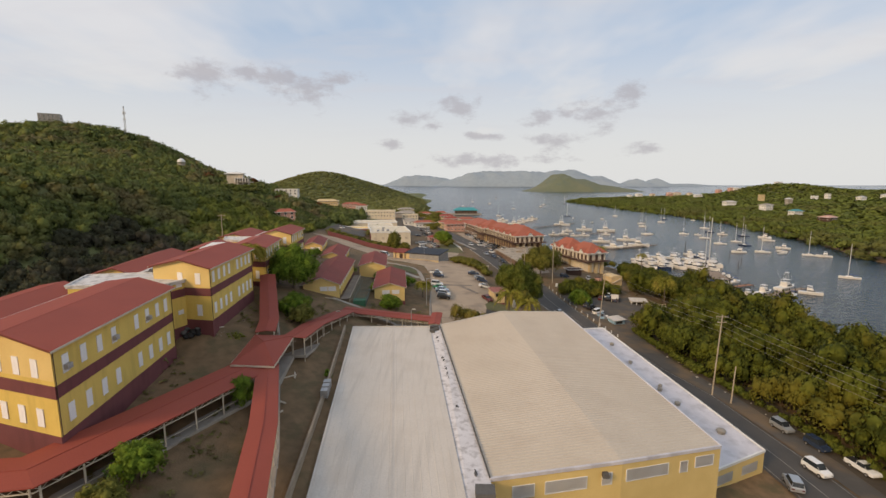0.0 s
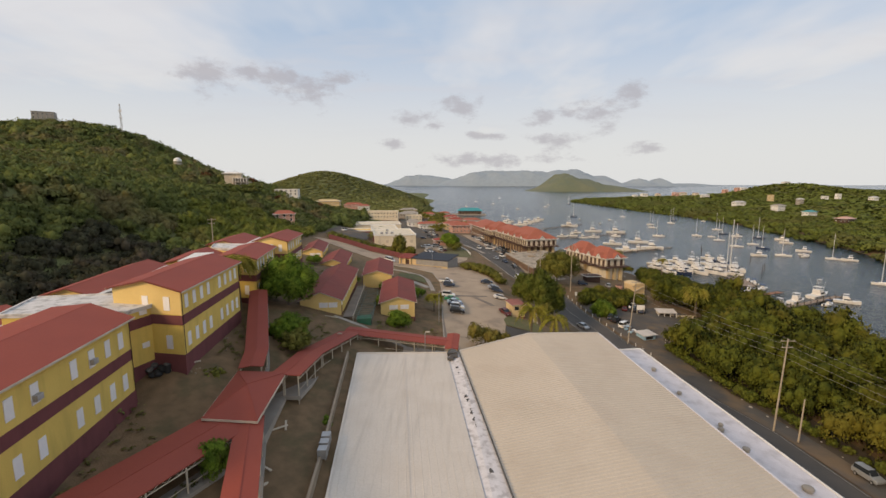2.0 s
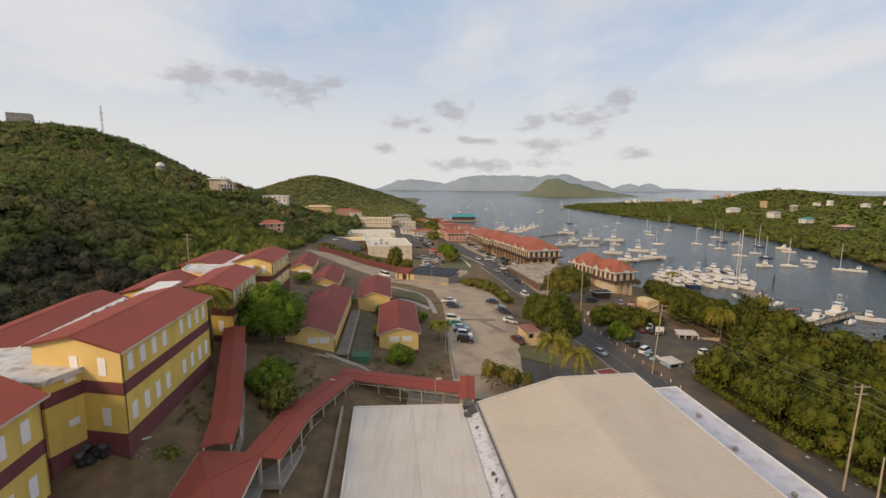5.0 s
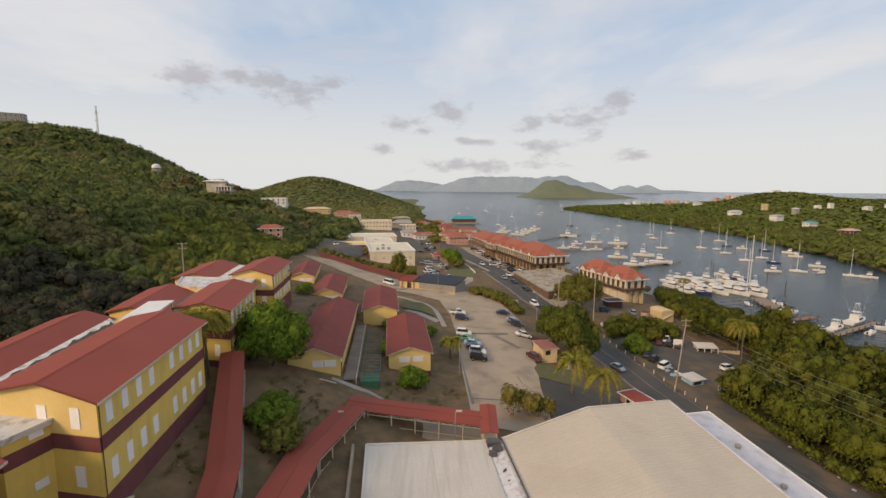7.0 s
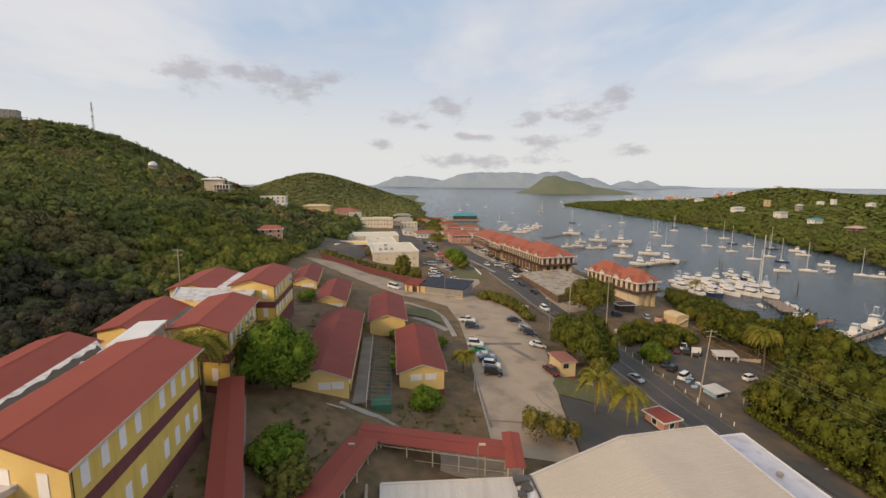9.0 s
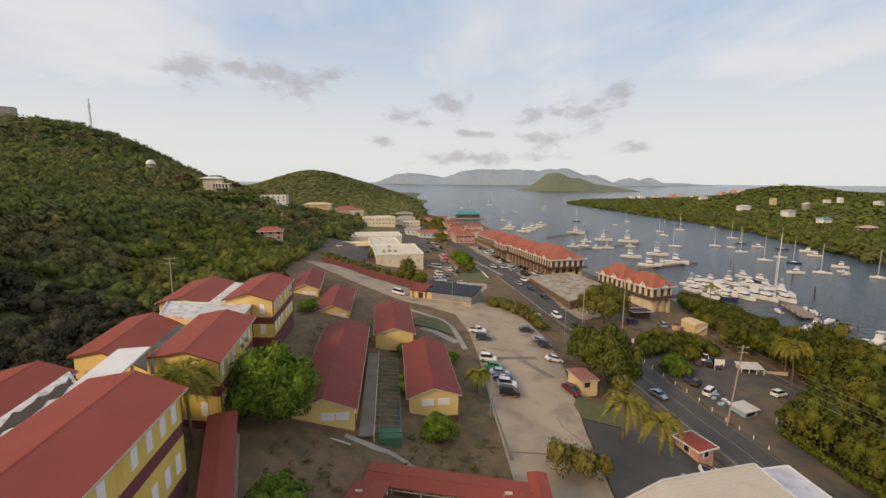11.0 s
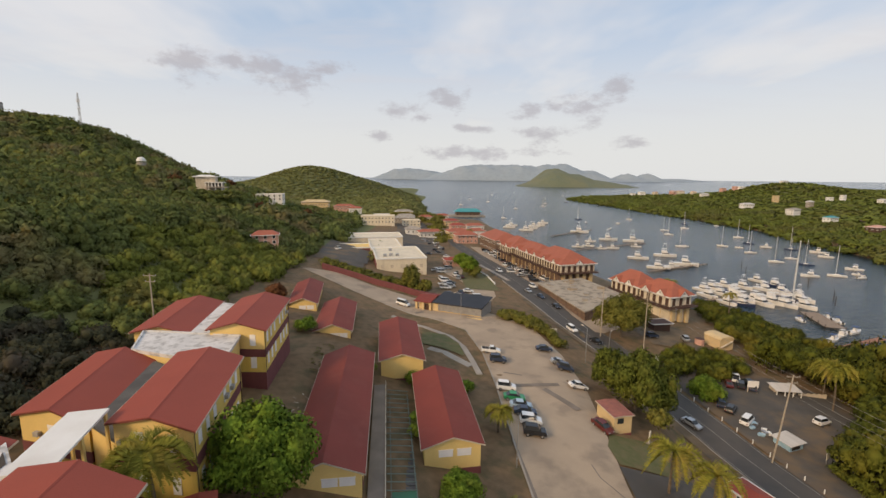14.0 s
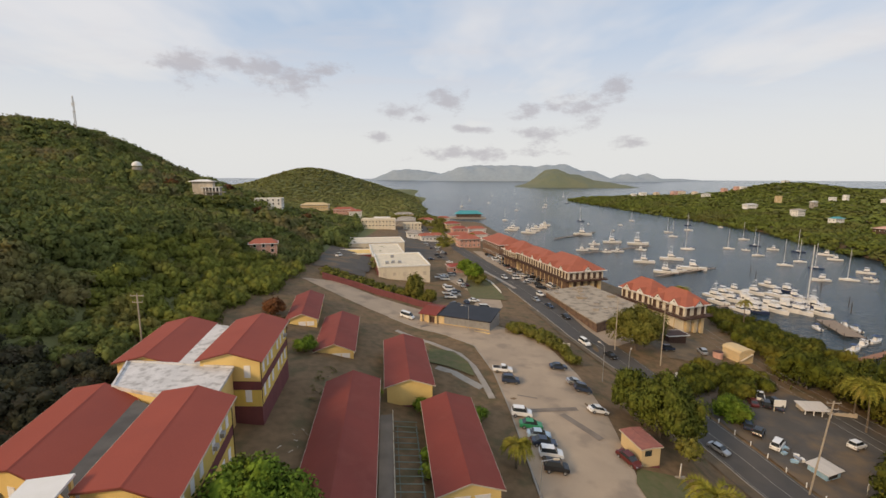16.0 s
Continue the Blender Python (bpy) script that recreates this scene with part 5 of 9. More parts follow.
walkway([(-26.0, 68.0), (-26.4, 80), (-23.8, 94.6)], 4.2, [25.4, 23.9, 22.2], WLAB + " stepping down the slope")
walkway([(-24.9, 96.6), (-4.2, 94.8)], 4.2, [22.0, 20.4], WLAB + " behind the hall")
walkway([(-3.8, 98.6), (-4.2, 90.9)], 2.5, [20.7, 20.5], WLAB + " ending beside the hall", sides=())
walkway([(-28.0, 57.6), (-36.0, 33.4), (-49.0, 31.0), (-62, 28.6)], 6.2, [25.0, 25.9, 25.9, 25.9], WLAB + " below the classrooms", back=True)


def hub(corners, z, rise, label):
    """The square hipped roof where the walkways meet."""
    cx, cy = sum(c[0] for c in corners) / 4, sum(c[1] for c in corners) / 4
    t = thing("walkway_pavilion", pose(cx, cy, z - 3.2), label, "pavilion")
    top = Vector((0, 0, 3.2 + rise))
    pts = [Vector((x - cx, y - cy, 3.2)) for x, y in corners]
    for k in range(4):
        bm = bmesh.new()
        a, b = pts[k], pts[(k + 1) % 4]
        slab(bm, [a, b, top], 0.12)
        part("roof_slope", bm, M["red_roof"], t)
        bm = bmesh.new()
        beam(bm, a, top, 0.14, 0.07)
        part("hip_cap", bm, M["red_roof"], t)
        bm = bmesh.new()
        beam(bm, a - Vector((0, 0, 0.15)), b - Vector((0, 0, 0.15)), 0.1, 0.25)
        part("fascia", bm, M["trim"], t)
        bm = bmesh.new()
        p = a * 0.92
        box(bm, p.x - 0.14, p.x + 0.14, p.y - 0.14, p.y + 0.14, -2.5, 3.05)
        part("post", bm, M["trim"], t)
    bm = bmesh.new()
    prism(bm, [(p.x, p.y) for p in pts], -2.0, 0.1)
    part("floor_slab", bm, M["concrete"], t)


hub([(-30.6, 57.0), (-24.4, 56.6), (-26.0, 68.9), (-32.6, 69.1)], 25.5, 1.15, "square red hipped pavilion where the covered walkways meet")


# ---- the sports hall ----
def ribbed(bm, a, b, c, d, ribs, high, wide, thick=0.25, segs=8):
    """A sheet-metal roof plane a-b-c-d with raised ribs running from the edge a-b to the edge d-c, following its slight twist."""
    a, b, c, d = (Vector(p) for p in (a, b, c, d))

    def at(f, g, dz=0.0):
        return a.lerp(b, f).lerp(d.lerp(c, f), g) + Vector((0, 0, dz))

    hw = wide / 2 / (b - a).length
    cols = [(0.0, 0.0)]
    for k in range(1, ribs):
        f = k / ribs
        cols += [(f - hw, 0.0), (f - hw * 0.4, high), (f + hw * 0.4, high), (f + hw, 0.0)]
    cols.append((1.0, 0.0))
    grid = [[bm.verts.new(at(f, g / segs, dz)) for f, dz in cols] for g in range(segs + 1)]
    for g in range(segs):
        for k in range(len(cols) - 1):
            bm.faces.new((grid[g][k], grid[g][k + 1], grid[g + 1][k + 1], grid[g + 1][k]))
    low = [bm.verts.new(p - Vector((0, 0, thick))) for p in (a, b, c, d)]
    bm.faces.new(low)


def build_gym():
    # corners of the two roofs: far and near, left to right
    FL, FS, FS2, FP, FR = (-20.5, 87.0, 21.0), (-5.0, 88.8, 20.6), (-2.9, 88.8, 20.9), (10.6, 95.5, 22.0), (25.6, 101.3, 20.3)
    NL, NS, NS2, NP, NR = (-13.6, 33.0, 18.6), (2.4, 33.0, 18.2), (4.0, 44.0, 18.4), (19.9, 48.4, 17.8), (36.0, 56.0, 15.2)
    o = Vector((0, 60, 8))
    t = thing("sports_hall", pose(*o), "large hall with two pale ribbed metal roofs and cream walls", "hall")

    def rel(p, dz=0.0):
        return Vector(p) - o + Vector((0, 0, dz))

    bm = bmesh.new()
    ribbed(bm, rel(NL), rel(NS), rel(FS), rel(FL), 18, 0.025, 0.12)
    part("roof_left", bm, M["gym_white"], t, "off-white ribbed metal roof with faint stains")
    bm = bmesh.new()
    ribbed(bm, rel(FS2), rel(NS2), rel(NP), rel(FP), 90, 0.06, 0.2)
    part("roof_right", bm, M["gym_cream"], t, "cream ribbed metal roof slope")
    bm = bmesh.new()
    ribbed(bm, rel(FP), rel(NP), rel(NR), rel(FR), 90, 0.06, 0.2)
    part("roof_right", bm, M["gym_cream"], t, "cream ribbed metal roof slope")
    bm = bmesh.new()
    beam(bm, rel(between(NL, NS, 0.52), 0.03), rel(between(FL, FS, 0.52), 0.03), 0.16, 0.05)
    part("roof_seam", bm, M["gym_white"], t, "raised seam along the pale roof")
    # the stained gutter strip between the roofs
    bm = bmesh.new()
    slab(bm, [rel(NS, -0.15), rel(FS, -0.15), rel(FS2, -0.15), rel((5.7, 33.0, 17.9), -0.15)], 0.3)
    part("valley_gutter", bm, M["gutter_white"], t, "stained white gutter strip with peeling coating")
    bm = bmesh.new()
    beam(bm, rel(NS2, 0.12), rel(FS2, 0.12), 0.14, 0.2)
    part("roof_edge", bm, M["dark_gutter"], t, "dark weathered roof edge")
    for k in range(18):
        bm = bmesh.new()
        f = veg.uniform(0.04, 0.98)
        p = rel(between((3.2, 40, 18.3), (-4.0, 88, 20.7), f), 0.03)
        w = veg.uniform(0.1, 0.32)
        vs = box(bm, p.x - w / 2, p.x + w / 2, p.y - w, p.y + w, p.z - 0.1, p.z + 0.05)
        for v in vs:
            v.co += Vector((veg.uniform(-0.15, 0.15), veg.uniform(-0.3, 0.3), 0))
        part("peeling_patch", bm, M["dark_gutter"], t, "torn dark patch of roof felt")
    # walls
    bm = bmesh.new()
    prism(bm, [(p[0] - o.x, p[1] - o.y) for p in (NL, FL, FS, NS)], -4.0, [rel(p).z - 0.25 for p in (NL, FL, FS, NS)])
    part("wall", bm, M["cream"], t)
    bm = bmesh.new()
    prism(bm, [(p[0] - o.x, p[1] - o.y) for p in (NS2, FS2, FP, FR, NR, NP)], -6.0, [rel(p).z - 0.25 for p in (NS2, FS2, FP, FR, NR, NP)])
    part("wall", bm, M["cream"], t)
    # trims along the eaves
    bm = bmesh.new()
    for a, b in ((FL, FS), (FS2, FP), (FP, FR), (NL, FL)):
        beam(bm, rel(a, -0.05), rel(b, -0.05), 0.3, 0.34)
    part("eave_trim", bm, M["gym_white"], t, "off-white eave flashing")
    bm = bmesh.new()
    for a, b in ((NS2, NP), (NP, NR), (NR, FR)):
        beam(bm, rel(a, -0.12), rel(b, -0.12), 0.25, 0.4)
    part("eave_trim", bm, M["ledge"], t, "pale lilac eave flashing")
    # high windows along the near gable wall
    for f0, f1, drop in ((0.08, 0.16, 1.9), (0.20, 0.36, 1.9), (0.42, 0.46, 1.8), (0.52, 0.72, 1.8), (0.78, 0.82, 1.9), (0.86, 0.96, 1.6)):
        A, B = (rel(between(NS2, NP, f0 / 0.5)), rel(between(NS2, NP, min(f1 / 0.5, 1)))) if f0 < 0.5 else (rel(between(NP, NR, f0 * 2 - 1)), rel(between(NP, NR, f1 * 2 - 1)))
        n = (B - A).cross(Vector((0, 0, 1))).normalized() * 0.06
        bm = bmesh.new()
        vs = [A + n, B + n, B + n - Vector((0, 0, 1.5)), A + n - Vector((0, 0, 1.5))]
        vs = [v - Vector((0, 0, drop - 0.6)) for v in vs]
        slab(bm, vs, 0.05)
        for p, q in ((0, 1), (1, 2), (2, 3), (3, 0)):
            beam(bm, vs[p], vs[q], 0.08, 0.08)
        part("window", bm, M["white"], t, "white louvred high window")
    bm = bmesh.new()
    A = rel(between(NS2, NP, 0.86), -1.2)
    box(bm, A.x - 0.35, A.x + 0.35, A.y - 0.7, A.y, A.z - 0.3, A.z + 0.2)
    part("flood_lamp", bm, M["dark_gutter"], t)
    # the low side roof along the road
    L0, L1, L2, L3 = (36.6, 59.5, 8.6), (49.3, 66.0, 8.3), (38.5, 111.3, 13.2), (31.5, 110.0, 13.2)
    bm = bmesh.new()
    slab(bm, [rel(p) for p in (L0, L1, L2, L3)], 0.3)
    part("side_roof", bm, M["ledge"], t, "pale lilac coated flat side roof")
    bm = bmesh.new()
    prism(bm, [(p[0] - o.x, p[1] - o.y) for p in (L0, L1, L2, L3)], -8.0, [rel(p).z - 0.3 for p in (L0, L1, L2, L3)])
    part("side_wall", bm, M["cream"], t)
    bm = bmesh.new()
    for a, b in ((L0, L1), (L1, L2), (L2, L3)):
        beam(bm, rel(a, -0.05), rel(b, -0.05), 0.25, 0.4)
    part("parapet", bm, M["white"], t)
    for f0 in (0.16, 0.6):
        A, B = rel(between(L0, L1, f0), -1.2), rel(between(L0, L1, f0 + 0.28), -1.2)
        bm = bmesh.new()
        n = (B - A).cross(Vector((0, 0, 1))).normalized() * 0.06
        slab(bm, [A + n, B + n, B + n - Vector((0, 0, 1.5)), A + n - Vector((0, 0, 1.5))], 0.05)
        part("window", bm, M["white"], t, "white louvred window")
    bm = bmesh.new()
    A, B = rel(between(L0, L1, 0.02), -4.0), rel(between(L0, L1, 0.98), -4.0)
    n = (B - A).cross(Vector((0, 0, 1))).normalized() * 0.05
    slab(bm, [A + n, B + n, B + n - Vector((0, 0, 2.5)), A + n - Vector((0, 0, 2.5))], 0.05)
    part("wall_base", bm, M["maroon"], t, "maroon painted wall foot")
    # vents on the side roof and the upper edge
    for f, g, r in ((0.12, 0.22, 0.75), (0.30, 0.05, 0.55), (0.40, 0.02, 0.5), (0.42, 0.1, 0.4), (0.62, 0.04, 0.45), (0.80, 0.1, 0.5)):
        p = rel(between(between(L0, L3, f), between(L1, L2, f), 0.5 + g))
        bm = bmesh.new()
        rod(bm, p, p + Vector((0, 0, 0.4)), r * 0.8, r * 0.8, 14)
        rod(bm, p + Vector((0, 0, 0.4)), p + Vector((0, 0, 0.6)), r, r * 0.9, 14)
        rod(bm, p + Vector((0, 0, 0.6)), p + Vector((0, 0, 0.75)), r * 0.9, r * 0.3, 14)
        part("roof_vent", bm, M["concrete"], t, "weathered mushroom roof vent")
    # a dark vent box at the valley's near end
    bm = bmesh.new()
    p = rel((3.3, 41.0, 18.6))
    box(bm, p.x - 1.0, p.x + 1.0, p.y - 0.7, p.y + 0.9, p.z - 0.3, p.z + 0.7)
    part("vent_box", bm, M["dark_gutter"], t, "dark weathered vent box")
    # dark boxes added to stand in for the dark gap where the valley ends
    for px, py, pz, w in ((-4.0, 88.3, 20.8, 0.9), (-3.6, 86.9, 20.7, 0.6), (-4.3, 85.9, 20.7, 0.4)):
        bm = bmesh.new()
        p = rel((px, py, pz))
        vs = box(bm, p.x - w, p.x + w, p.y - w * 0.7, p.y + w * 0.7, p.z - 0.4, p.z + 0.22)
        for v in vs:
            v.co += Vector((veg.uniform(-0.2, 0.2), veg.uniform(-0.2, 0.2), veg.uniform(-0.1, 0.1)))
        part("gutter_debris", bm, M["dark_gutter"], t, "dark uneven box standing in for the valley's dark gap")
    # pipes and gutter along the left wall
    bm = bmesh.new()
    beam(bm, rel(between(NL, FL, 0.1), -2.6) - Vector((1.2, 0, 0)), rel(between(NL, FL, 0.97), -2.6) - Vector((1.2, 0, 0)), 0.5, 0.35)
    part("cable_duct", bm, M["concrete"], t, "weathered concrete duct along the wall")
    bm = bmesh.new()
    rod(bm, rel(between(NL, FL, 0.05), -0.7) - Vector((0.4, 0, 0)), rel(between(NL, FL, 0.99), -0.7) - Vector((0.4, 0, 0)), 0.12, None, 8)
    part("gutter_pipe", bm, M["trim"], t)


build_gym()


def condenser(x, y, z, a, label):
    t = thing("condenser_unit", pose(x, y, z, 0, 0, a), label, "air conditioner", "condenser units by the hall")
    bm = bmesh.new()
    box(bm, -0.5, 0.5, -0.5, 0.5, 0.12, 1.2)
    part("casing", bm, M["steel"], t)
    bm = bmesh.new()
    rod(bm, (-0.5, 0, 0.68), (-0.56, 0, 0.68), 0.40, 0.40, 14)
    rod(bm, (-0.56, 0, 0.68), (-0.6, 0, 0.68), 0.1, 0.1, 10)
    part("fan_grille", bm, M["dark"], t)
    bm = bmesh.new()
    box(bm, -0.45, -0.3, -0.5, 0.5, 0, 0.12)
    box(bm, 0.3, 0.45, -0.5, 0.5, 0, 0.12)
    part("feet", bm, M["concrete"], t)
    return t


# ---- across the lot: guard hut, low shop, houses ----
def hip_house(name, m, w, d, z_wall, rise, wall, roof, label, over=0.6, category="house", storeys=1, win=True, ridge=0.5, group="", trim="white", sides=("f", "l", "r", "b")):
    """A house of w by d (its centre at the frame's origin) with a hipped roof, framed windows and a door."""
    t = thing(name, m, label, category, group)
    bm = bmesh.new()
    box(bm, -w / 2, w / 2, -d / 2, d / 2, -3.0, z_wall)
    part("wall", bm, M[wall], t)
    if roof:
        W, D = w / 2 + over, d / 2 + over
        rl = (max(W, D) - min(W, D)) + min(W, D) * (1 - ridge) * 0.6
        r0, r1 = ((0, -rl, z_wall + rise), (0, rl, z_wall + rise)) if D >= W else ((-rl, 0, z_wall + rise), (rl, 0, z_wall + rise))
        c = [(-W, -D, z_wall), (W, -D, z_wall), (W, D, z_wall), (-W, D, z_wall)]
        quads = [[c[0], c[1], r0], [c[1], c[2], r1, r0], [c[2], c[3], r1], [c[3], c[0], r0, r1]] if D >= W else [[c[0], c[1], r1, r0], [c[1], c[2], r1], [c[2], c[3], r0, r1], [c[3], c[0], r0]]
        for q in quads:
            bm = bmesh.new()
            slab(bm, q, 0.12)
            part("roof_slope", bm, M[roof], t)
        bm = bmesh.new()
        for k in range(4):
            beam(bm, c[k], c[(k + 1) % 4], 0.12, 0.25)
        part("fascia", bm, M[trim], t)
    else:
        bm = bmesh.new()
        for k, (a, b) in enumerate((((-w / 2, -d / 2), (w / 2, -d / 2)), ((w / 2, -d / 2), (w / 2, d / 2)), ((w / 2, d / 2), (-w / 2, d / 2)), ((-w / 2, d / 2), (-w / 2, -d / 2)))):
            beam(bm, (*a, z_wall + 0.2), (*b, z_wall + 0.2), 0.35, 0.6)
        part("parapet", bm, M[wall], t)
    if win:
        me_bm = bmesh.new()
        box(me_bm, -0.55, 0.55, -0.06, 0.0, 0, 1.3)
        glass = mesh_of("window", me_bm, M["glass"])
        fr = bmesh.new()
        for a, b in (((-0.6, 0), (0.6, 0)), ((0.6, 0), (0.6, 1.3)), ((0.6, 1.3), (-0.6, 1.3)), ((-0.6, 1.3), (-0.6, 0))):
            beam(fr, (a[0], -0.05, a[1]), (b[0], -0.05, b[1]), 0.12, 0.12)
        frame_me = mesh_of("window_frame", fr, M[trim])
        h = z_wall / storeys
        for s in range(storeys):
            for side in sides:
                span = w if side in "fb" else d
                n = max(1, int(span / 3.2))
                for k in range(n):
                    u = span * ((k + 0.5) / n - 0.5)
                    mm = {"f": pose(u, -d / 2 - 0.01, h * s + h * 0.32), "b": pose(u, d / 2 + 0.01, h * s + h * 0.32, 0, 0, 180), "l": pose(-w / 2 - 0.01, u, h * s + h * 0.32, 0, 0, -90),
                          "r": pose(w / 2 + 0.01, u, h * s + h * 0.32, 0, 0, 90)}[side]
                    g = piece("window", glass, t, mm)
                    piece("window_frame", frame_me, g, Matrix())
    return t


def ground_pose(x, y, a=0.0, lift=0.0):
    return pose(x, y, land1(x, y) + lift, 0, 0, a)


# guard hut by the gate
gh = gable_house("guard_hut", pose(15.6, 132.4, 15.0, 0, 0, 12), 3.5, 5.6, 13.4, 14.0, 17.4, 0.12, "small tan guard hut with a low red roof", "guard hut", None, 0.3, "kiosk_tan", "faded_roof", "kiosk_tan")
bm = bmesh.new()
box(bm, -2.9, -1.7, -0.1, -0.02, 1.0, 2.0)
part("window", bm, M["glass"], gh)
sg = thing("round_sign", pose(18.2, 130.6, land1(18.2, 130.6)), "pale round upright sign beside the guard hut", "sign")
bm = bmesh.new()
rod(bm, (-0.06, 0.04, 1.5), (0.06, -0.04, 1.5), 1.2, 1.2, 24)
part("disc", bm, M["trim"], sg)
bm = bmesh.new()
box(bm, -0.8, 0.8, -0.2, 0.2, -0.5, 0.5)
part("foot", bm, M["concrete"], sg)
# little red hut near the palms
hip_house("ticket_hut", ground_pose(28.6, 119.5, 20, 0.2), 3.6, 4.6, 2.3, 0.7, "pink", "red_roof", "small hut with a red roof and wide openings", 0.5, "hut")
# a low shop with a dark roof at the end of the lot
sh = thing("low_shop", pose(-14.5, 199, 16.0, 0, 0, -24), "low tan shop with a dark film roof and red porch", "shop")
bm = bmesh.new()
box(bm, -11.0, 10.5, -4.6, 5.2, -3, 3.2)
part("wall", bm, M["kiosk_tan"], sh)
bm = bmesh.new()
slab(bm, [(-6.2, -5.0, 3.4), (11.0, -5.0, 3.4), (11.0, 5.6, 4.6), (-6.2, 5.6, 4.6)], 0.3)
part("roof", bm, M["navy_roof"], sh, "dark blue-black film roof")
bm = bmesh.new()
box(bm, 10.5, 10.62, -4.6, 5.2, -0.5, 3.3)
box(bm, -4.0, 10.5, -4.66, -4.6, 0.8, 3.25)
for k in range(22):
    box(bm, -4.0 + k * 0.66, -3.92 + k * 0.66, -4.70, -4.66, 0.9, 3.2)
part("louvre_wall", bm, M["steel"], sh, "grey sheet cladding")
bm = bmesh.new()
box(bm, -4.0, 11.5, -7.0, -6.75, -2, 0.7)
part("low_wall", bm, M["cream"], sh, "low yellow garden wall")
bm = bmesh.new()
slab(bm, [(-12.5, -5.6, 3.3), (-6.3, -5.6, 3.3), (-6.3, 0, 4.4), (-12.5, 0, 4.4)], 0.2)
slab(bm, [(-12.5, 0, 4.4), (-6.3, 0, 4.4), (-6.3, 5.6, 3.3), (-12.5, 5.6, 3.3)], 0.2)
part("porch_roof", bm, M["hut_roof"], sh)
for x in (-11.6, -9.2, -6.6):
    bm = bmesh.new()
    box(bm, x - 0.35, x + 0.35, -5.4, -4.7, -1, 3.2)
    part("porch_pillar", bm, M["kiosk_tan"], sh)
bm = bmesh.new()
box(bm, -8.9, -7.0, -4.66, -4.6, 0, 2.5)
part("doorway", bm, M["brown_trim"], sh)

# ---- the white commercial building and its neighbours ----
wb = thing("white_store", pose(-41, 262, 11.5, 0, 0, 12), "large cream-white flat-roofed store on the slope", "store")
for nm, x0, x1, y0, y1, z1 in (("front_block", -8.5, 15.0, 0, 34, 9.6), ("rear_block", -9.0, 8.0, 34.05, 74, 8.6), ("side_block", -30, -9.1, 50, 66, 7.2), ("back_block", -24, 14, 86, 110, 8.0)):
    bm = bmesh.new()
    box(bm, x0, x1, y0, y1, -5, z1)
    part(nm, bm, M["cream"] if nm == "side_block" else M["store_cream"], wb, "cream-white rendered block")
    bm = bmesh.new()
    for a, b in (((x0, y0), (x1, y0)), ((x1, y0), (x1, y1)), ((x1, y1), (x0, y1)), ((x0, y1), (x0, y0))):
        beam(bm, (*a, z1 + 0.25), (*b, z1 + 0.25), 0.5, 0.7)
    part("parapet", bm, M["white"], wb)
bm = bmesh.new()
box(bm, -8.75, -8.5, 0, 34, 4.6, 8.0)
box(bm, -30, -9.1, 49.8, 50, 5.0, 7.0)
part("red_fascia", bm, M["maroon"], wb, "maroon painted side fascia")
for x, y in ((-4, 8), (-1, 9.5), (2, 8.5), (0, 24)):
    bm = bmesh.new()
    box(bm, x - 0.8, x + 0.8, y - 0.6, y + 0.6, 9.6, 10.8)
    part("roof_unit", bm, M["steel"], wb, "grey rooftop condenser")
for k in range(5):
    for r in range(2):
        bm = bmesh.new()
        x = 12.5 - k * 4.6
        box(bm, x - 0.7, x + 0.7, -0.07, 0.02, 2.0 + r * 3.4, 3.6 + r * 3.4)
        part("blind_window", bm, M["trim"], wb)
for k in range(8):
    bm = bmesh.new()
    box(bm, -28 + k * 2.3, -26.7 + k * 2.3, 49.75, 49.8, 1.6, 3.4)
    part("window", bm, M["glass"], wb)
for k in range(9):
    bm = bmesh.new()
    box(bm, -21 + k * 3.8, -19.4 + k * 3.8, 85.9, 86, 2.4, 4.8)
    part("window", bm, M["kiosk_tan"], wb)
ribbon("paving", [(-76, 250), (-82, 290), (-88, 330)], [(-54, 250), (-58, 290), (-62, 340)], M["yard"], "paved yard behind the white store", "parking lot", 0.3)
ribbon("paving", [(-46, 340), (-58, 400), (-62, 480), (-72, 560)], [(-16, 340), (-22, 400), (-30, 480), (-40, 570)], M["yard"], "paved car park among the harbour shops", "parking lot", 0.3)

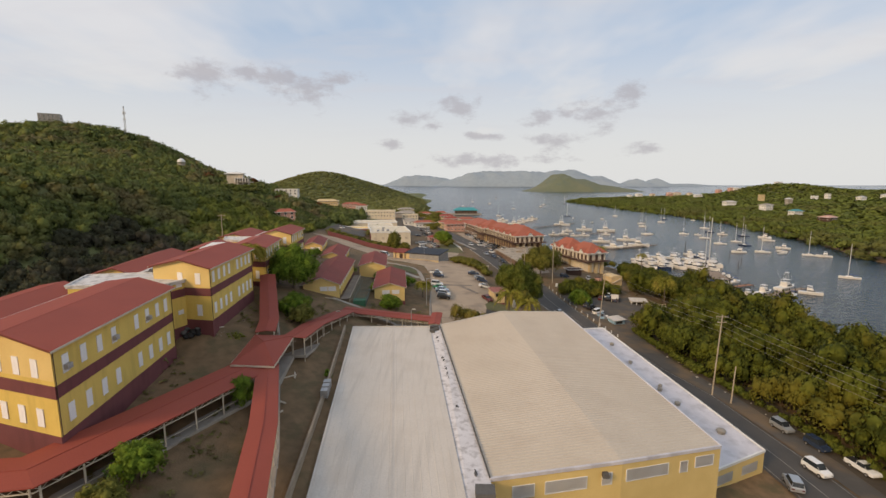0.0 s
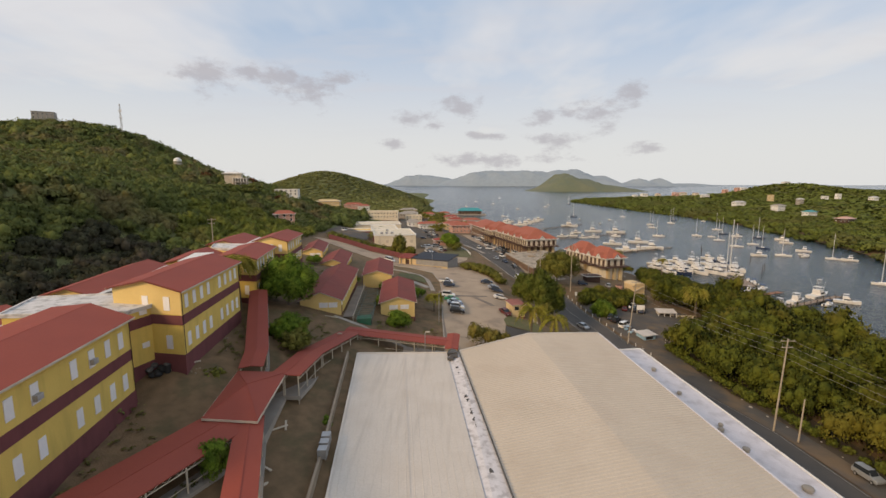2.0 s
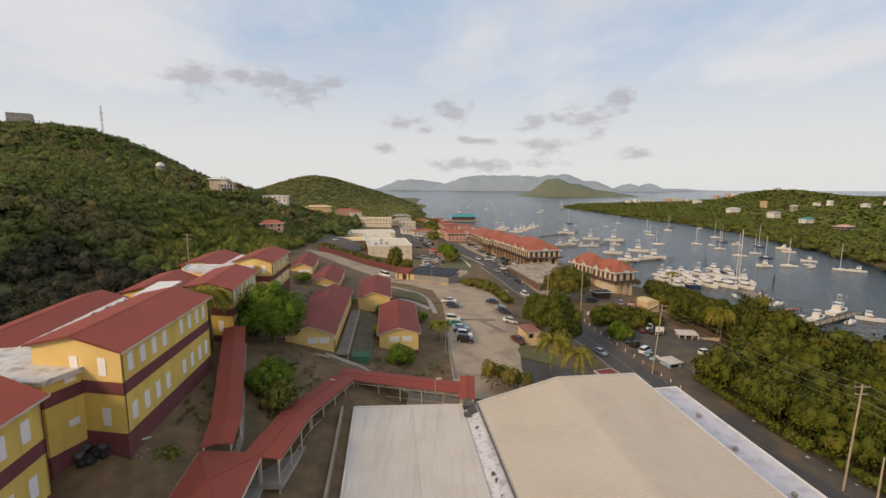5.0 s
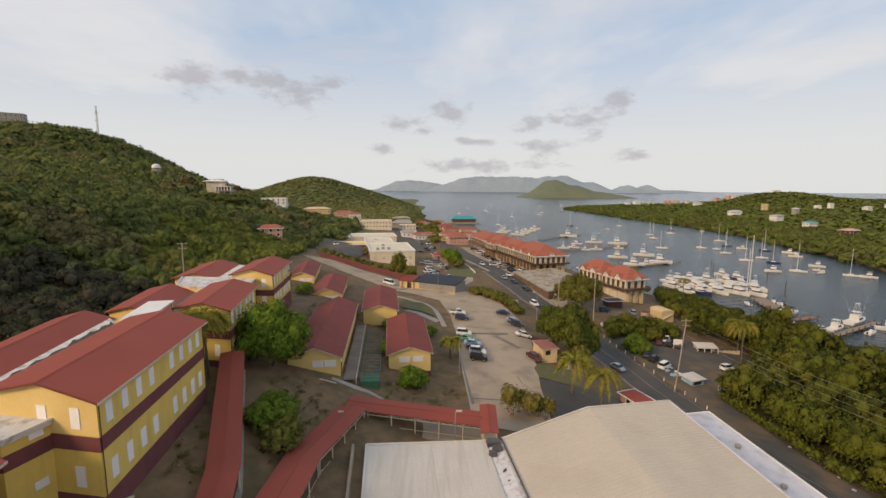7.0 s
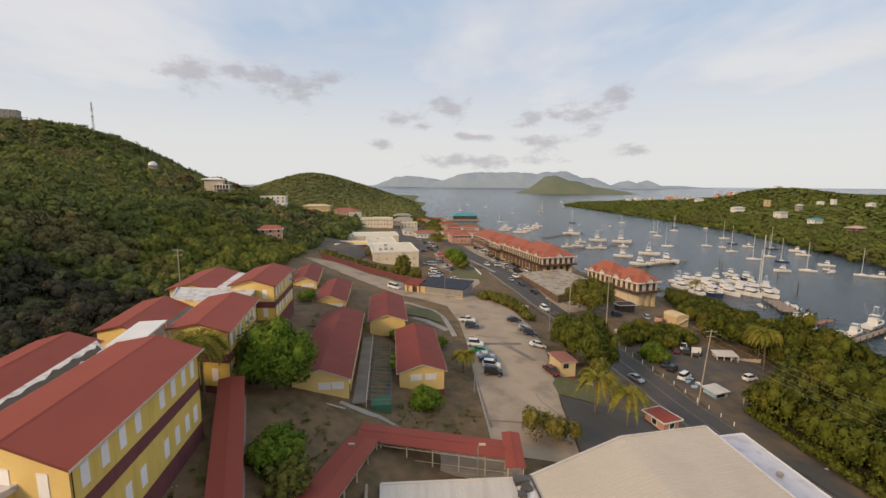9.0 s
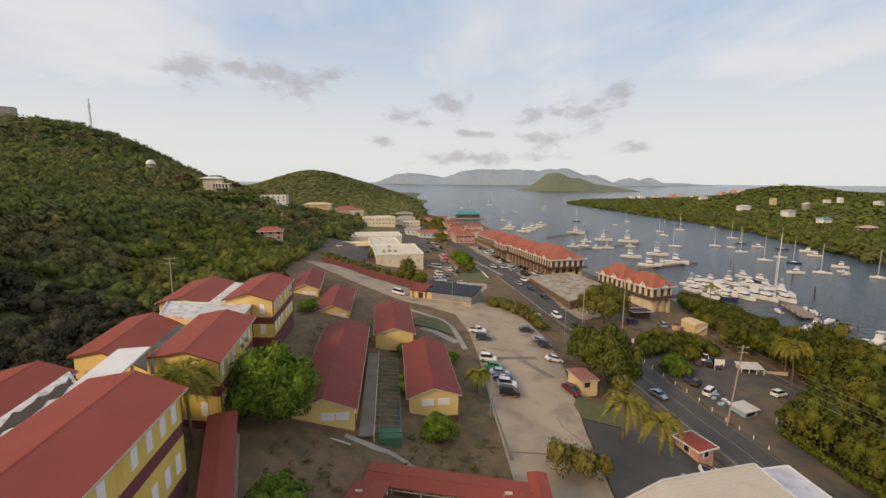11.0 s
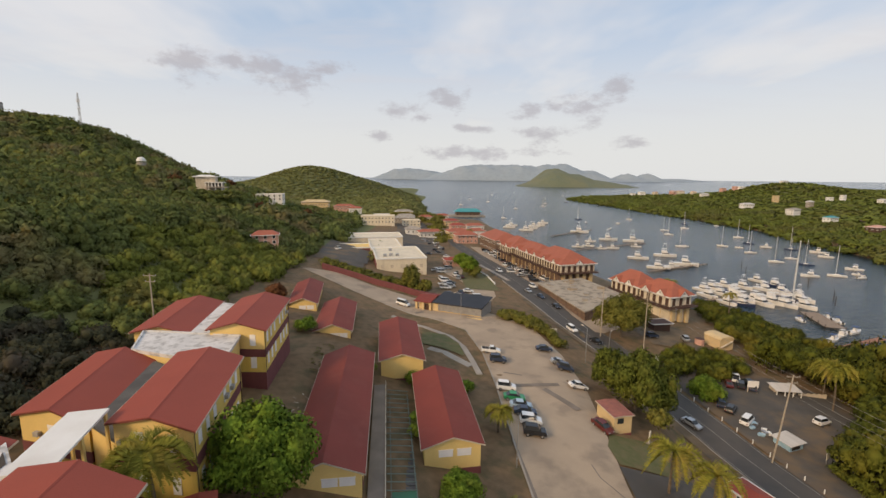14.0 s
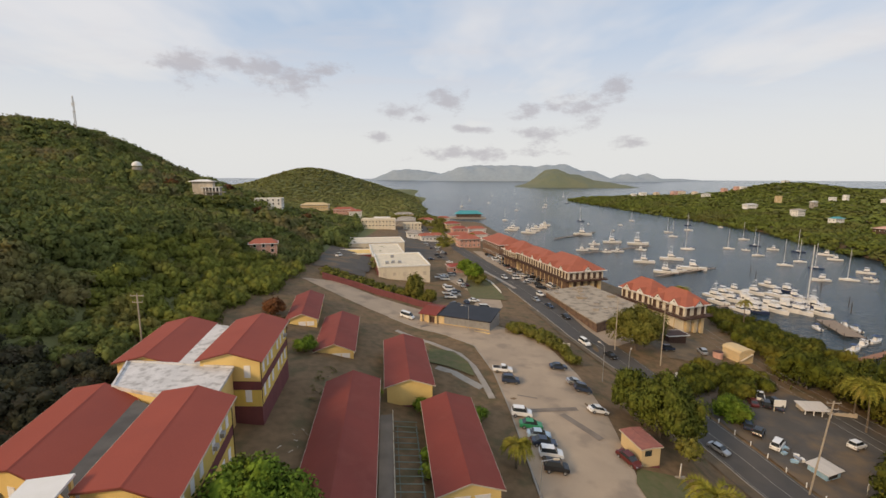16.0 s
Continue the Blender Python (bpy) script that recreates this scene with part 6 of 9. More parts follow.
hip_house("hillside_house", ground_pose(-93.9, 244.7, 20, 1.2), 10, 7, 4.2, 1.8, "pink", "mall_roof", "pink hillside villa under a red roof among trees", 0.7, "house", 2)
hip_house("hillside_house", ground_pose(-149, 395, 8, 3.4), 19, 9, 5.0, 0.3, "white", None, "long white flat-roofed villa on the ridge", 0.5, "house", 2)
def ridge_villa(x, y, z, a):
    """A white villa in two tiers: a low house under a wide flat roof, and a colonnade below it."""
    t = thing("ridge_villa", pose(x, y, z, 0, 0, a) @ Matrix.Diagonal((0.85, 0.85, 0.85, 1)), "white two-tier villa with a colonnade on the wooded ridge", "house")
    for name, x0, x1, y0, y1, z0, z1, mat in (("upper_wall", -2, 12, 4, 11, -3, 6.8, "trim"), ("lower_wall", 6, 17.5, 1.5, 7, -9, 2.4, "concrete"), ("terrace", 7, 22, -3, 1.4, -1.5, -0.8, "concrete")):
        bm = bmesh.new()
        box(bm, x0, x1, y0, y1, z0, z1)
        part(name, bm, M[mat], t)
    for x0, x1, y0, y1, z1, h in ((-4, 13.5, 2.5, 12, 6.8, 1.3), (5.2, 18.5, -1.8, 7, 2.6, 0.0)):
        bm = bmesh.new()
        cx, cy = (x0 + x1) / 2, (y0 + y1) / 2
        slab(bm, [(x0, y0, z1), (x1, y0, z1), (x1, y1, z1 + 0.01), (x0, y1, z1 + 0.01)], 0.4)
        if h:
            slab(bm, [(x0, y0, z1 + 0.05), (x1, y0, z1 + 0.05), (cx + 3, cy, z1 + h), (cx - 3, cy, z1 + h)], 0.1)
            slab(bm, [(x1, y1, z1 + 0.05), (x0, y1, z1 + 0.05), (cx - 3, cy, z1 + h), (cx + 3, cy, z1 + h)], 0.1)
        part("roof", bm, M["white"], t)
    for k in range(6):
        bm = bmesh.new()
        u = 6.2 + k * 2.3
        box(bm, u - 0.3, u + 0.3, -1.5, -0.9, -9 if k % 2 else -0.8, 2.3)
        part("column", bm, M["white"], t)
    for k in range(4):
        bm = bmesh.new()
        u = 7.8 + k * 2.6
        box(bm, u - 0.8, u + 0.8, 1.40, 1.48, -0.4, 2.0)
        part("window", bm, M["glass"], t)
    return t


ridge_villa(-177.0, 346, 52.2, 12)
stand("ridge_scrub", [(-175.5 + 0.978 * u, 341.0 + 0.208 * u, 47.6 + 0.5 * math.sin(u), 3.4, 1.0) for u in range(-8, 27, 3)] + [(-175.5 + 0.978 * u, 336.0 + 0.208 * u, 45.4, 3.6, 1.0) for u in range(-9, 27, 3)]
      + [(-230 + u, 368.5, land1(-230, 374) + 4.4, 3.4, 1.0) for u in (-6, -3, 0, 3, 6)], MID_CROWNS, M["forest"], "green scrub growing against the ridge houses", "shrubs")
hip_house("hilltop_house", ground_pose(-404, 447, 30, 3.5), 17, 11, 10.5, 0.4, "concrete", None, "grey concrete house on the hilltop", 0.5, "house", 3)
hip_house("hilltop_house", ground_pose(-424, 440, 30, 4), 20, 10, 6, 0.4, "concrete", None, "low grey concrete house below the hilltop", 0.5, "house", 1)
dm = thing("white_dome", ground_pose(-230, 374, 0, 9.2), "white dome on the wooded hillside", "dome")
bm = bmesh.new()
bmesh.ops.create_uvsphere(bm, u_segments=20, v_segments=10, radius=3.1)
bmesh.ops.delete(bm, geom=[v for v in bm.verts if v.co.z < -0.8], context="VERTS")
part("shell", bm, M["white"], dm, smooth=True)
bm = bmesh.new()
rod(bm, (0, 0, -11), (0, 0, -0.6), 2.8, 2.9, 20)
part("drum", bm, M["concrete"], dm)
hip_house("pink_house", pose(-185, 640, 19, 0, 0, 8), 34, 18, 6.5, 2.6, "kiosk_tan", "kiosk_tan", "broad tan house with a hipped tan roof", 1.0, "house", 1)
hip_house("pink_house", pose(-138, 596, 14, 0, 0, 8), 24, 13, 9, 2.6, "pink", "mall_roof", "pink house under a red hipped roof", 0.8, "house", 2)
hip_house("pink_house", ground_pose(-120, 572, 8, 6), 14, 9, 5.5, 2.2, "white", "mall_roof", "white house with a red hipped roof", 0.8, "house", 1)
hip_house("shop_house", ground_pose(-84, 505, 5, 2), 33, 16, 7.4, 0.4, "store_cream", None, "long cream shop with a flat roof", 0.5, "shop", 2)
hip_house("shop_house", ground_pose(-70, 540, 5, 1), 40, 12, 4.5, 1.2, "concrete", "concrete", "long grey shed roof by the harbour", 0.8, "shop", 1)
hip_house("market_pavilion", ground_pose(0, 420, 12, 0.5), 17, 14, 6.5, 3.0, "pink", "mall_roof", "two-storey market hall with red hipped roofs", 1.2, "shop", 2)
hip_house("market_pavilion", ground_pose(-30, 446, 15, 0.5), 20, 10, 5.0, 2.0, "white", "mall_roof", "white market hall with a red roof", 1.2, "shop", 1)
hip_house("small_shop", ground_pose(-13, 300, 15, 0.2), 9, 8, 3.2, 1.3, "pink", "red_roof", "small shop under a dull red hipped roof", 0.7, "shop", 1)
for x, y, w, d, h, wall, roof in ((-6, 452, 18, 14, 6.0, "kiosk_tan", "mall_roof"), (12, 470, 16, 13, 5.0, "white", "mall_roof"), (-4, 500, 15, 12, 6.5, "pink", "red_roof"), (14, 520, 18, 12, 5.0, "white", "mall_roof"),
                                  (-10, 560, 16, 12, 5.5, "kiosk_tan", "red_roof"), (-46, 455, 12, 10, 4.5, "white", "concrete"), (-52, 520, 18, 12, 6.0, "store_cream", None), (-62, 575, 20, 12, 5.0, "white", "concrete"),
                                  (-40, 600, 16, 10, 4.5, "store_cream", "mall_roof"), (-88, 560, 18, 11, 6.0, "white", None), (-70, 640, 22, 12, 5.0, "kiosk_tan", "concrete"), (-20, 640, 16, 10, 4.5, "white", "mall_roof")):
    hip_house("harbour_house", ground_pose(x, y, veg.uniform(4, 16), 0.8), w, d, h, 2.4, wall, roof, f"{'red-roofed' if roof in ('mall_roof', 'red_roof') else 'pale flat-topped'} harbour building in the town", 0.8, "shop", 2 if h > 5.2 else 1,
              True, group="harbour buildings", sides=("f", "r"))
fr = thing("ferry_terminal", pose(20, 735, 1.2, 0, 0, 4), "harbour terminal with a teal hipped roof on a pier", "terminal")
bm = bmesh.new()
box(bm, -30, 24, -14, 14, -5, 0.6)
part("pier_deck", bm, M["concrete"], fr)
bm = bmesh.new()
box(bm, -19, 17, -8, 8, 0.6, 6.0)
part("wall", bm, M["shop_front"], fr)
for q in ([(-22, -10, 6), (20, -10, 6), (12, 0, 10.5), (-14, 0, 10.5)], [(20, 10, 6), (-22, 10, 6), (-14, 0, 10.5), (12, 0, 10.5)], [(20, -10, 6), (20, 10, 6), (12, 0, 10.5)],
          [(-22, 10, 6), (-22, -10, 6), (-14, 0, 10.5)]):
    bm = bmesh.new()
    slab(bm, q, 0.2)
    part("roof_slope", bm, M["teal"], fr)
for k in range(7):
    bm = bmesh.new()
    box(bm, -18 + k * 5, -16 + k * 5, -8.1, -8.0, 1.0, 3.6)
    part("opening", bm, M["dark"], fr)


# ---- the harbour shops: long red hipped roofs with gabled bays over arcades ----
def arcade(name, px, py, a, length, depth, z_low, z_up, rise, bays, label, z0, lower="shop_front"):
    """A two-storey shop row; its front (towards the road) is local x = 0, it runs back along +y, and its depth is along +x."""
    t = thing(name, pose(px, py, z0, 0, 0, a), label, "shop row", "harbour shop rows")
    # the default brown puts the ground floor's shade into its wall colour
    bm = bmesh.new()
    box(bm, 0.6, depth - 0.6, 0.6, length - 0.6, -4, z_low)
    part("lower_wall", bm, M[lower], t, "shaded ground floor wall")
    bm = bmesh.new()
    box(bm, 0, depth, 0, length, z_low, z_up)
    part("upper_wall", bm, M["store_cream"], t, "cream-white upper wall")
    bm = bmesh.new()
    box(bm, -2.2, depth + 1.2, -2.2, length + 1.2, z_low - 0.45, z_low)
    part("balcony_deck", bm, M["brown_trim"], t, "dark timber gallery")
    bm = bmesh.new()
    for p, q in (((-2.1, -2.1), (-2.1, length + 1.1)), ((-2.1, -2.1), (depth + 1.1, -2.1))):
        for h in (0.5, 1.0):
            beam(bm, (*p, z_low + h), (*q, z_low + h), 0.07, 0.07)
        n = int(math.dist(p, q) / 0.8)
        for k in range(n + 1):
            c = between(p, q, k / n)
            beam(bm, (*c, z_low), (*c, z_low + 1.0), 0.05, 0.05)
    part("gallery_rail", bm, M["brown_trim"], t)
    over = 1.1
    c = [(-over, -over, z_up), (depth + over, -over, z_up), (depth + over, length + over, z_up), (-over, length + over, z_up)]
    hip = depth / 2 * 0.75
    r0, r1 = (depth / 2, hip, z_up + rise), (depth / 2, length - hip, z_up + rise)
    for q in ([c[0], c[1], r0], [c[1], c[2], r1, r0], [c[2], c[3], r1], [c[3], c[0], r0, r1]):
        bm = bmesh.new()
        slab(bm, q, 0.15)
        part("roof_slope", bm, M["mall_roof"], t)
    bm = bmesh.new()
    for k in range(4):
        beam(bm, c[k], c[(k + 1) % 4], 0.15, 0.35)
    part("fascia", bm, M["white"], t)
    n = int(length / 2.6)
    door_bm = bmesh.new()
    box(door_bm, -0.06, 0.02, -0.75, 0.75, 0.0, 2.9)
    door = mesh_of("gallery_door", door_bm, M["brown_trim"])
    for k in range(n):
        piece("gallery_door", door, t, pose(-0.01, length * (k + 0.5) / n, z_low + 0.1))
    for k in range(int(depth / 2.8)):
        piece("gallery_door", door, t, pose(depth * (k + 0.5) / int(depth / 2.8), -0.01, z_low + 0.1, 0, 0, 90))
    posts = int(length / 4)
    for k in range(posts):
        bm = bmesh.new()
        y = length * (k + 0.5) / posts
        box(bm, -1.9, -1.7, y - 0.1, y + 0.1, -4, z_low - 0.4)
        part("arcade_post", bm, M["kiosk_tan"], t)
    for k in range(int(depth / 3.5)):
        bm = bmesh.new()
        x = depth * (k + 0.5) / int(depth / 3.5)
        box(bm, x - 0.7, x + 0.7, -0.5, 0.6, -4, z_low - 0.4)
        part("arcade_pier", bm, M["kiosk_tan"], t)
    gable = [(y, "x") for y in bays] + [(depth / 2, "y")]
    for p, ax in gable:
        bay = bmesh.new()
        w, h, out = 2.3, 2.2, 2.4
        if ax == "x":
            tri = [(-over - 0.1, p - w, z_up - 0.1), (-over - 0.1, p + w, z_up - 0.1), (-over - 0.1, p, z_up + h)]
            back = (out + 2.2, p, z_up + h)
        else:
            tri = [(p + w, -over - 0.1, z_up - 0.1), (p - w, -over - 0.1, z_up - 0.1), (p, -over - 0.1, z_up + h)]
            back = (p, out + 2.2, z_up + h)
        vs = [bay.verts.new(v) for v in tri] + [bay.verts.new(Vector(v) + Vector((0.3 if ax == "x" else 0, 0 if ax == "x" else 0.3, 0))) for v in tri]
        for f in ((0, 1, 2), (5, 4, 3), (0, 3, 4, 1), (1, 4, 5, 2), (2, 5, 3, 0)):
            bay.faces.new([vs[i] for i in f])
        g = part("gable", bay, M["white"], t, "small white gable")
        for side in (0, 1):
            bm = bmesh.new()
            e = Vector(tri[side])
            inn = Vector((1.2, 0, 0)) if ax == "x" else Vector((0, 1.2, 0))
            apex = Vector(tri[2])
            slab(bm, [e - inn * 0.2 + Vector((0, 0, 0.2)), e + inn * 0.9 + Vector((0, 0, 0.2)), Vector(back) + Vector((0, 0, 0.2)), apex - inn * 0.2 + Vector((0, 0, 0.2))], 0.12)
            part("gable_roof", bm, M["mall_roof"], g)
        bm = bmesh.new()
        q = Vector((-over - 0.16, p, z_up + 0.9)) if ax == "x" else Vector((p, -over - 0.16, z_up + 0.9))
        s = Vector((0, 0.35, 0)) if ax == "x" else Vector((0.35, 0, 0))
        d = Vector((-0.05, 0, 0)) if ax == "x" else Vector((0, -0.05, 0))
        vv = [bm.verts.new(v) for v in (q - s, q + s, q + Vector((0, 0, 0.7)), q - s + d, q + s + d, q + Vector((0, 0, 0.7)) + d)]
        for f in ((0, 1, 2), (5, 4, 3), (0, 3, 4, 1), (1, 4, 5, 2), (2, 5, 3, 0)):
            bm.faces.new([vv[i] for i in f])
        part("gable_vent", bm, M["brown_trim"], g)
    return t


arcade("harbour_shops", 66.1, 217.9, 21, 15.0, 10.6, 4.2, 8.0, 4.6, (3.8, 11.0), "two-storey cream shop row with red hipped roof", 8.0, "store_cream")
arcade("harbour_shops", 60.2, 232.9, 21, 14.6, 11.4, 4.2, 8.0, 5.0, (3.6, 10.6), "cream harbour shop row with gallery and red roof", 8.2, "store_cream")
for k, (s0, ln, dp, off, rise, bays) in enumerate(((0.0, 29.0, 18.0, 0.0, 5.6, (4.5, 14.5, 24.5)), (29.6, 27.0, 15.5, 1.4, 4.6, (7.0, 19.0)), (57.2, 19.0, 18.0, 0.4, 5.6, (5.0, 14.0)))):
    arcade("harbour_shops", 36.0 - 0.259 * s0 + off, 259.9 + 0.966 * s0, 15, ln, dp, 4.2, 8.0, rise, bays,
           ("long cream shop row under a red hipped roof", "lower shop row between two taller ones, red roof", "far cream shop row with gallery and red hipped roof")[k], 11.5 - 0.5 * k)
hip_house("harbour_hall", pose(24, 384, 6.5, 0, 0, 14), 20, 34, 9.0, 5.0, "shop_front", "mall_roof", "tall shop hall with a dark red hipped roof", 1.2, "shop", 2)
# the weathered flat roof between the shops and the road
fl = thing("flat_roofed_store", pose(37, 222, 11.0), "low store with a stained pale flat roof", "store")
ft = [(23.7 - 37, 249.3 - 222), (30.9 - 37, 206.7 - 222), (54.2 - 37, 225.2 - 222), (45.4 - 37, 259.9 - 222)]
bm = bmesh.new()
prism(bm, ft, -4, 2.2)
part("wall", bm, M["shop_front"], fl)
bm = bmesh.new()
prism(bm, [(x * 1.05, y * 1.0) for x, y in ft], 2.2, 2.6)
part("roof_slab", bm, surf("stained_pale_roof", (0.40, 0.34, 0.265), (0.33, 0.28, 0.215), 3.0, 0.9, 0.2, 4, stain=(0.15, 0.125, 0.10), stain_size=3, stain_amount=0.7), fl, "stained pale flat roof")
for k in range(16):
    f, g = veg.uniform(0.1, 0.9), veg.uniform(0.1, 0.9)
    p = between(between(ft[0], ft[1], f), between(ft[3], ft[2], f), g)
    bm = bmesh.new()
    box(bm, p[0] - veg.uniform(0.5, 1.6), p[0] + veg.uniform(0.5, 1.6), p[1] - 0.8, p[1] + 0.8, 2.6, 2.6 + veg.uniform(0.3, 0.9))
    part("roof_unit", bm, M["concrete"] if k % 3 else M["ledge_tan"], fl)
# tan shed, red awning block and clutter by the shops
ts = thing("tan_shed", pose(70.6, 194.5, 7.2, 0, 0, 14) @ Matrix.Diagonal((0.68, 0.68, 0.68, 1)), "tan storage shed with a rounded roof", "shed")
bm = bmesh.new()
box(bm, -3.8, 3.8, -4, 5, -2, 3.4)
part("wall", bm, M["kiosk_tan"], ts)
bm = bmesh.new()
extrude_y(bm, [(-4.1, 3.4), (4.1, 3.4), (3.4, 4.2), (1.6, 4.7), (-1.6, 4.7), (-3.4, 4.2)], -4.3, 5.3)
part("roof", bm, M["kiosk_tan"], ts)
bm = bmesh.new()
beam(bm, (-3.4, -4.6, 0), (2.6, -4.6, 2.6), 0.9, 0.15)
part("stair", bm, M["trim"], ts)
tk = thing("water_tank", pose(63.8, 193.8, 7.2) @ Matrix.Diagonal((0.62, 0.62, 0.62, 1)), "round reddish-brown water tank", "tank")
bm = bmesh.new()
rod(bm, (0, 0, -1), (0, 0, 3.0), 2.2, 2.2, 20)
part("shell", bm, M["pink"], tk)
bm = bmesh.new()
rod(bm, (0, 0, 3.0), (0, 0, 3.5), 2.25, 0.4, 20)
part("lid", bm, M["brown_trim"], tk)
hip_house("porch_bar", pose(56.0, 205.2, 8.2, 0, 0, 8), 6, 4, 2.6, 0.5, "brown_trim", "brown_trim", "low bar with a brown porch roof", 0.8, "bar", 1, False)
# ---- the yard by the road: kiosk, white stall, signs ----
ki = thing("kiosk", pose(54.0, 143.6, 3.7, 0, 0, 20) @ Matrix.Diagonal((0.85, 0.85, 0.85, 1)), "pale blue painted kiosk with a white sheet roof", "kiosk")
bm = bmesh.new()
box(bm, -2.4, 2.4, -2.0, 2.0, -0.6, 2.4)
part("wall", bm, M["blue_wall"], ki)
bm = bmesh.new()
slab(bm, [(-2.9, -2.5, 2.5), (2.9, -2.5, 2.5), (2.9, 2.5, 2.9), (-2.9, 2.5, 2.9)], 0.12)
part("roof_sheet", bm, M["gym_white"], ki)
bm = bmesh.new()
box(bm, -1.8, 1.2, -2.06, -1.98, 1.0, 1.9)
part("hatch", bm, M["dark"], ki)
st = thing("roadside_stall", pose(70.0, 165.2, 3.7, 0, 0, -6) @ Matrix.Diagonal((0.72, 0.72, 0.72, 1)), "open-fronted white stall with a sheet roof", "stall")
bm = bmesh.new()
box(bm, -3.6, 3.8, 0.5, 3.6, -0.6, 3.5)
part("wall", bm, M["trim"], st)
bm = bmesh.new()
slab(bm, [(-4.3, -1.9, 3.5), (4.4, -1.9, 3.5), (4.4, 3.8, 4.2), (-4.3, 3.8, 4.2)], 0.14)
part("roof_sheet", bm, M["gym_white"], st)
bm = bmesh.new()
box(bm, -2.8, 2.6, 0.42, 0.5, 0.2, 2.3)
part("opening", bm, M["dark"], st)
for x in (-4.0, -1.3, 1.4, 4.1):
    bm = bmesh.new()
    box(bm, x - 0.12, x + 0.12, -1.8, -1.56, -0.6, 3.4)
    part("post", bm, M["white"], st)
for k in range(10):
    bm = bmesh.new()
    box(bm, 4.6 + k * 0.95, 5.5 + k * 0.95, 0.6, 0.72, -0.5, 1.9 + 0.2 * (k % 2))
    part("fence_board", bm, M["trim"], st)
nb = thing("notice_board", ground_pose(60.8, 164.5, -8), "white notice board on two posts", "notice board")
bm = bmesh.new()
box(bm, -1.3, 1.3, -0.06, 0.06, 1.6, 3.3)
part("panel", bm, M["white"], nb)
for x in (-1.1, 1.1):
    bm = bmesh.new()
    box(bm, x - 0.08, x + 0.08, -0.05, 0.15, -0.5, 3.2)
    part("post", bm, M["trim"], nb)
for x, y, a in ((57.6, 138.2, 30), (41.5, 176.0, 20)):
    rs = thing("road_sign", ground_pose(x, y, a), "white roadside sign panel on a post", "sign")
    bm = bmesh.new()
    box(bm, -0.5, 0.5, -0.04, 0.04, 1.2, 2.6)
    part("panel", bm, M["white"], rs)
    bm = bmesh.new()
    rod(bm, (0, 0.06, -0.4), (0, 0.06, 2.5), 0.05, None, 6)
    part("post", bm, M["steel"], rs)
es = thing("entrance_sign", ground_pose(13.4, 181.0, -20), "red and tan entrance sign by the lot", "sign")
bm = bmesh.new()
box(bm, -1.1, 1.1, -0.3, 0.3, -0.5, 1.3)
part("plinth", bm, M["pink"], es)
bm = bmesh.new()
box(bm, -1.0, 1.0, -0.2, 0.2, 1.3, 2.6)
part("panel", bm, M["trim"], es)
# short white bollards along the road and boulders on the far verge
bol_bm = bmesh.new()
rod(bol_bm, (0, 0, -0.3), (0, 0, 1.0), 0.11, 0.10, 8)
bol_me = mesh_of("bollard", bol_bm, M["white"])
line = offset(ROAD[5:11], [h + 0.5 for h in HALF[5:11]])
for k in range(len(line) - 1):
    n = max(2, int(math.dist(line[k], line[k + 1]) / 3.0))
    for j in range(n):
        x, y = between(line[k], line[k + 1], j / n)
        ob = new("bollard", bol_me)
        ob.matrix_basis = ground_pose(x, y)
        tagged(ob, "short white roadside bollard", "bollard", "roadside bollards")
for k in range(10):
    x, y = between((65.0, 78), (56.2, 120), k / 10 + veg.uniform(-0.03, 0.03))
    x += veg.uniform(-0.2, 1.6)
    bm = bmesh.new()
    bmesh.ops.create_icosphere(bm, subdivisions=2, radius=veg.uniform(0.16, 0.38))
    for v in bm.verts:
        v.co *= 1 + 0.25 * noise.noise(v.co * 1.7 + Vector((k, 0, 0)))
        v.co.z *= 0.7
    ob = part("boulder", bm, M["concrete"])
    ob.matrix_basis = ground_pose(x + veg.uniform(-0.9, 0.9), y, veg.uniform(0, 90), 0.15)
    tagged(ob, "pale rounded boulder on the verge", "boulder", "verge boulders")


# ---- poles and wires ----
def utility_pole(x, y, z, top, label, arms=True, lean=(0, 0)):
    t = thing("utility_pole", pose(x, y, z), label, "utility pole", "utility poles")
    h = top - z
    bm = bmesh.new()
    rod(bm, (0, 0, -1), (lean[0], lean[1], h), 0.17, 0.12, 8)
    part("shaft", bm, M["pole_wood"], t)
    if arms:
        for dz, w in ((0.4, 1.3), (1.6, 1.0)):
            bm = bmesh.new()
            beam(bm, (lean[0] - w, lean[1], h - dz), (lean[0] + w, lean[1], h - dz), 0.12, 0.12)
            part("crossarm", bm, M["pole_wood"], t)
            for s in (-0.9, 0, 0.9):
                bm = bmesh.new()
                rod(bm, (lean[0] + s * w, lean[1], h - dz + 0.06), (lean[0] + s * w, lean[1], h - dz + 0.3), 0.05, 0.03, 6)
                part("insulator", bm, M["steel"], t)
    return t


def light_pole(x, y, z, h, label, arm=1.6, a=0):
    t = thing("street_lamp", pose(x, y, z, 0, 0, a), label, "street lamp", "street lamps")
    bm = bmesh.new()
    rod(bm, (0, 0, -0.5), (0, 0, h), 0.10, 0.06, 8)
    part("shaft", bm, M["steel"], t)
    bm = bmesh.new()
    rod(bm, (0, 0, h - 0.1), (arm, 0, h + 0.25), 0.05, 0.04, 6)
    part("arm", bm, M["steel"], t)
    bm = bmesh.new()
    box(bm, arm - 0.1, arm + 0.7, -0.14, 0.14, h + 0.15, h + 0.32)
    part("lamp_head", bm, M["trim"], t)
    return t


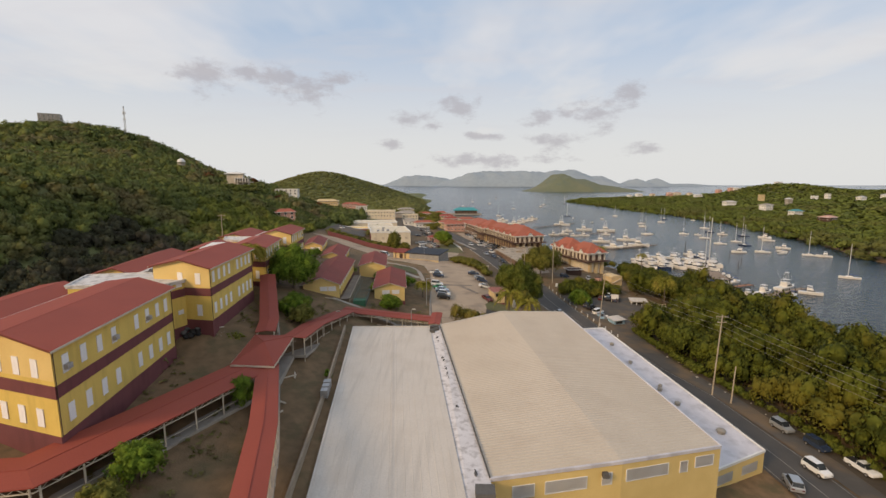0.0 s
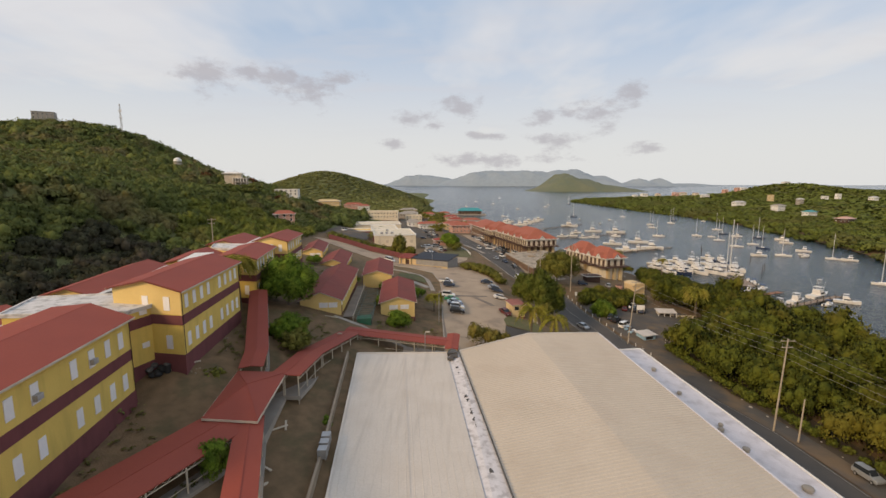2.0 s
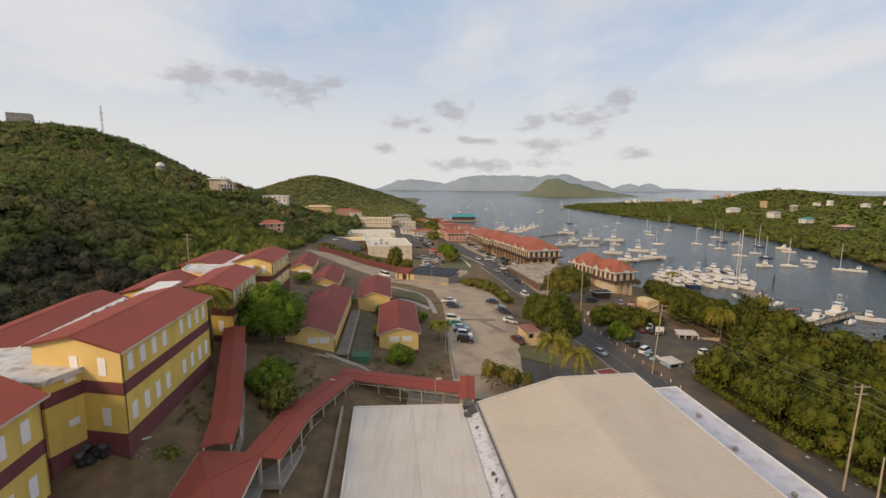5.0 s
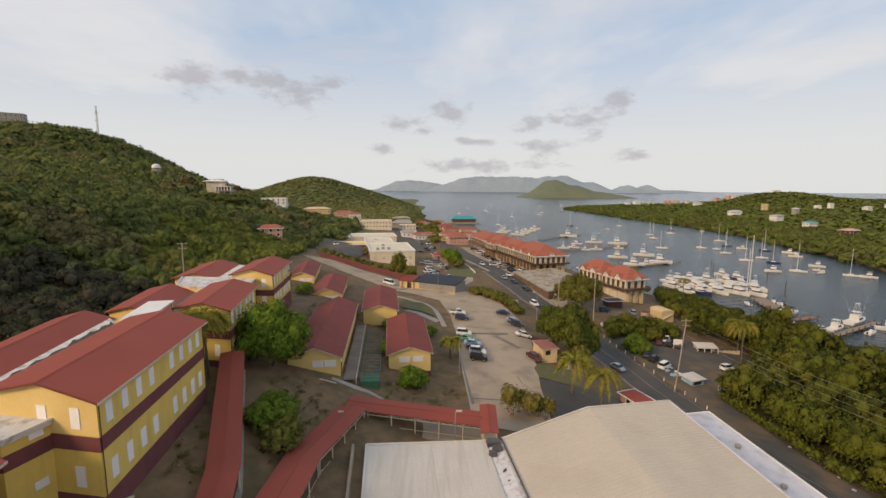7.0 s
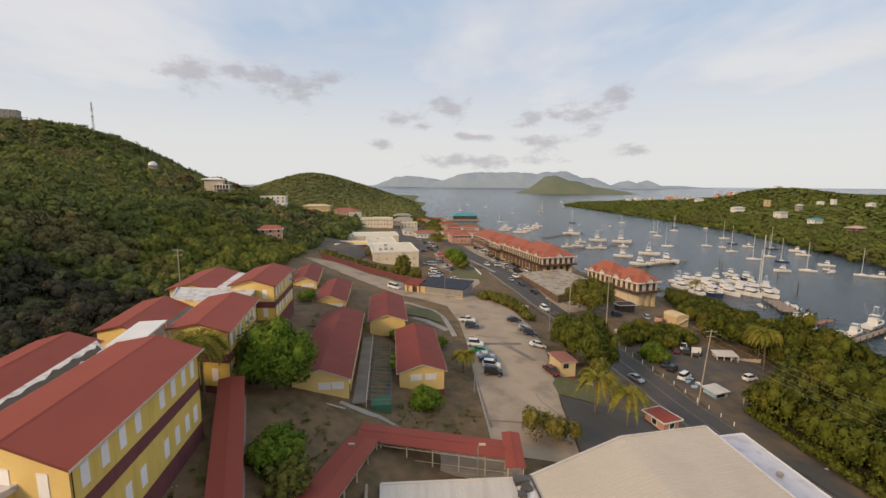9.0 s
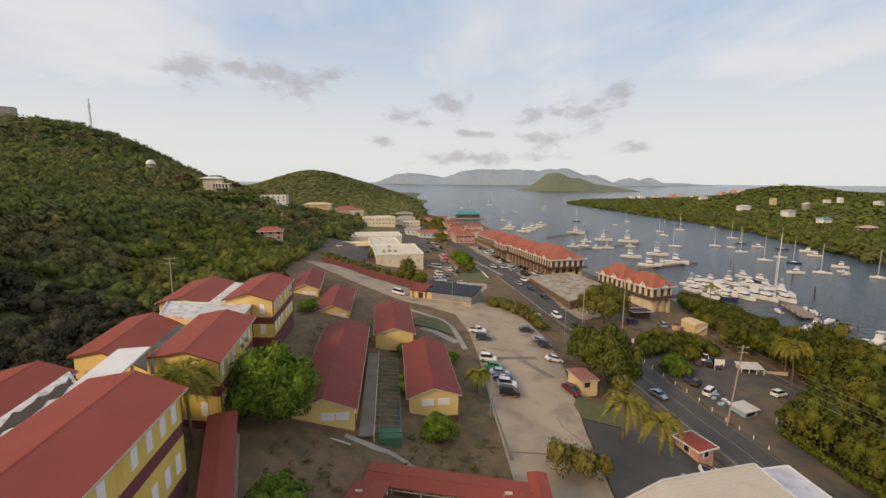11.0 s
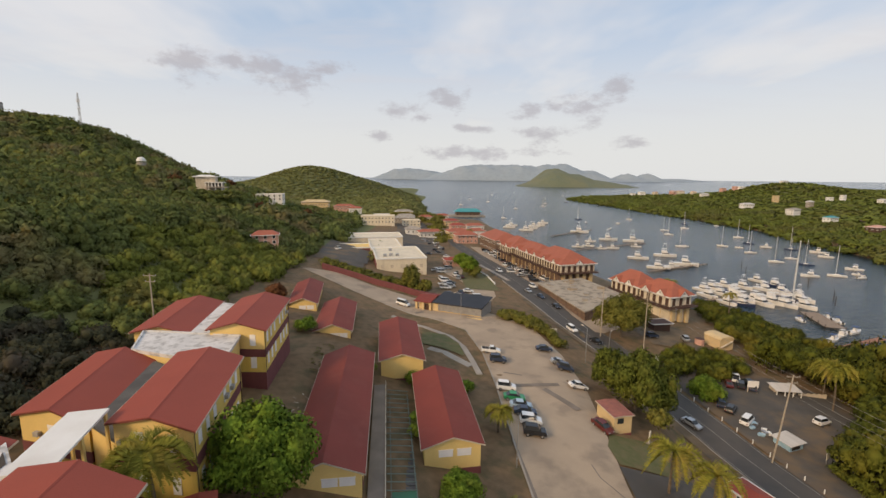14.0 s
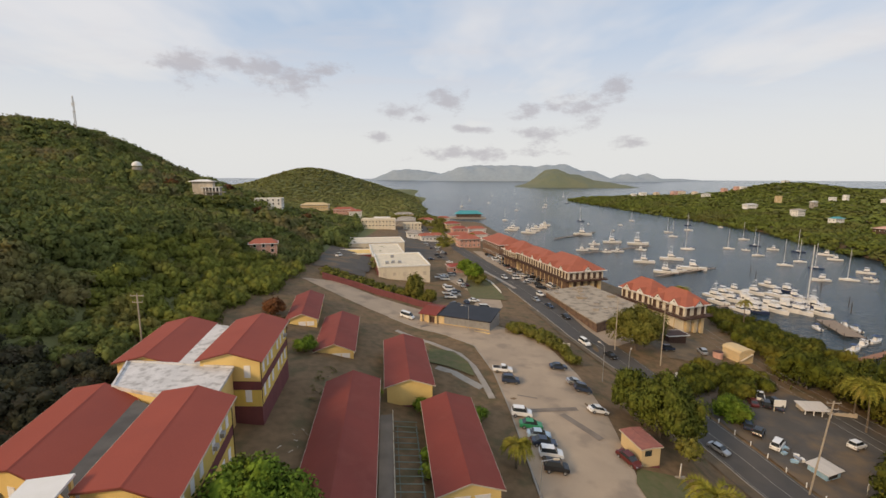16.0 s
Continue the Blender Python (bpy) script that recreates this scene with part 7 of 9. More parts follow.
def wire(a, b, sag, group="overhead wires"):
    bm = bmesh.new()
    n = 10
    pts = []
    for k in range(n + 1):
        f = k / n
        p = Vector(a).lerp(Vector(b), f)
        p.z -= sag * 4 * f * (1 - f)
        pts.append(p)
    side = (Vector(b) - Vector(a)).cross(Vector((0, 0, 1))).normalized() * 0.017
    rings = [[bm.verts.new(p + o) for o in (side, Vector((0, 0, 0.017)), -side, Vector((0, 0, -0.017)))] for p in pts]
    for r, q in zip(rings, rings[1:]):
        for k in range(4):
            bm.faces.new((r[k], r[(k + 1) % 4], q[(k + 1) % 4], q[k]))
    bm.faces.new(rings[0])
    bm.faces.new(rings[-1])
    tagged(part("overhead_wire", bm, M["wire"]), "sagging overhead cable between poles", "cable", group)


P1 = (57.0, 93.5, 4.0, 22.3)
P2 = (46.2, 137.6, 4.5, 23.4)
P3 = (41.6, 184.6, 8.6, 27.0)
P0 = (64.0, 44.0, 3.8, 21.0)
utility_pole(*P1, "tall weathered wooden utility pole beside the road", lean=(0.5, -0.3))
utility_pole(*P2, "wooden utility pole behind the roadside kiosk", lean=(1.0, -1.0))
utility_pole(*P3, "wooden utility pole beside the harbour road")
utility_pole(59.0, 90.0, 4.0, 12.0, "short leaning wooden pole stub", False, (0.5, 0.3))
utility_pole(30.5, 190.0, 12.0, 27.0, "wooden utility pole near the shops")
utility_pole(-76.7, 144.0, 28.0, 40.0, "wooden utility pole at the edge of the woods")
for dz in (0.1, 1.3, 2.6, 3.8):
    wire((P1[0] + 0.8, P1[1], P1[3] - dz), (P2[0] + 0.8, P2[1], P2[3] - dz), 0.9)
    wire((P0[0] + 6, P0[1], P0[3] - dz), (P1[0] + 0.8, P1[1], P1[3] - dz), 0.9)
    if dz < 3:
        wire((P2[0] + 0.6, P2[1], P2[3] - dz), (P3[0] + 0.6, P3[1], P3[3] - dz), 0.8)
light_pole(17.2, 163.5, 14.2, 8.5, "grey street lamp beside the road", a=110)
light_pole(20.5, 157.5, 13.0, 10.5, "tall grey street lamp beside the road", a=60)
light_pole(-13.0, 190.5, 16.6, 7.5, "grey lamp post behind the low shop", a=180)
light_pole(-7.5, 118.5, 16.9, 7.5, "slim grey lamp post beside the lot", a=0)
light_pole(-25.5, 92.2, 16.5, 6.0, "slim pale post beside the walkway", 0.2)
light_pole(-9.0, 90.8, 16.5, 7.0, "slim pale post behind the hall", 0.2)
tw = thing("radio_mast", ground_pose(-350, 476, 0, 0), "tall lattice radio mast on the hill", "mast")
bm = bmesh.new()
for k in range(3):
    a = k * math.tau / 3
    rod(bm, (1.1 * math.cos(a), 1.1 * math.sin(a), 0), (0.5 * math.cos(a), 0.5 * math.sin(a), 34), 0.16, 0.14, 5)
for j in range(17):
    for k in range(3):
        a, b = k * math.tau / 3, (k + 1) * math.tau / 3
        r0, r1 = 1.1 - 0.6 * j / 17, 1.1 - 0.6 * (j + 1) / 17
        rod(bm, (r0 * math.cos(a), r0 * math.sin(a), 34 * j / 17), (r1 * math.cos(b), r1 * math.sin(b), 34 * (j + 1) / 17), 0.09, None, 4)
part("lattice", bm, M["steel"], tw)
for h in (20, 26, 27.5):
    bm = bmesh.new()
    box(bm, -1.8, 1.8, -0.2, 0.2, h, h + 0.6)
    part("antenna_panel", bm, M["steel"], tw)


# ---- mangroves, street trees, palms, hedges ----
MANGROVE = [(69, 40), (69, 66), (68, 76), (65.5, 92), (63, 101), (61, 110), (59.5, 119), (58.6, 127), (57.5, 133.5), (60, 138), (67, 143), (74, 149), (82, 158), (81, 168), (72, 181), (112, 181), (111, 150), (112, 120), (114, 70), (114, 40)]
NORTH = [(72, 181), (80, 192), (80, 204), (83, 216), (88, 232), (95, 250), (103, 260), (109, 252), (113, 240), (114, 212), (112, 181)]
stand("mangrove_thicket", planted(scatter(MANGROVE, 4.8, veg), 2.8, 5.2, 1.15, 0.75, 0.6), NEAR_CROWNS, M["mangrove"], "dense yellow-green mangroves between road and water", "mangroves")
EDGE = [between(p, q, k / 6) for p, q in zip(MANGROVE[1:9], MANGROVE[2:10]) for k in range(6)]
stand("verge_undergrowth", planted([(x - 0.6 + veg.uniform(-0.9, 0.9), y + veg.uniform(-0.8, 0.8)) for x, y in EDGE], 1.1, 2.1, 1.0, 0.5), FINE_CROWNS, M["road_green"], "dark undergrowth along the foot of the mangroves", "shrubs")
stand("mangrove_thicket", planted(scatter(NORTH, 4.6, veg), 2.4, 3.8, 1.0, 0.7, 0.2), NEAR_CROWNS, M["mangrove"], "lower green mangroves along the marina shore", "mangroves")
stand("mangrove_thicket", planted(scatter([(75, 50), (73, 80), (70, 100), (67, 120), (76, 140), (86, 152), (88, 170), (100, 170), (106, 120), (108, 60)], 8.5, veg), 3.6, 6.0, 1.2, 1.0, 2.6),
      NEAR_CROWNS, M["mangrove"], "taller mangroves standing out of the thicket", "mangroves")
SHORE = [(268, 285), (300, 380), (342, 555), (346, 700), (332, 850), (325, 1050), (312, 1255), (400, 1300), (430, 1000), (440, 700), (420, 480), (390, 330), (380, 180), (250, 150), (250, 200)]
stand("peninsula_mangroves", planted(scatter(SHORE, 9.8, veg), 5.4, 7.8, 0.72, 0.55), FAR_CROWNS, M["pen_forest"], "olive green mangroves along the far shore", "mangroves")
INLAND = [(430, 1000), (400, 1300), (900, 1330), (1500, 1300), (1500, 300), (700, 60), (380, 180), (390, 330), (420, 480), (440, 700)]
stand("peninsula_woods", planted(scatter(INLAND, 14.6, veg), 7.6, 11.2, 0.46, 0.2), TINY_CROWNS, M["pen_forest"], "grey-green scrub woods on the low peninsula", "woods")
stand("wall_top_shrubs", planted(scatter([(-70, 232), (-50, 231), (-34, 225), (-28, 222), (-26, 232), (-40, 238), (-66, 240)], 3.2, veg), 1.8, 2.8, 1.0, 0.6), MID_CROWNS, M["olive"],
      "olive shrubs along the top of the retaining wall", "shrubs")
stand("roadside_scrub", planted(scatter([(50, 166), (42.5, 170), (44, 180), (50, 183.5), (60, 183), (70, 180), (66, 174), (60, 171)], 3.2, veg), 1.8, 2.9, 1.0, 0.6), NEAR_CROWNS, M["mangrove"],
      "green scrub between the road and the yard", "shrubs")
stand("lane_trees", planted(scatter([(-52, 262), (-60, 330), (-66, 400), (-60, 400), (-56, 330), (-50, 290)], 5.0, veg), 2.6, 3.8, 1.0, 0.6), MID_CROWNS, M["forest"], "dark trees along the hillside lane", "trees")
stand("harbour_trees", planted(scatter([(-86, 520), (-100, 560), (-80, 660), (-20, 660), (-14, 560), (-20, 470), (-12, 385), (-17, 385), (-27, 470), (-36, 560), (-60, 590)], 8.5, veg), 2.8, 4.4, 1.1, 0.8), MID_CROWNS, M["olive"], "street trees among the harbour shops", "trees")
wall_run("median_kerb", [(4.6, 250), (3.0, 268), (-0.5, 287), (-3.5, 302)], 0.9, 0.35, M["white"], "white painted kerb wall along the median", "kerb")
stand("median_bushes", planted([(-4, 262), (-6.5, 268), (-3, 272), (-5.5, 278), (-8, 284), (-4.5, 288), (-9, 292), (-6, 298), (-2.4, 266)], 1.8, 3.4, 1.1, 0.9), NEAR_CROWNS, M["olive"], "green bushes and small trees on the median", "shrubs")
stand("shop_trees", planted([(92, 256), (86, 262), (96, 246), (79, 250), (84, 246), (70, 262), (76, 256)], 2.6, 3.6, 1.0, 0.9), NEAR_CROWNS, M["mangrove"], "green bushes behind the harbour shops", "shrubs")
stand("lot_hedge", planted(scatter([(10.5, 178), (4, 187), (-1, 191), (0, 196), (8, 192), (14, 181), (15, 172), (12.5, 171)], 1.9, veg), 1.3, 2.3, 1.0, 0.6), NEAR_CROWNS, M["olive"],
      "brownish hedge between lot and road", "hedge")
stand("hut_shrubs", planted([(-50.5, 154.8), (-49.2, 156.0), (-51.5, 156.5), (-21.5, 133), (-21.8, 129), (-24.5, 140), (-15, 138.5), (-33, 141), (-22.2, 125), (-21.6, 136.5), (-22.4, 121), (-23.2, 138.6), (-50.2, 158.5), (-13.6, 140.6)], 1.3, 2.1, 1.0, 0.7), NEAR_CROWNS, M["tree_green"],
      "dark green shrubs beside the huts", "shrubs")
stand("hall_shrubs", planted([(1.0, 105.6), (3.2, 106.4), (5.4, 106.0), (7.2, 105.2), (4.4, 104.6)], 1.5, 2.5, 1.3, 0.9), NEAR_CROWNS, M["dry_bush"],
      "olive bushes behind the hall", "shrubs")
tree(-38.0, 101.6, 25.0, 5.8, 11.6, M["tree_green"], "broad bright green tree beside the classrooms", 9000, 0.042, 21)
tree(-31.8, 86.0, 23.2, 3.6, 5.6, M["tree_green"], "rounded green tree between the walkways", 5200, 0.05, 22)
tree(-29.6, 82.4, 23.0, 2.6, 4.2, M["olive"], "small olive tree beside the walkway", 900, 0.09, 23)
tree(-16.2, 109.6, 17.8, 3.0, 4.6, M["tree_green"], "low dark green tree before a classroom hut", 4200, 0.055, 24)
tree(-29.5, 37.5, 22.0, 2.2, 4.4, M["tree_green"], "small bushy tree below the covered walkway", 2200, 0.07, 25)
tree(-29.5, 33.0, 22.0, 2.2, 3.2, M["olive"], "low yellow-green bush below the walkway", 1800, 0.07, 26)
tree(-26.8, 52.4, 21.6, 1.6, 4.9, M["tree_green"], "slim dark tree rising through the walkway corner", 2600, 0.07, 27)
tree(-41.8, 57.8, 24.4, 1.7, 2.6, M["forest"], "dark round shrub beside the classroom wall", 500, 0.12, 28)
tree(-36.0, 69.0, 23.8, 1.9, 2.2, M["olive"], "thin dry bush on the slope", 320, 0.09, 29)
tree(-19.9, 66.0, 17.9, 1.0, 3.2, M["tree_green"], "small weed bush against the hall", 300, 0.12, 30)
tree(21.0, 143.0, 11.3, 6.0, 15.0, M["road_green"], "tall dark olive tree beside the road", 7000, 0.045, 31)
tree(25.8, 144.5, 9.6, 4.8, 12.4, M["road_green"], "dense green tree beside the road", 5000, 0.05, 32)
tree(18.6, 150.5, 12.6, 4.4, 10.5, M["road_green"], "leafy green tree beside the road", 3600, 0.06, 33)
tree(21.8, 134.5, 13.4, 2.4, 4.4, M["olive"], "yellow-green shrub beside the guard hut", 800, 0.1, 34)
tree(38.5, 194.0, 8.8, 8.6, 14.8, M["olive"], "large round olive tree across the road", 8000, 0.042, 35)
tree(46.8, 161.0, 4.6, 4.4, 7.2, M["tree_green"], "bright green tree on the road verge", 3000, 0.06, 36)
tree(-31.0, 226.0, 14.8, 4.2, 12.0, M["olive"], "tall rounded tree before the white store", 1500, 0.1, 37)
tree(-25.4, 224.0, 14.4, 3.0, 6.4, M["olive"], "rounded tree before the white store", 1000, 0.1, 38)
tree(-5.6, 270.0, 12.2, 4.8, 9.4, M["tree_green"], "green street tree on the grassy median", 1200, 0.11, 39)
tree(-8.6, 288.0, 11.4, 4.4, 9.0, M["tree_green"], "green street tree on the grassy median", 900, 0.12, 40)
tree(-65.0, 178.0, 25.0, 3.4, 5.0, M["bloom"], "reddish blooming tree behind the huts", 1000, 0.11, 41)
tree(-59.0, 163.0, 25.2, 3.0, 4.4, M["bloom"], "reddish blooming tree at the woods' edge", 800, 0.11, 42)
ribbon("lawn", [(-9, 236), (-10, 262), (-8, 286)], [(5, 236), (4, 262), (0, 286)], M["lawn"], "grassy median with street trees", "lawn", 0.25)
palm(-43.9, 93.4, 26.5, 9.4, "coconut palm in front of a classroom wing", 4.2, 4, 40)
palm(-9.2, 127.6, 17.0, 3.6, "short yellowish palm beside the lot", 2.9, 5, 36)
palm(14.9, 117.2, 14.2, 6.0, "yellow-green coconut palm by the forecourt", 4.6, 6, 20)
palm(19.8, 114.4, 13.4, 5.4, "yellow-green coconut palm by the gate", 4.2, 7, 18)
palm(76.5, 158.5, 3.4, 11.5, "tall coconut palm over the roadside yard", 5.2, 8, 24)
palm(79.5, 165.0, 3.2, 9.0, "coconut palm at the mangroves' edge", 4.4, 9, 22)
palm(83.5, 252.0, 5.5, 8.5, "palm behind the harbour shops", 4.0, 12, 18)
palm(100.5, 236.0, 2.5, 10.0, "palm on the marina shore", 3.2, 13, 16)
for k, (x, y) in enumerate(((-20, 420), (-14, 372), (-28, 455), (4, 440), (-36, 500), (-22, 350))):
    palm(x, y, land1(x, y), 8.5, "palm among the harbour shops", 3.4, 20 + k, 14)
for k in range(9):
    x, y = (-250 + k * 21, 360 + (k * 37) % 60)
    tree(x, y, land1(x, y), 5.0, 8.0, M["bloom"], "flame tree blooming among the hillside scrub", 260, 0.22, 60 + k) if k in (2, 3, 5, 6) else None

# houses on the peninsula
PEN = [(443, 643, 20, "white", "concrete", "white villa on the peninsula", 2, 26, 14), (470, 773, 10, "white", "flat_white", "broad white villa among the mangroves", 1, 34, 14),
       (605, 1123, 5, "white", "flat_white", "long white house on the peninsula", 1, 34, 12), (600, 887, 0, "kiosk_tan", None, "tall pale apartment block", 3, 14, 12),
       (429, 569, 15, "white", "teal", "white house with a blue-green roof", 1, 24, 12), (396, 480, 25, "brown_trim", "pink", "broad house under a brown hipped roof", 1, 26, 16),
       (553, 751, 12, "concrete", "flat_white", "grey house among the trees", 2, 14, 10), (710, 796, 20, "white", "flat_white", "white house on the slope", 1, 24, 12),
       (743, 907, 14, "white", None, "small white house on the slope", 2, 14, 10), (815, 864, 10, "white", "flat_white", "white house on the slope", 1, 22, 12), (712, 900, 6, "white", None, "white house on the slope", 1, 18, 10)]
for x, y, a, wall, roof, lab, st_, w, d in PEN:
    hip_house("peninsula_house", ground_pose(x, y, a, 5.0), w * 0.55, d * 0.7, 3.0 * st_ + 1, 2.0, wall, roof, lab, 1.0, "house", st_, True, sides=("f", "l"))
for x, y, w, h, wall in ((505, 1235, 22, 9, "white"), (548, 1250, 16, 7, "store_cream"), (590, 1240, 14, 8, "pink"), (600, 1260, 20, 10, "pink"), (625, 1270, 26, 9, "store_cream"), (735, 1262, 16, 10, "pink"),
                         (775, 1250, 24, 6, "white"), (765, 1255, 20, 9, "pink"), (880, 1240, 22, 8, "white"), (650, 1250, 16, 6, "store_cream"), (470, 1210, 14, 6, "white")):
    hip_house("resort_block", ground_pose(x, y, 8, 4), w * 0.7, 12, h * 0.8, 1.6, wall, "pink" if wall != "white" else "flat_white", "pale resort block near the far shore", 0.8, "apartment block", max(1, h // 4),
              True, group="resort blocks", sides=("f",))

# tufts of grass and weeds on the banks round the school
BANKS = [[(-40.5, 42), (-31, 40.5), (-33, 54), (-40, 63), (-42.6, 62)], [(-37, 68), (-33.5, 75), (-40, 92), (-41.5, 90)], [(-33, 80), (-28, 75), (-26.4, 92), (-30, 100), (-37, 99)], [(-29, 30), (-22, 44), (-27, 53), (-38, 37)],
         [(-22, 100), (-6.6, 98), (-7.4, 114), (-12, 113), (-19, 112)], [(-36, 112), (-30, 112), (-35, 150), (-44, 150), (-46, 146)]]
tufts = [p for poly in BANKS for p in scatter(poly, 1.5, veg) if veg.random() < 0.6]
TUFTS = [crown_arrays(crng, 44, 0.17, 4, 0.55, 0, 0.5, 0.2, 0.4, 0.9, corners=3) for _ in range(5)]
TUFTS = [(v, f, np.tile((0.0, 0.0, 1.0), (len(v), 1))) for v, f, n in TUFTS]
stand("grass_tufts", planted(tufts, 0.3, 0.95, 0.6, 0.3), TUFTS, M["weeds"], "low dry grass and weeds on the banks", "grass")


# ---- vehicles ----
def car_shape(kind):
    """Side outlines of body and cabin: x along the car, z up, with its half width."""
    if kind == "sedan":
        return [(-2.2, 0.3), (-2.25, 0.75), (-2.05, 0.95), (-1.2, 1.0), (1.0, 0.95), (2.0, 0.8), (2.25, 0.6), (2.2, 0.3)], [(-1.65, 0.98), (-1.0, 1.42), (0.35, 1.44), (1.15, 0.95)], 0.86
    if kind == "suv":
        return [(-2.2, 0.38), (-2.25, 0.95), (-2.15, 1.1), (-1.0, 1.12), (1.0, 1.1), (2.05, 0.98), (2.25, 0.7), (2.2, 0.38)], [(-2.1, 1.1), (-1.9, 1.72), (0.4, 1.76), (1.15, 1.1)], 0.92
    if kind == "van":
        return [(-2.4, 0.35), (-2.45, 1.0), (-2.35, 1.15), (0.0, 1.15), (1.6, 1.12), (2.3, 0.85), (2.4, 0.6), (2.35, 0.35)], [(-2.3, 1.14), (-2.2, 1.95), (0.8, 1.95), (1.75, 1.12)], 0.95
    return [(-2.5, 0.4), (-2.55, 0.95), (-2.5, 1.1), (-0.3, 1.1), (1.1, 1.1), (2.2, 0.98), (2.45, 0.7), (2.4, 0.4)], [(-0.5, 1.08), (-0.4, 1.68), (0.55, 1.7), (1.25, 1.08)], 0.93


def loft_side(bm, outline, half, top_in=0.0, z_in=0.9):
    L, R = [], []
    for x, z in outline:
        h = half - top_in * max(0.0, z - z_in)
        L.append(bm.verts.new((x, -h, z)))
        R.append(bm.verts.new((x, h, z)))
    n = len(outline)
    bm.faces.new(L)
    bm.faces.new(R[::-1])
    for k in range(n):
        bm.faces.new((L[k], R[k], R[(k + 1) % n], L[(k + 1) % n]))


WHEEL_BM = bmesh.new()
rod(WHEEL_BM, (0, -0.11, 0), (0, 0.11, 0), 0.34, 0.34, 14)
WHEEL = mesh_of("wheel", WHEEL_BM, M["tyre"])
RIM_BM = bmesh.new()
rod(RIM_BM, (0, -0.12, 0), (0, 0.12, 0), 0.2, 0.2, 10)
RIM = mesh_of("rim", RIM_BM, M["rim"])
CARS = {}


def car(kind, paint):
    t = thing("car", pose(0, 0, -40), {"sedan": "saloon car", "suv": "sport utility car", "van": "people carrier van", "pickup": "pickup truck"}[kind], "car")
    body, cabin, half = car_shape(kind)
    bm = bmesh.new()
    loft_side(bm, body, half)
    bmesh.ops.bevel(bm, geom=[e for e in bm.edges], offset=0.07, segments=2, affect="EDGES")
    part("body", bm, PAINTS[paint], t)
    bm = bmesh.new()
    loft_side(bm, cabin, half - 0.08, 0.22, 1.0)
    part("window_glass", bm, M["glass"], t, "dark car windows")
    bm = bmesh.new()
    xa, xb, zt = cabin[1][0], cabin[2][0], cabin[1][1]
    w = half - 0.08 - 0.22 * (zt - 1.0) - 0.01
    mid = (xa + xb) / 2
    grid = [[[bm.verts.new((x, y, z)) for z in (zt - 0.02, zt + 0.05)] for y in (-w, w)] for x in (xa - 0.03, mid, xb + 0.03)]
    for p, q in zip(grid, grid[1:]):
        for k in (0, 1):
            bm.faces.new((p[0][k], p[1][k], q[1][k], q[0][k]))
            bm.faces.new((p[k][0], p[k][1], q[k][1], q[k][0]))
    for p in (grid[0], grid[2]):
        bm.faces.new((p[0][0], p[0][1], p[1][1], p[1][0]))
    # pillars running down from the roof's edge to the body
    for row, (x, z) in zip(grid, (cabin[0], (mid, 1.0), cabin[3])):
        for k, sd in ((0, -1), (1, 1)):
            y = sd * (half - 0.08)
            foot = [bm.verts.new(v) for v in ((x - 0.07, y, z), (x + 0.07, y, z), (x, y - sd * 0.09, z))]
            for i, j in ((0, 1), (1, 2), (2, 0)):
                bm.faces.new((row[k][0], foot[i], foot[j]))
            bm.faces.new(foot)
    part("roof", bm, PAINTS[paint], t)
    for x in (-1.38, 1.38):
        for y in (-half + 0.05, half - 0.05):
            wl = piece("wheel", WHEEL, t, pose(x, y, 0.34))
            piece("rim", RIM, wl, Matrix())
    for y in (-half + 0.28, half - 0.28):
        bm = bmesh.new()
        box(bm, 2.12, 2.25, y - 0.17, y + 0.17, 0.62, 0.76)
        part("headlight", bm, M["rim"], t)
        bm = bmesh.new()
        box(bm, -2.5 if kind in ("van", "pickup") else -2.27, -2.2, y - 0.15, y + 0.15, 0.72, 0.9)
        part("tail_light", bm, PAINTS["red"], t)
    if kind == "pickup":
        bm = bmesh.new()
        box(bm, -2.4, -0.6, -0.75, 0.75, 1.06, 1.13)
        part("load_bed", bm, M["dark"], t)
    return t


def park(kind, paint, x, y, a, label, group="parked cars", z=None):
    key = (kind, paint)
    if key not in CARS:
        CARS[key] = car(kind, paint)
        c = CARS[key]
    else:
        c = copy_thing(CARS[key], Matrix())
    e = 0.6
    dx, dy = math.cos(radians(a)) * e, math.sin(radians(a)) * e
    h0 = land1(x, y) if z is None else z
    tilt = math.degrees(math.atan2(land1(x + dx, y + dy) - land1(x - dx, y - dy), 2 * e)) if z is None else 0
    c.matrix_basis = pose(x, y, h0 + 0.13) @ pose(0, 0, 0, 0, 0, a) @ pose(0, 0, 0, 0, -tilt, 0) @ Matrix.Diagonal((0.88, 0.98, 1.06, 1) if kind == "suv" else (0.95, 0.98, 1.0, 1))
    tagged(c, label, "car", group)
    return c


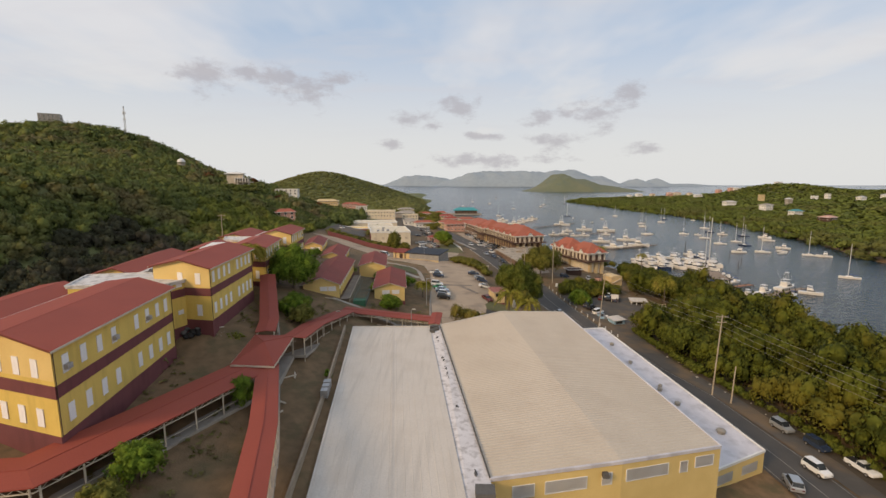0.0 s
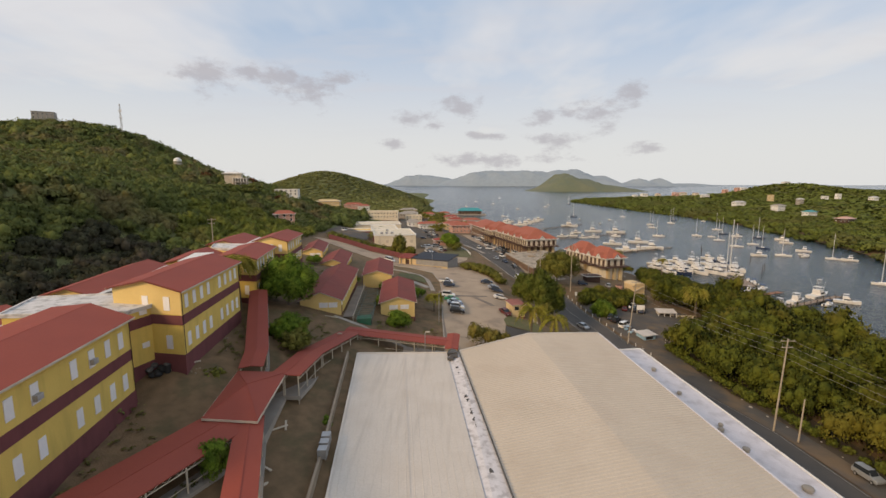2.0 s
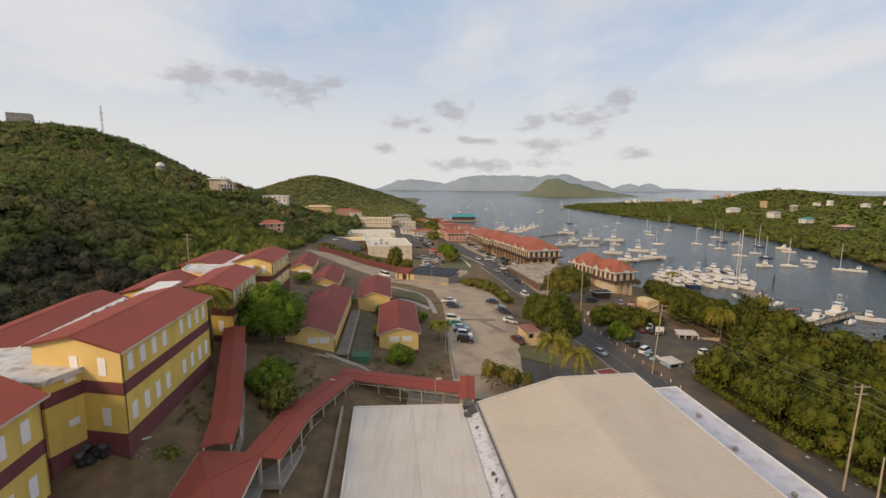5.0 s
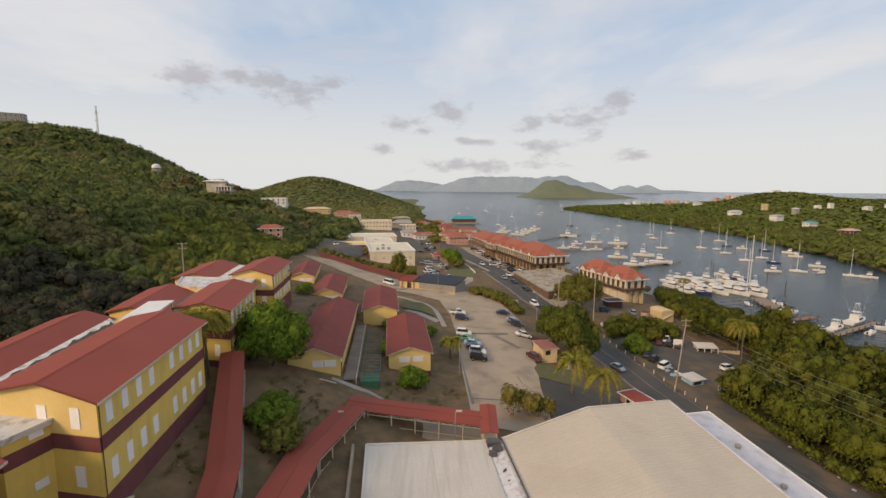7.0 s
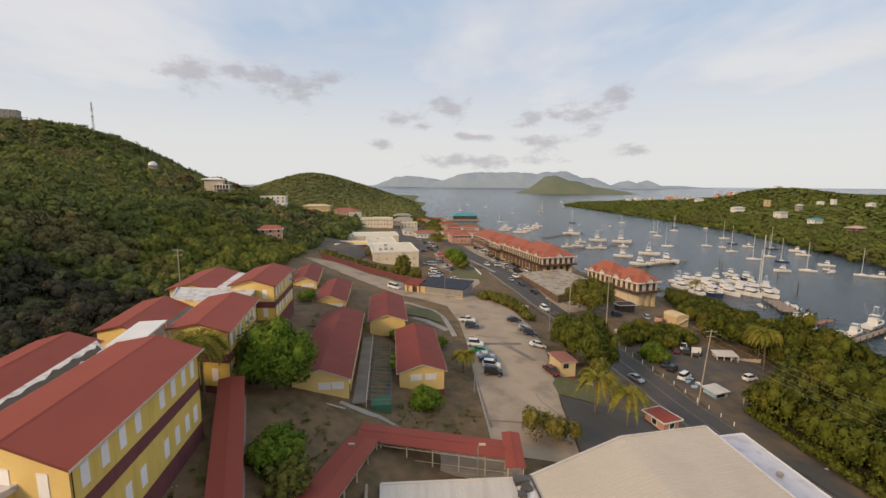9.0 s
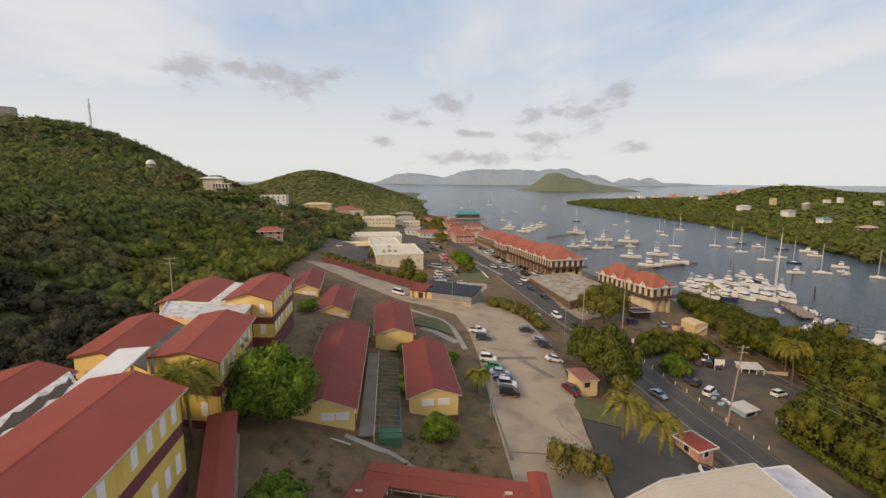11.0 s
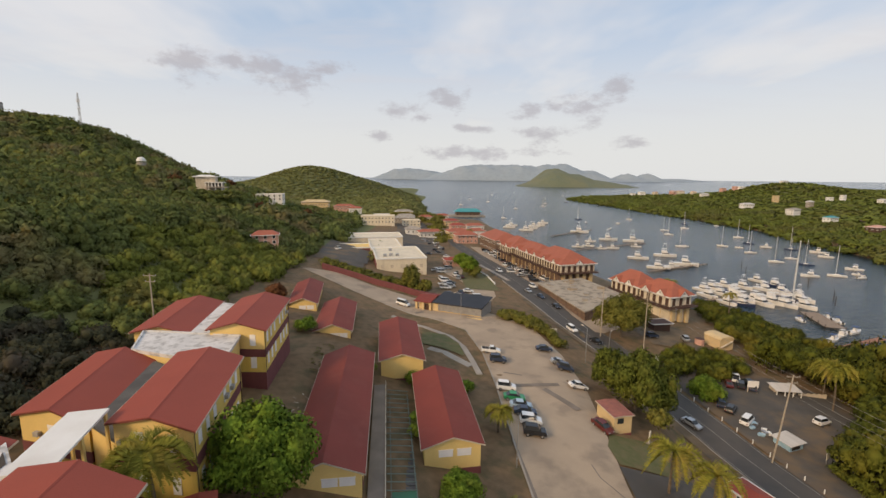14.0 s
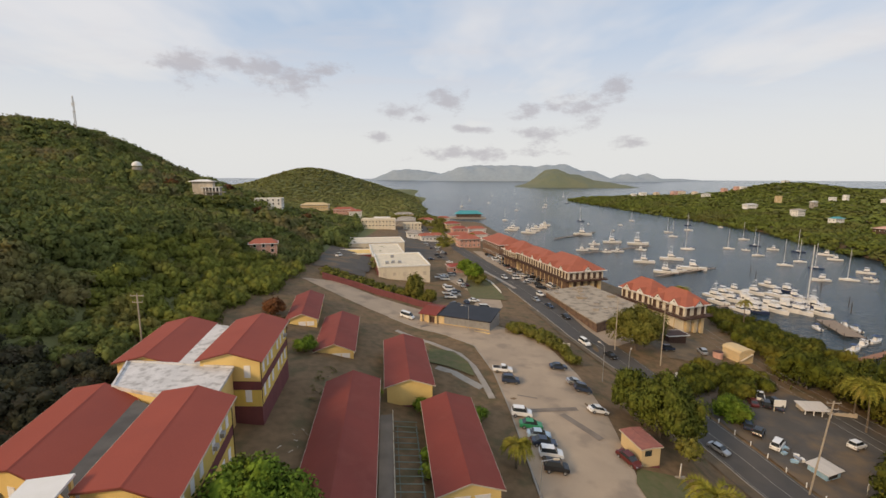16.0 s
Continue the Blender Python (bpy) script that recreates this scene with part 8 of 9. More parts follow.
for kind, paint, x, y, a, lab in (
    ("pickup", "white", -6.6, 162.6, -4, "white pickup parked beside the lot kerb"), ("suv", "navy", -5.6, 157.2, -3, "dark blue car parked beside the lot kerb"),
    ("suv", "white", -5.6, 143.2, -6, "white car in the parking row"), ("sedan", "green", -4.6, 139.4, -4, "bright green car in the parking row"),
    ("sedan", "sky", -3.8, 136.4, -4, "light blue saloon in the parking row"), ("sedan", "navy", -3.4, 134.2, -4, "dark blue saloon with pale trim"),
    ("suv", "white", -3.0, 131.0, -5, "white jeep in the parking row"), ("suv", "black", -3.0, 127.6, -5, "black car at the end of the parking row"),
    ("sedan", "white", 10.3, 147.2, 12, "white saloon parked by the lot edge"), ("sedan", "silver", 9.2, 158.8, 0, "silver saloon parked by the lot edge"),
    ("suv", "navy", 9.9, 156.0, 0, "dark blue car parked by the lot edge"), ("sedan", "navy", 7.4, 166.5, 0, "dark saloon parked by the hedge"),
    ("sedan", "red", 10.2, 132.0, -62, "dark red car beside the guard hut"), ("van", "white", -31.8, 200.0, -24, "white van on the school drive"),
    ("suv", "silver", 62.6, 80.2, -80, "silver car parked on the verge"), ("suv", "navy", 64.6, 74.4, -80, "dark blue car parked on the verge"),
    ("pickup", "white", 67.0, 68.2, -82, "white pickup parked on the verge"), ("suv", "silver", 51.6, 62.6, 70, "grey car beside the hall"),
    ("suv", "white", 58.6, 67.0, -80, "white car on the road"), ("sedan", "silver", 36.6, 149.0, -62, "silver saloon on the road"),
    ("suv", "white", 22.6, 193.5, -70, "white car on the road"), ("sedan", "black", 27.8, 186.0, -68, "black saloon on the road"),
    ("sedan", "silver", 17.5, 240.0, -74, "silver saloon on the road"), ("suv", "white", 21.4, 250.0, -74, "white car on the road"), ("sedan", "navy", 21.0, 232.0, -74, "dark blue saloon on the road"),
    ("suv", "white", 11.0, 285.0, -70, "white car on the road"), ("sedan", "black", 24.2, 220.0, -74, "black saloon on the road"),
    ("van", "white", 50.2, 150.8, 40, "white van parked behind the roadside fence"), ("suv", "black", 49.0, 154.8, 45, "black car parked behind the fence"), ("suv", "navy", 48.2, 157.2, 60, "dark car parked behind the fence"),
    ("suv", "red", 60.8, 174.0, 60, "dark red car parked in the yard"), ("pickup", "white", 60.4, 170.6, 60, "white pickup in the yard"), ("suv", "black", 62.0, 168.2, 100, "black car in the yard"),
    ("suv", "white", 68.4, 152.2, 20, "white jeep parked in the yard"), ("pickup", "white", 27.5, 112.0, -15, "white pickup by the gate hut"), ("sedan", "silver", 21.0, 108.0, 60, "silver car on the forecourt"),
    ("suv", "navy", 49.5, 196.0, 10, "dark blue car before the shops"), ("suv", "silver", 60.0, 195.4, 80, "silver car before the shops"),
):
    park(kind, paint, x, y, a, lab)
shop_rng = random.Random(4)
kinds = [("sedan", "white"), ("suv", "white"), ("sedan", "silver"), ("suv", "black"), ("sedan", "navy"), ("suv", "silver"), ("sedan", "red"), ("van", "white"), ("pickup", "white"), ("sedan", "black")]
for k in range(64):
    f = k / 64
    x, y = between((34.5, 212), (11.0, 372), f)
    kd = shop_rng.choice(kinds)
    park(*kd, x + shop_rng.uniform(-0.6, 0.6) + (0, 6.5, 11.5)[k % 3], y, 8 + shop_rng.uniform(-6, 6), f"{'dark' if kd[1] in ('black', 'navy', 'red') else 'pale'} car parked before the harbour shops", "cars before the shops")
for k in range(20):
    x, y = shop_rng.uniform(-16, -4), 214 + k * 3.9
    kd = shop_rng.choice(kinds)
    park(*kd, x - (y - 214) * 0.12, y, shop_rng.choice((10, 14, 100)), f"{'dark' if kd[1] in ('black', 'navy', 'red') else 'pale'} car parked beside the white store", "cars beside the store")
for k in range(26):
    x, y = between((-20, 330), (-40, 560), k / 26)
    kd = shop_rng.choice(kinds)
    park(*kd, x + shop_rng.uniform(-9, 9), y, shop_rng.uniform(0, 90), f"{'dark' if kd[1] in ('black', 'navy', 'red') else 'pale'} car among the harbour shops", "cars by the harbour")
for k, (x, y) in enumerate(((15.6, 337.8), (16.8, 307), (17.3, 285.4), (24.3, 294.4), (28.3, 282.2), (24.3, 265.4), (31.0, 271.5), (18.4, 322), (20.6, 312), (21.4, 300), (26.6, 289), (20.8, 276), (14.0, 351), (12.4, 366), (22.6, 282.5), (17.6, 296))):
    kd = shop_rng.choice((("sedan", "white"), ("suv", "silver"), ("van", "white"), ("suv", "black"), ("sedan", "silver")))
    park(*kd, x, y, shop_rng.choice((100, 108, 20)), f"{'dark' if kd[1] == 'black' else 'pale'} car crowded in before the harbour shops", "cars before the shops")
park("sedan", "red", 56.4, 167.4, 70, "dark red car parked beside the scrub", "cars in the yard")
park("suv", "black", 59.2, 166.8, 62, "black car parked beside the stall", "cars in the yard")
park("suv", "navy", 62.0, 166.0, 55, "dark blue car parked beside the stall", "cars in the yard")
park("van", "white", -74, 290, 80, "white van behind the store")


# ---- boats and docks ----
def hull_mesh(bm, length, beam_w, free, draft=0.5, transom=0.85, flare=1.15):
    """A hull: pointed bow at +x, broad stern, sheer rising forward."""
    n = 9
    rows = []
    for k in range(n):
        f = k / (n - 1)
        x = -length / 2 + length * f
        w = beam_w / 2 * (transom + (1 - transom) * math.sin(min(f * 2.2, 1) * math.pi / 2)) * (1 - max(0, (f - 0.55) / 0.45) ** 2.2)
        w = max(w, 0.03)
        top = free * (1 + 0.45 * f * f)
        rows.append([bm.verts.new(p) for p in ((x, -w, top), (x, -w / flare, 0.05), (x - 0.0, 0, -draft * (1 - 0.6 * f)), (x, w / flare, 0.05), (x, w, top))])
    for a, b in zip(rows, rows[1:]):
        for k in range(4):
            bm.faces.new((a[k], a[k + 1], b[k + 1], b[k]))
        bm.faces.new((a[4], a[0], b[0], b[4]))
    bm.faces.new(rows[0])


def wedge(bm, x0, x1, w, z0, z1, front=0.8, back=0.2, inset=0.12):
    lo = [(x0, -w / 2), (x1, -w / 2 * 0.85), (x1, w / 2 * 0.85), (x0, w / 2)]
    hi = [(x0 + back, -w / 2 + inset), (x1 - front, -w / 2 * 0.85 + inset), (x1 - front, w / 2 * 0.85 - inset), (x0 + back, w / 2 - inset)]
    a = [bm.verts.new((*p, z0)) for p in lo]
    b = [bm.verts.new((*p, z1)) for p in hi]
    bm.faces.new(a[::-1])
    bm.faces.new(b)
    for k in range(4):
        bm.faces.new((a[k], a[(k + 1) % 4], b[(k + 1) % 4], b[k]))


def sailboat(L=11.0, hull="boat_white"):
    t = thing("sailboat", pose(0, 0, -30), "moored white sailing boat", "sailboat")
    bm = bmesh.new()
    hull_mesh(bm, L, L * 0.29, 1.05)
    part("hull", bm, M[hull], t)
    bm = bmesh.new()
    wedge(bm, -L * 0.12, L * 0.24, L * 0.17, 1.15, 1.75, 0.9, 0.1)
    part("coachroof", bm, M["boat_white"], t)
    bm = bmesh.new()
    rod(bm, (L * 0.08, 0, 1.2), (L * 0.08, 0, L * 2.0), 0.20, 0.15, 6)
    part("mast", bm, M["mast"], t)
    bm = bmesh.new()
    rod(bm, (L * 0.06, 0, 2.5), (-L * 0.32, 0, 2.6), 0.2, 0.16, 6)
    part("furled_sail", bm, M["canvas_blue"], t, "furled sail under blue cover")
    bm = bmesh.new()
    for p in ((L * 0.49, 0, 1.5), (-L * 0.48, 0, 1.1), (L * 0.05, L * 0.13, 1.1), (L * 0.05, -L * 0.13, 1.1)):
        rod(bm, p, (L * 0.08, 0, L * 1.9), 0.025, None, 4)
    part("rigging", bm, M["wire"], t)
    bm = bmesh.new()
    slab(bm, [(-L * 0.14, -0.9, 2.4), (-L * 0.32, -0.9, 2.4), (-L * 0.32, 0.9, 2.4), (-L * 0.14, 0.9, 2.4)], 0.08)
    part("bimini", bm, M["canvas_blue"], t)
    return t


def motor_yacht(L=13.0, tower=True, hull="boat_white"):
    t = thing("motor_yacht", pose(0, 0, -30), "white motor yacht", "motor yacht")
    bm = bmesh.new()
    hull_mesh(bm, L, L * 0.32, 1.4, 0.6, 0.95, 1.25)
    part("hull", bm, M[hull], t)
    bm = bmesh.new()
    wedge(bm, -L * 0.16, L * 0.2, L * 0.25, 1.5, 3.0, 1.3, 0.1)
    part("deckhouse", bm, M["boat_white"], t)
    bm = bmesh.new()
    wedge(bm, -L * 0.13, L * 0.195, L * 0.255, 1.95, 2.6, 0.75, 0.08)
    part("cabin_window", bm, M["glass"], t)
    bm = bmesh.new()
    wedge(bm, -L * 0.18, L * 0.08, L * 0.22, 3.0, 3.9, 0.5, 0.1)
    part("flybridge", bm, M["boat_white"], t)
    bm = bmesh.new()
    slab(bm, [(-L * 0.16, -L * 0.1, 5.2), (L * 0.05, -L * 0.1, 5.2), (L * 0.05, L * 0.1, 5.2), (-L * 0.16, L * 0.1, 5.2)], 0.15)
    for x in (-L * 0.15, L * 0.04):
        for y in (-L * 0.095, L * 0.095):
            rod(bm, (x, y, 3.8), (x, y, 5.15), 0.05, None, 5)
    part("hard_top", bm, M["boat_white"], t)
    if tower:
        bm = bmesh.new()
        for x in (-L * 0.12, L * 0.02):
            for y in (-0.8, 0.8):
                rod(bm, (x, y, 5.2), (x * 0.5 - 0.3, y * 0.6, 8.6), 0.05, None, 5)
        slab(bm, [(-1.2, -0.7, 8.7), (0.6, -0.7, 8.7), (0.6, 0.7, 8.7), (-1.2, 0.7, 8.7)], 0.1)
        for s in (-1, 1):
            rod(bm, (-0.3, s * 1.4, 1.6), (-2.6, s * 3.4, 9.6), 0.045, 0.02, 4)
        part("tuna_tower", bm, M["mast"], t)
    bm = bmesh.new()
    for s in (-1, 1):
        for k in range(7):
            f = 0.22 + k * 0.04
            rod(bm, (L * f, s * L * 0.13 * (1 - k * 0.11), 1.7 + 0.05 * k), (L * f, s * L * 0.13 * (1 - k * 0.11), 2.4 + 0.05 * k), 0.02, None, 4)
    part("bow_rail", bm, M["mast"], t)
    return t


def skiff(L=6.5):
    t = thing("small_boat", pose(0, 0, -30), "small white open boat", "small boat")
    bm = bmesh.new()
    hull_mesh(bm, L, L * 0.34, 0.75, 0.3, 0.95)
    part("hull", bm, M["boat_white"], t)
    bm = bmesh.new()
    box(bm, -0.5, 0.4, -0.5, 0.5, 0.8, 1.7)
    part("console", bm, M["boat_white"], t)
    bm = bmesh.new()
    slab(bm, [(-1.1, -0.8, 2.5), (0.8, -0.8, 2.5), (0.8, 0.8, 2.5), (-1.1, 0.8, 2.5)], 0.08)
    for x in (-1.0, 0.7):
        for y in (-0.7, 0.7):
            rod(bm, (x, y, 0.8), (x, y, 2.45), 0.035, None, 4)
    part("sun_top", bm, M["canvas_blue"], t)
    bm = bmesh.new()
    box(bm, -L / 2 - 0.4, -L / 2 + 0.1, -0.2, 0.2, 0.3, 1.2)
    part("outboard", bm, M["dark"], t)
    return t


SEA = 0.3
MASTERS = {}


def moor(kind, x, y, a, label, s=1.0):
    if kind not in MASTERS:
        b = MASTERS[kind] = {"sail": lambda: sailboat(11.0), "sail_navy": lambda: sailboat(11.5, "boat_blue"), "yacht": lambda: motor_yacht(14.0), "cruiser": lambda: motor_yacht(12.0, False),
                             "skiff": lambda: skiff(6.5), "cruiser_navy": lambda: motor_yacht(12.5, False, "boat_blue")}[kind]()
    else:
        b = copy_thing(MASTERS[kind], Matrix())
    b.matrix_basis = pose(x, y, SEA - 0.05, 0, 0, a) @ Matrix.Diagonal((s, s, s, 1))
    return tagged(b, label, "boat", "boats in the bay")


boat_rng = random.Random(9)
for x, y in ((237, 567), (223, 528), (272, 588), (231, 449), (284, 508), (266, 466), (232, 414), (223, 374), (279, 432), (245, 388), (237, 364), (227, 328), (250, 314), (191, 444), (211, 237), (176, 693),
             (300, 640), (252, 700), (215, 1070), (52, 1250), (143, 1530), (254, 1760), (70, 702), (370, 1500), (120, 900), (20, 1000), (190, 981), (276, 1121), (90, 1130)):
    moor("sail_navy" if boat_rng.random() < 0.35 else "sail", x, y, 160 + boat_rng.uniform(-14, 14), "sailing boat with a bare mast moored in the bay", boat_rng.uniform(0.74, 0.90))
for x, y in ((209, 327), (289, 417), (278, 396), (256, 348), (256, 309), (266, 444)):
    moor("cruiser", x, y, 155 + boat_rng.uniform(-12, 12), "white motor cruiser moored in the bay", boat_rng.uniform(0.72, 0.9))
for x, y in ((244, 332), (238, 323), (196, 446), (240, 440), (173, 650), (330, 620), (180, 580), (212, 640)):
    moor("skiff", x, y, boat_rng.uniform(0, 180), "small white open boat moored in the bay")
# the crowded marina by the shops
for k, (x, y) in enumerate(((121, 288), (125, 281), (130, 275), (136, 270), (141, 266), (118, 264), (124, 262), (131, 279), (139, 300), (147, 296), (155, 290), (161, 286), (167, 299), (166, 312), (146, 273), (153, 272), (158, 270), (128, 268), (134, 264), (127, 291), (134, 285), (144, 262), (151, 259), (116, 276), (162, 276))):
    moor("cruiser_navy" if k in (6, 12, 15, 20) else "cruiser" if k % 3 else "yacht", x, y, -66 + boat_rng.uniform(-14, 14), "white motor yacht berthed at the crowded marina", boat_rng.uniform(0.82, 1.05))
moor("sail", 157.5, 276, -62, "large sailing boat with a tall mast at the marina", 1.35)
moor("sail_navy", 151.0, 268, -62, "dark-hulled boat berthed at the marina", 1.0)
for x, y, s in ((60, 579, 1.0), (75, 553, 1.1), (84, 570, 1.0), (92, 592, 1.1), (102, 606, 1.0), (111, 630, 1.1), (131, 540, 1.3), (141, 482, 1.15), (161, 472, 1.25), (109, 442, 0.7), (115, 427, 0.7), (126, 430, 0.7), (127, 383, 1.0),
                (125, 347, 1.0), (153, 395, 1.1), (149, 358, 1.25), (136, 352, 0.8), (98, 436, 0.7), (120, 470, 0.7), (66, 600, 1.0), (150, 440, 0.6)):
    moor("yacht" if boat_rng.random() < 0.7 else "cruiser", x, y, -25 + boat_rng.uniform(-12, 12), "white sport fishing yacht with a tower", s * 1.05)


def pier(pts, width, material, label, piles=True):
    """A plank dock on piles: boards laid across two stringers."""
    a, b = Vector((*pts[0], 1.25)), Vector((*pts[1], 1.25))
    d = (b - a).normalized()
    side = Vector((-d.y, d.x, 0)) * (width / 2)
    t = thing("dock", pose(a.x, a.y, 0), label, "dock")
    o = Vector((a.x, a.y, 0))
    bm = bmesh.new()
    n = int((b - a).length / 0.45)
    for k in range(n):
        p = a.lerp(b, (k + 0.5) / n) - o
        beam(bm, p - side, p + side, 0.40, 0.08)
    tagged(part("decking", bm, material, t), kind="stuff")
    bm = bmesh.new()
    for s in (-0.8, 0.8):
        beam(bm, a - o + side * s - Vector((0, 0, 0.15)), b - o + side * s - Vector((0, 0, 0.15)), 0.2, 0.22)
    part("stringer", bm, M["pile"], t)
    m = max(2, int((b - a).length / 5))
    for k in range(m + 1):
        for s in (-1, 1):
            p = a.lerp(b, k / m) - o + side * s
            bm = bmesh.new()
            rod(bm, (p.x, p.y, -4), (p.x, p.y, 2.3), 0.17, 0.15, 7)
            part("pile", bm, M["pile"], t)
    return t


pier([(110, 268), (166, 282)], 2.2, M["dock"], "long grey plank dock through the marina")
pier([(112, 334), (164, 360)], 2.0, M["dock"], "grey plank dock behind the shops")
pier([(92, 417), (166, 458)], 2.0, M["dock"], "grey plank dock behind the shops")
pier([(90, 500), (150, 558)], 2.0, M["dock"], "grey plank dock behind the far shops")
pier([(145, 249), (138.5, 228)], 7.0, M["dock"], "broad cluttered work dock on piles")
pier([(119, 205.5), (146, 216.5)], 2.6, M["dock_red"], "reddish plank dock from the mangroves")
pier([(112, 181), (166, 209.5)], 2.4, M["dock"], "narrow grey plank dock with moored boats")
for x, y, a, k, s in ((148, 238, 80, "skiff", 1.0), (149, 244, 70, "skiff", 0.9), (143.5, 225, 20, "skiff", 1.1), (133.6, 240, 80, "skiff", 0.9), (130, 206.5, 24, "skiff", 1.0), (127, 216, 24, "skiff", 1.1), (135, 221, 24, "cruiser", 0.55),
                      (142, 201.5, 27, "cruiser", 0.85), (159, 211.5, 27, "yacht", 0.95), (163, 201.5, -40, "cruiser", 0.75), (131, 195.6, 27, "cruiser", 0.7), (152, 197.5, 27, "skiff", 1.0)):
    moor(k, x, y, a, "white boat moored at a plank dock", s)
for x, y in ((176, 272), (172, 331), (182, 350), (149, 262), (186, 300), (168, 262)):
    bm = bmesh.new()
    rod(bm, (0, 0, -5), (0, 0, 5.2), 0.22, 0.2, 8)
    ob = part("mooring_pile", bm, M["pile"])
    ob.matrix_basis = pose(x, y, 0)
    tagged(ob, "dark timber mooring pile standing in the water", "mooring pile", "mooring piles")


# ---- small school fittings ----
for k, (x, y) in enumerate(((-18.2, 58.6), (-18.4, 60.0), (-18.6, 61.4))):
    condenser(x, y, 20.1, 5 + k, "weathered white condenser unit beside the hall")
gw = thing("stepped_ramp", pose(-24.6, 103.5, 19.6, 0, 0, 7.2), "metal deck and rail stairs between the huts", "ramp")
bm = bmesh.new()
slab(bm, [(-2.6, 0, 3.0), (-0.6, 0, 3.0), (-0.6, 31, 2.4), (-2.6, 31, 2.4)], 0.2)
part("deck", bm, M["dark_patch"], gw, "dark grey sheet walkway roof")
bm = bmesh.new()
beam(bm, (-0.5, 0, 3.1), (-0.5, 31, 2.5), 0.12, 0.14)
part("eave_rail", bm, M["trim"], gw, "pale rail along the walkway roof")
for k in range(12):
    bm = bmesh.new()
    rod(bm, (-0.5, k * 2.8, -2), (-0.5, k * 2.8, 3.2), 0.07, None, 6)
    part("post", bm, M["trim"], gw)
for k in range(19):
    bm = bmesh.new()
    beam(bm, (-0.4, 1.0 + k * 1.55, 2.9 - k * 0.03), (3.4, 1.0 + k * 1.55, 2.6 - k * 0.04), 0.09, 0.10)
    part("cross_rail", bm, M["rail_green"], gw)
for x in (0.2, 3.3):
    bm = bmesh.new()
    for h in (1.7, 2.5):
        beam(bm, (x, 0, h), (x, 30, h - 1.5), 0.08, 0.08)
    for k in range(16):
        beam(bm, (x, k * 2.0, 0.0), (x, k * 2.0, 2.5 - k * 0.1), 0.06, 0.06)
    part("side_rail", bm, M["rail_green"], gw)
# treads get a dark colour in place of the shade below the rails
for k in range(34):
    bm = bmesh.new()
    box(bm, 0.25, 3.25, k * 0.9, k * 0.9 + 0.62, -1.2, 1.45 - k * 0.055)
    part("tread", bm, M["dark_gutter"], gw, "stair tread, coloured dark for the shaded space under the rails")
bm = bmesh.new()
box(bm, 0.3, 3.2, -0.2, 2.6, -0.3, 2.5)
part("shade_mesh", bm, M["green_mesh"], gw, "green mesh screened enclosure")
bm = bmesh.new()
for k in range(7):
    box(bm, -2.5, -0.6, -0.4 - k * 0.32, -0.08 - k * 0.32, -1, 1.2 - k * 0.18)
part("steps", bm, M["steel"], gw)
# curved concrete steps down the slope
cs = thing("garden_steps", pose(-20.5, 100.2, 17.4), "curved concrete steps down the bank", "steps")
for k in range(9):
    a = radians(200 - k * 13)
    bm = bmesh.new()
    p, q = Vector((math.cos(a) * 1.2 + 1, math.sin(a) * 1.2 - 1, 2.2 - k * 0.24)), Vector((math.cos(a) * 6.5 + 1, math.sin(a) * 6.5 - 1, 2.2 - k * 0.24))
    beam(bm, p + Vector((0, 2.5, 0)), q + Vector((0, 2.5, 0)), 0.9, 0.5)
    part("step", bm, M["concrete"], cs)
wall_run("footpath", [(-29, 102.5), (-23, 101.5), (-17.5, 98.8), (-12.5, 96.8)], 0.08, 1.6, M["concrete"], "pale concrete footpath down the bank", "footpath", 0.4, 0.05)
# white plastic pipes, planks and rubble in the courtyards
for x, y, a, ln in ((-24.6, 62.0, 40, 2.4), (-24.0, 63.0, 110, 2.2), (-41.0, 68.7, 20, 1.6), (-39.6, 69.0, -15, 1.8), (-38.4, 69.2, 35, 1.3), (-29.8, 101.0, -25, 5.0), (-23.6, 55.4, -30, 3.0), (-22.6, 52.4, 60, 2.0)):
    bm = bmesh.new()
    box(bm, -ln / 2, ln / 2, -0.12, 0.12, 0, 0.12)
    ob = part("plank", bm, M["trim"])
    ob.matrix_basis = ground_pose(x, y, a, 0.1)
    tagged(ob, "pale plank lying on the ground", "plank", "loose planks")
for k in range(16):
    x, y = (-38.5 + veg.uniform(-2.0, 2.0), 68.5 + veg.uniform(-1.5, 1.0)) if k < 7 else (veg.uniform(-40, -37), veg.uniform(66, 92))
    bm = bmesh.new()
    bmesh.ops.create_icosphere(bm, subdivisions=1, radius=veg.uniform(0.06, 0.15))
    for v in bm.verts:
        v.co *= 1 + 0.3 * noise.noise(v.co * 3 + Vector((k, 1, 0)))
    ob = part("rubble_stone", bm, M["ledge_tan"])
    ob.matrix_basis = ground_pose(x, y, veg.uniform(0, 180), 0.1)
    tagged(ob, "pale broken rubble stone by the wall", "rubble", "rubble stones")
wall_run("hall_side_wall", [(-15.6, 34), (-18.6, 60), (-22.0, 86)], 0.9, 0.30, M["ledge_tan"], "weathered low concrete wall beside the hall", "wall")

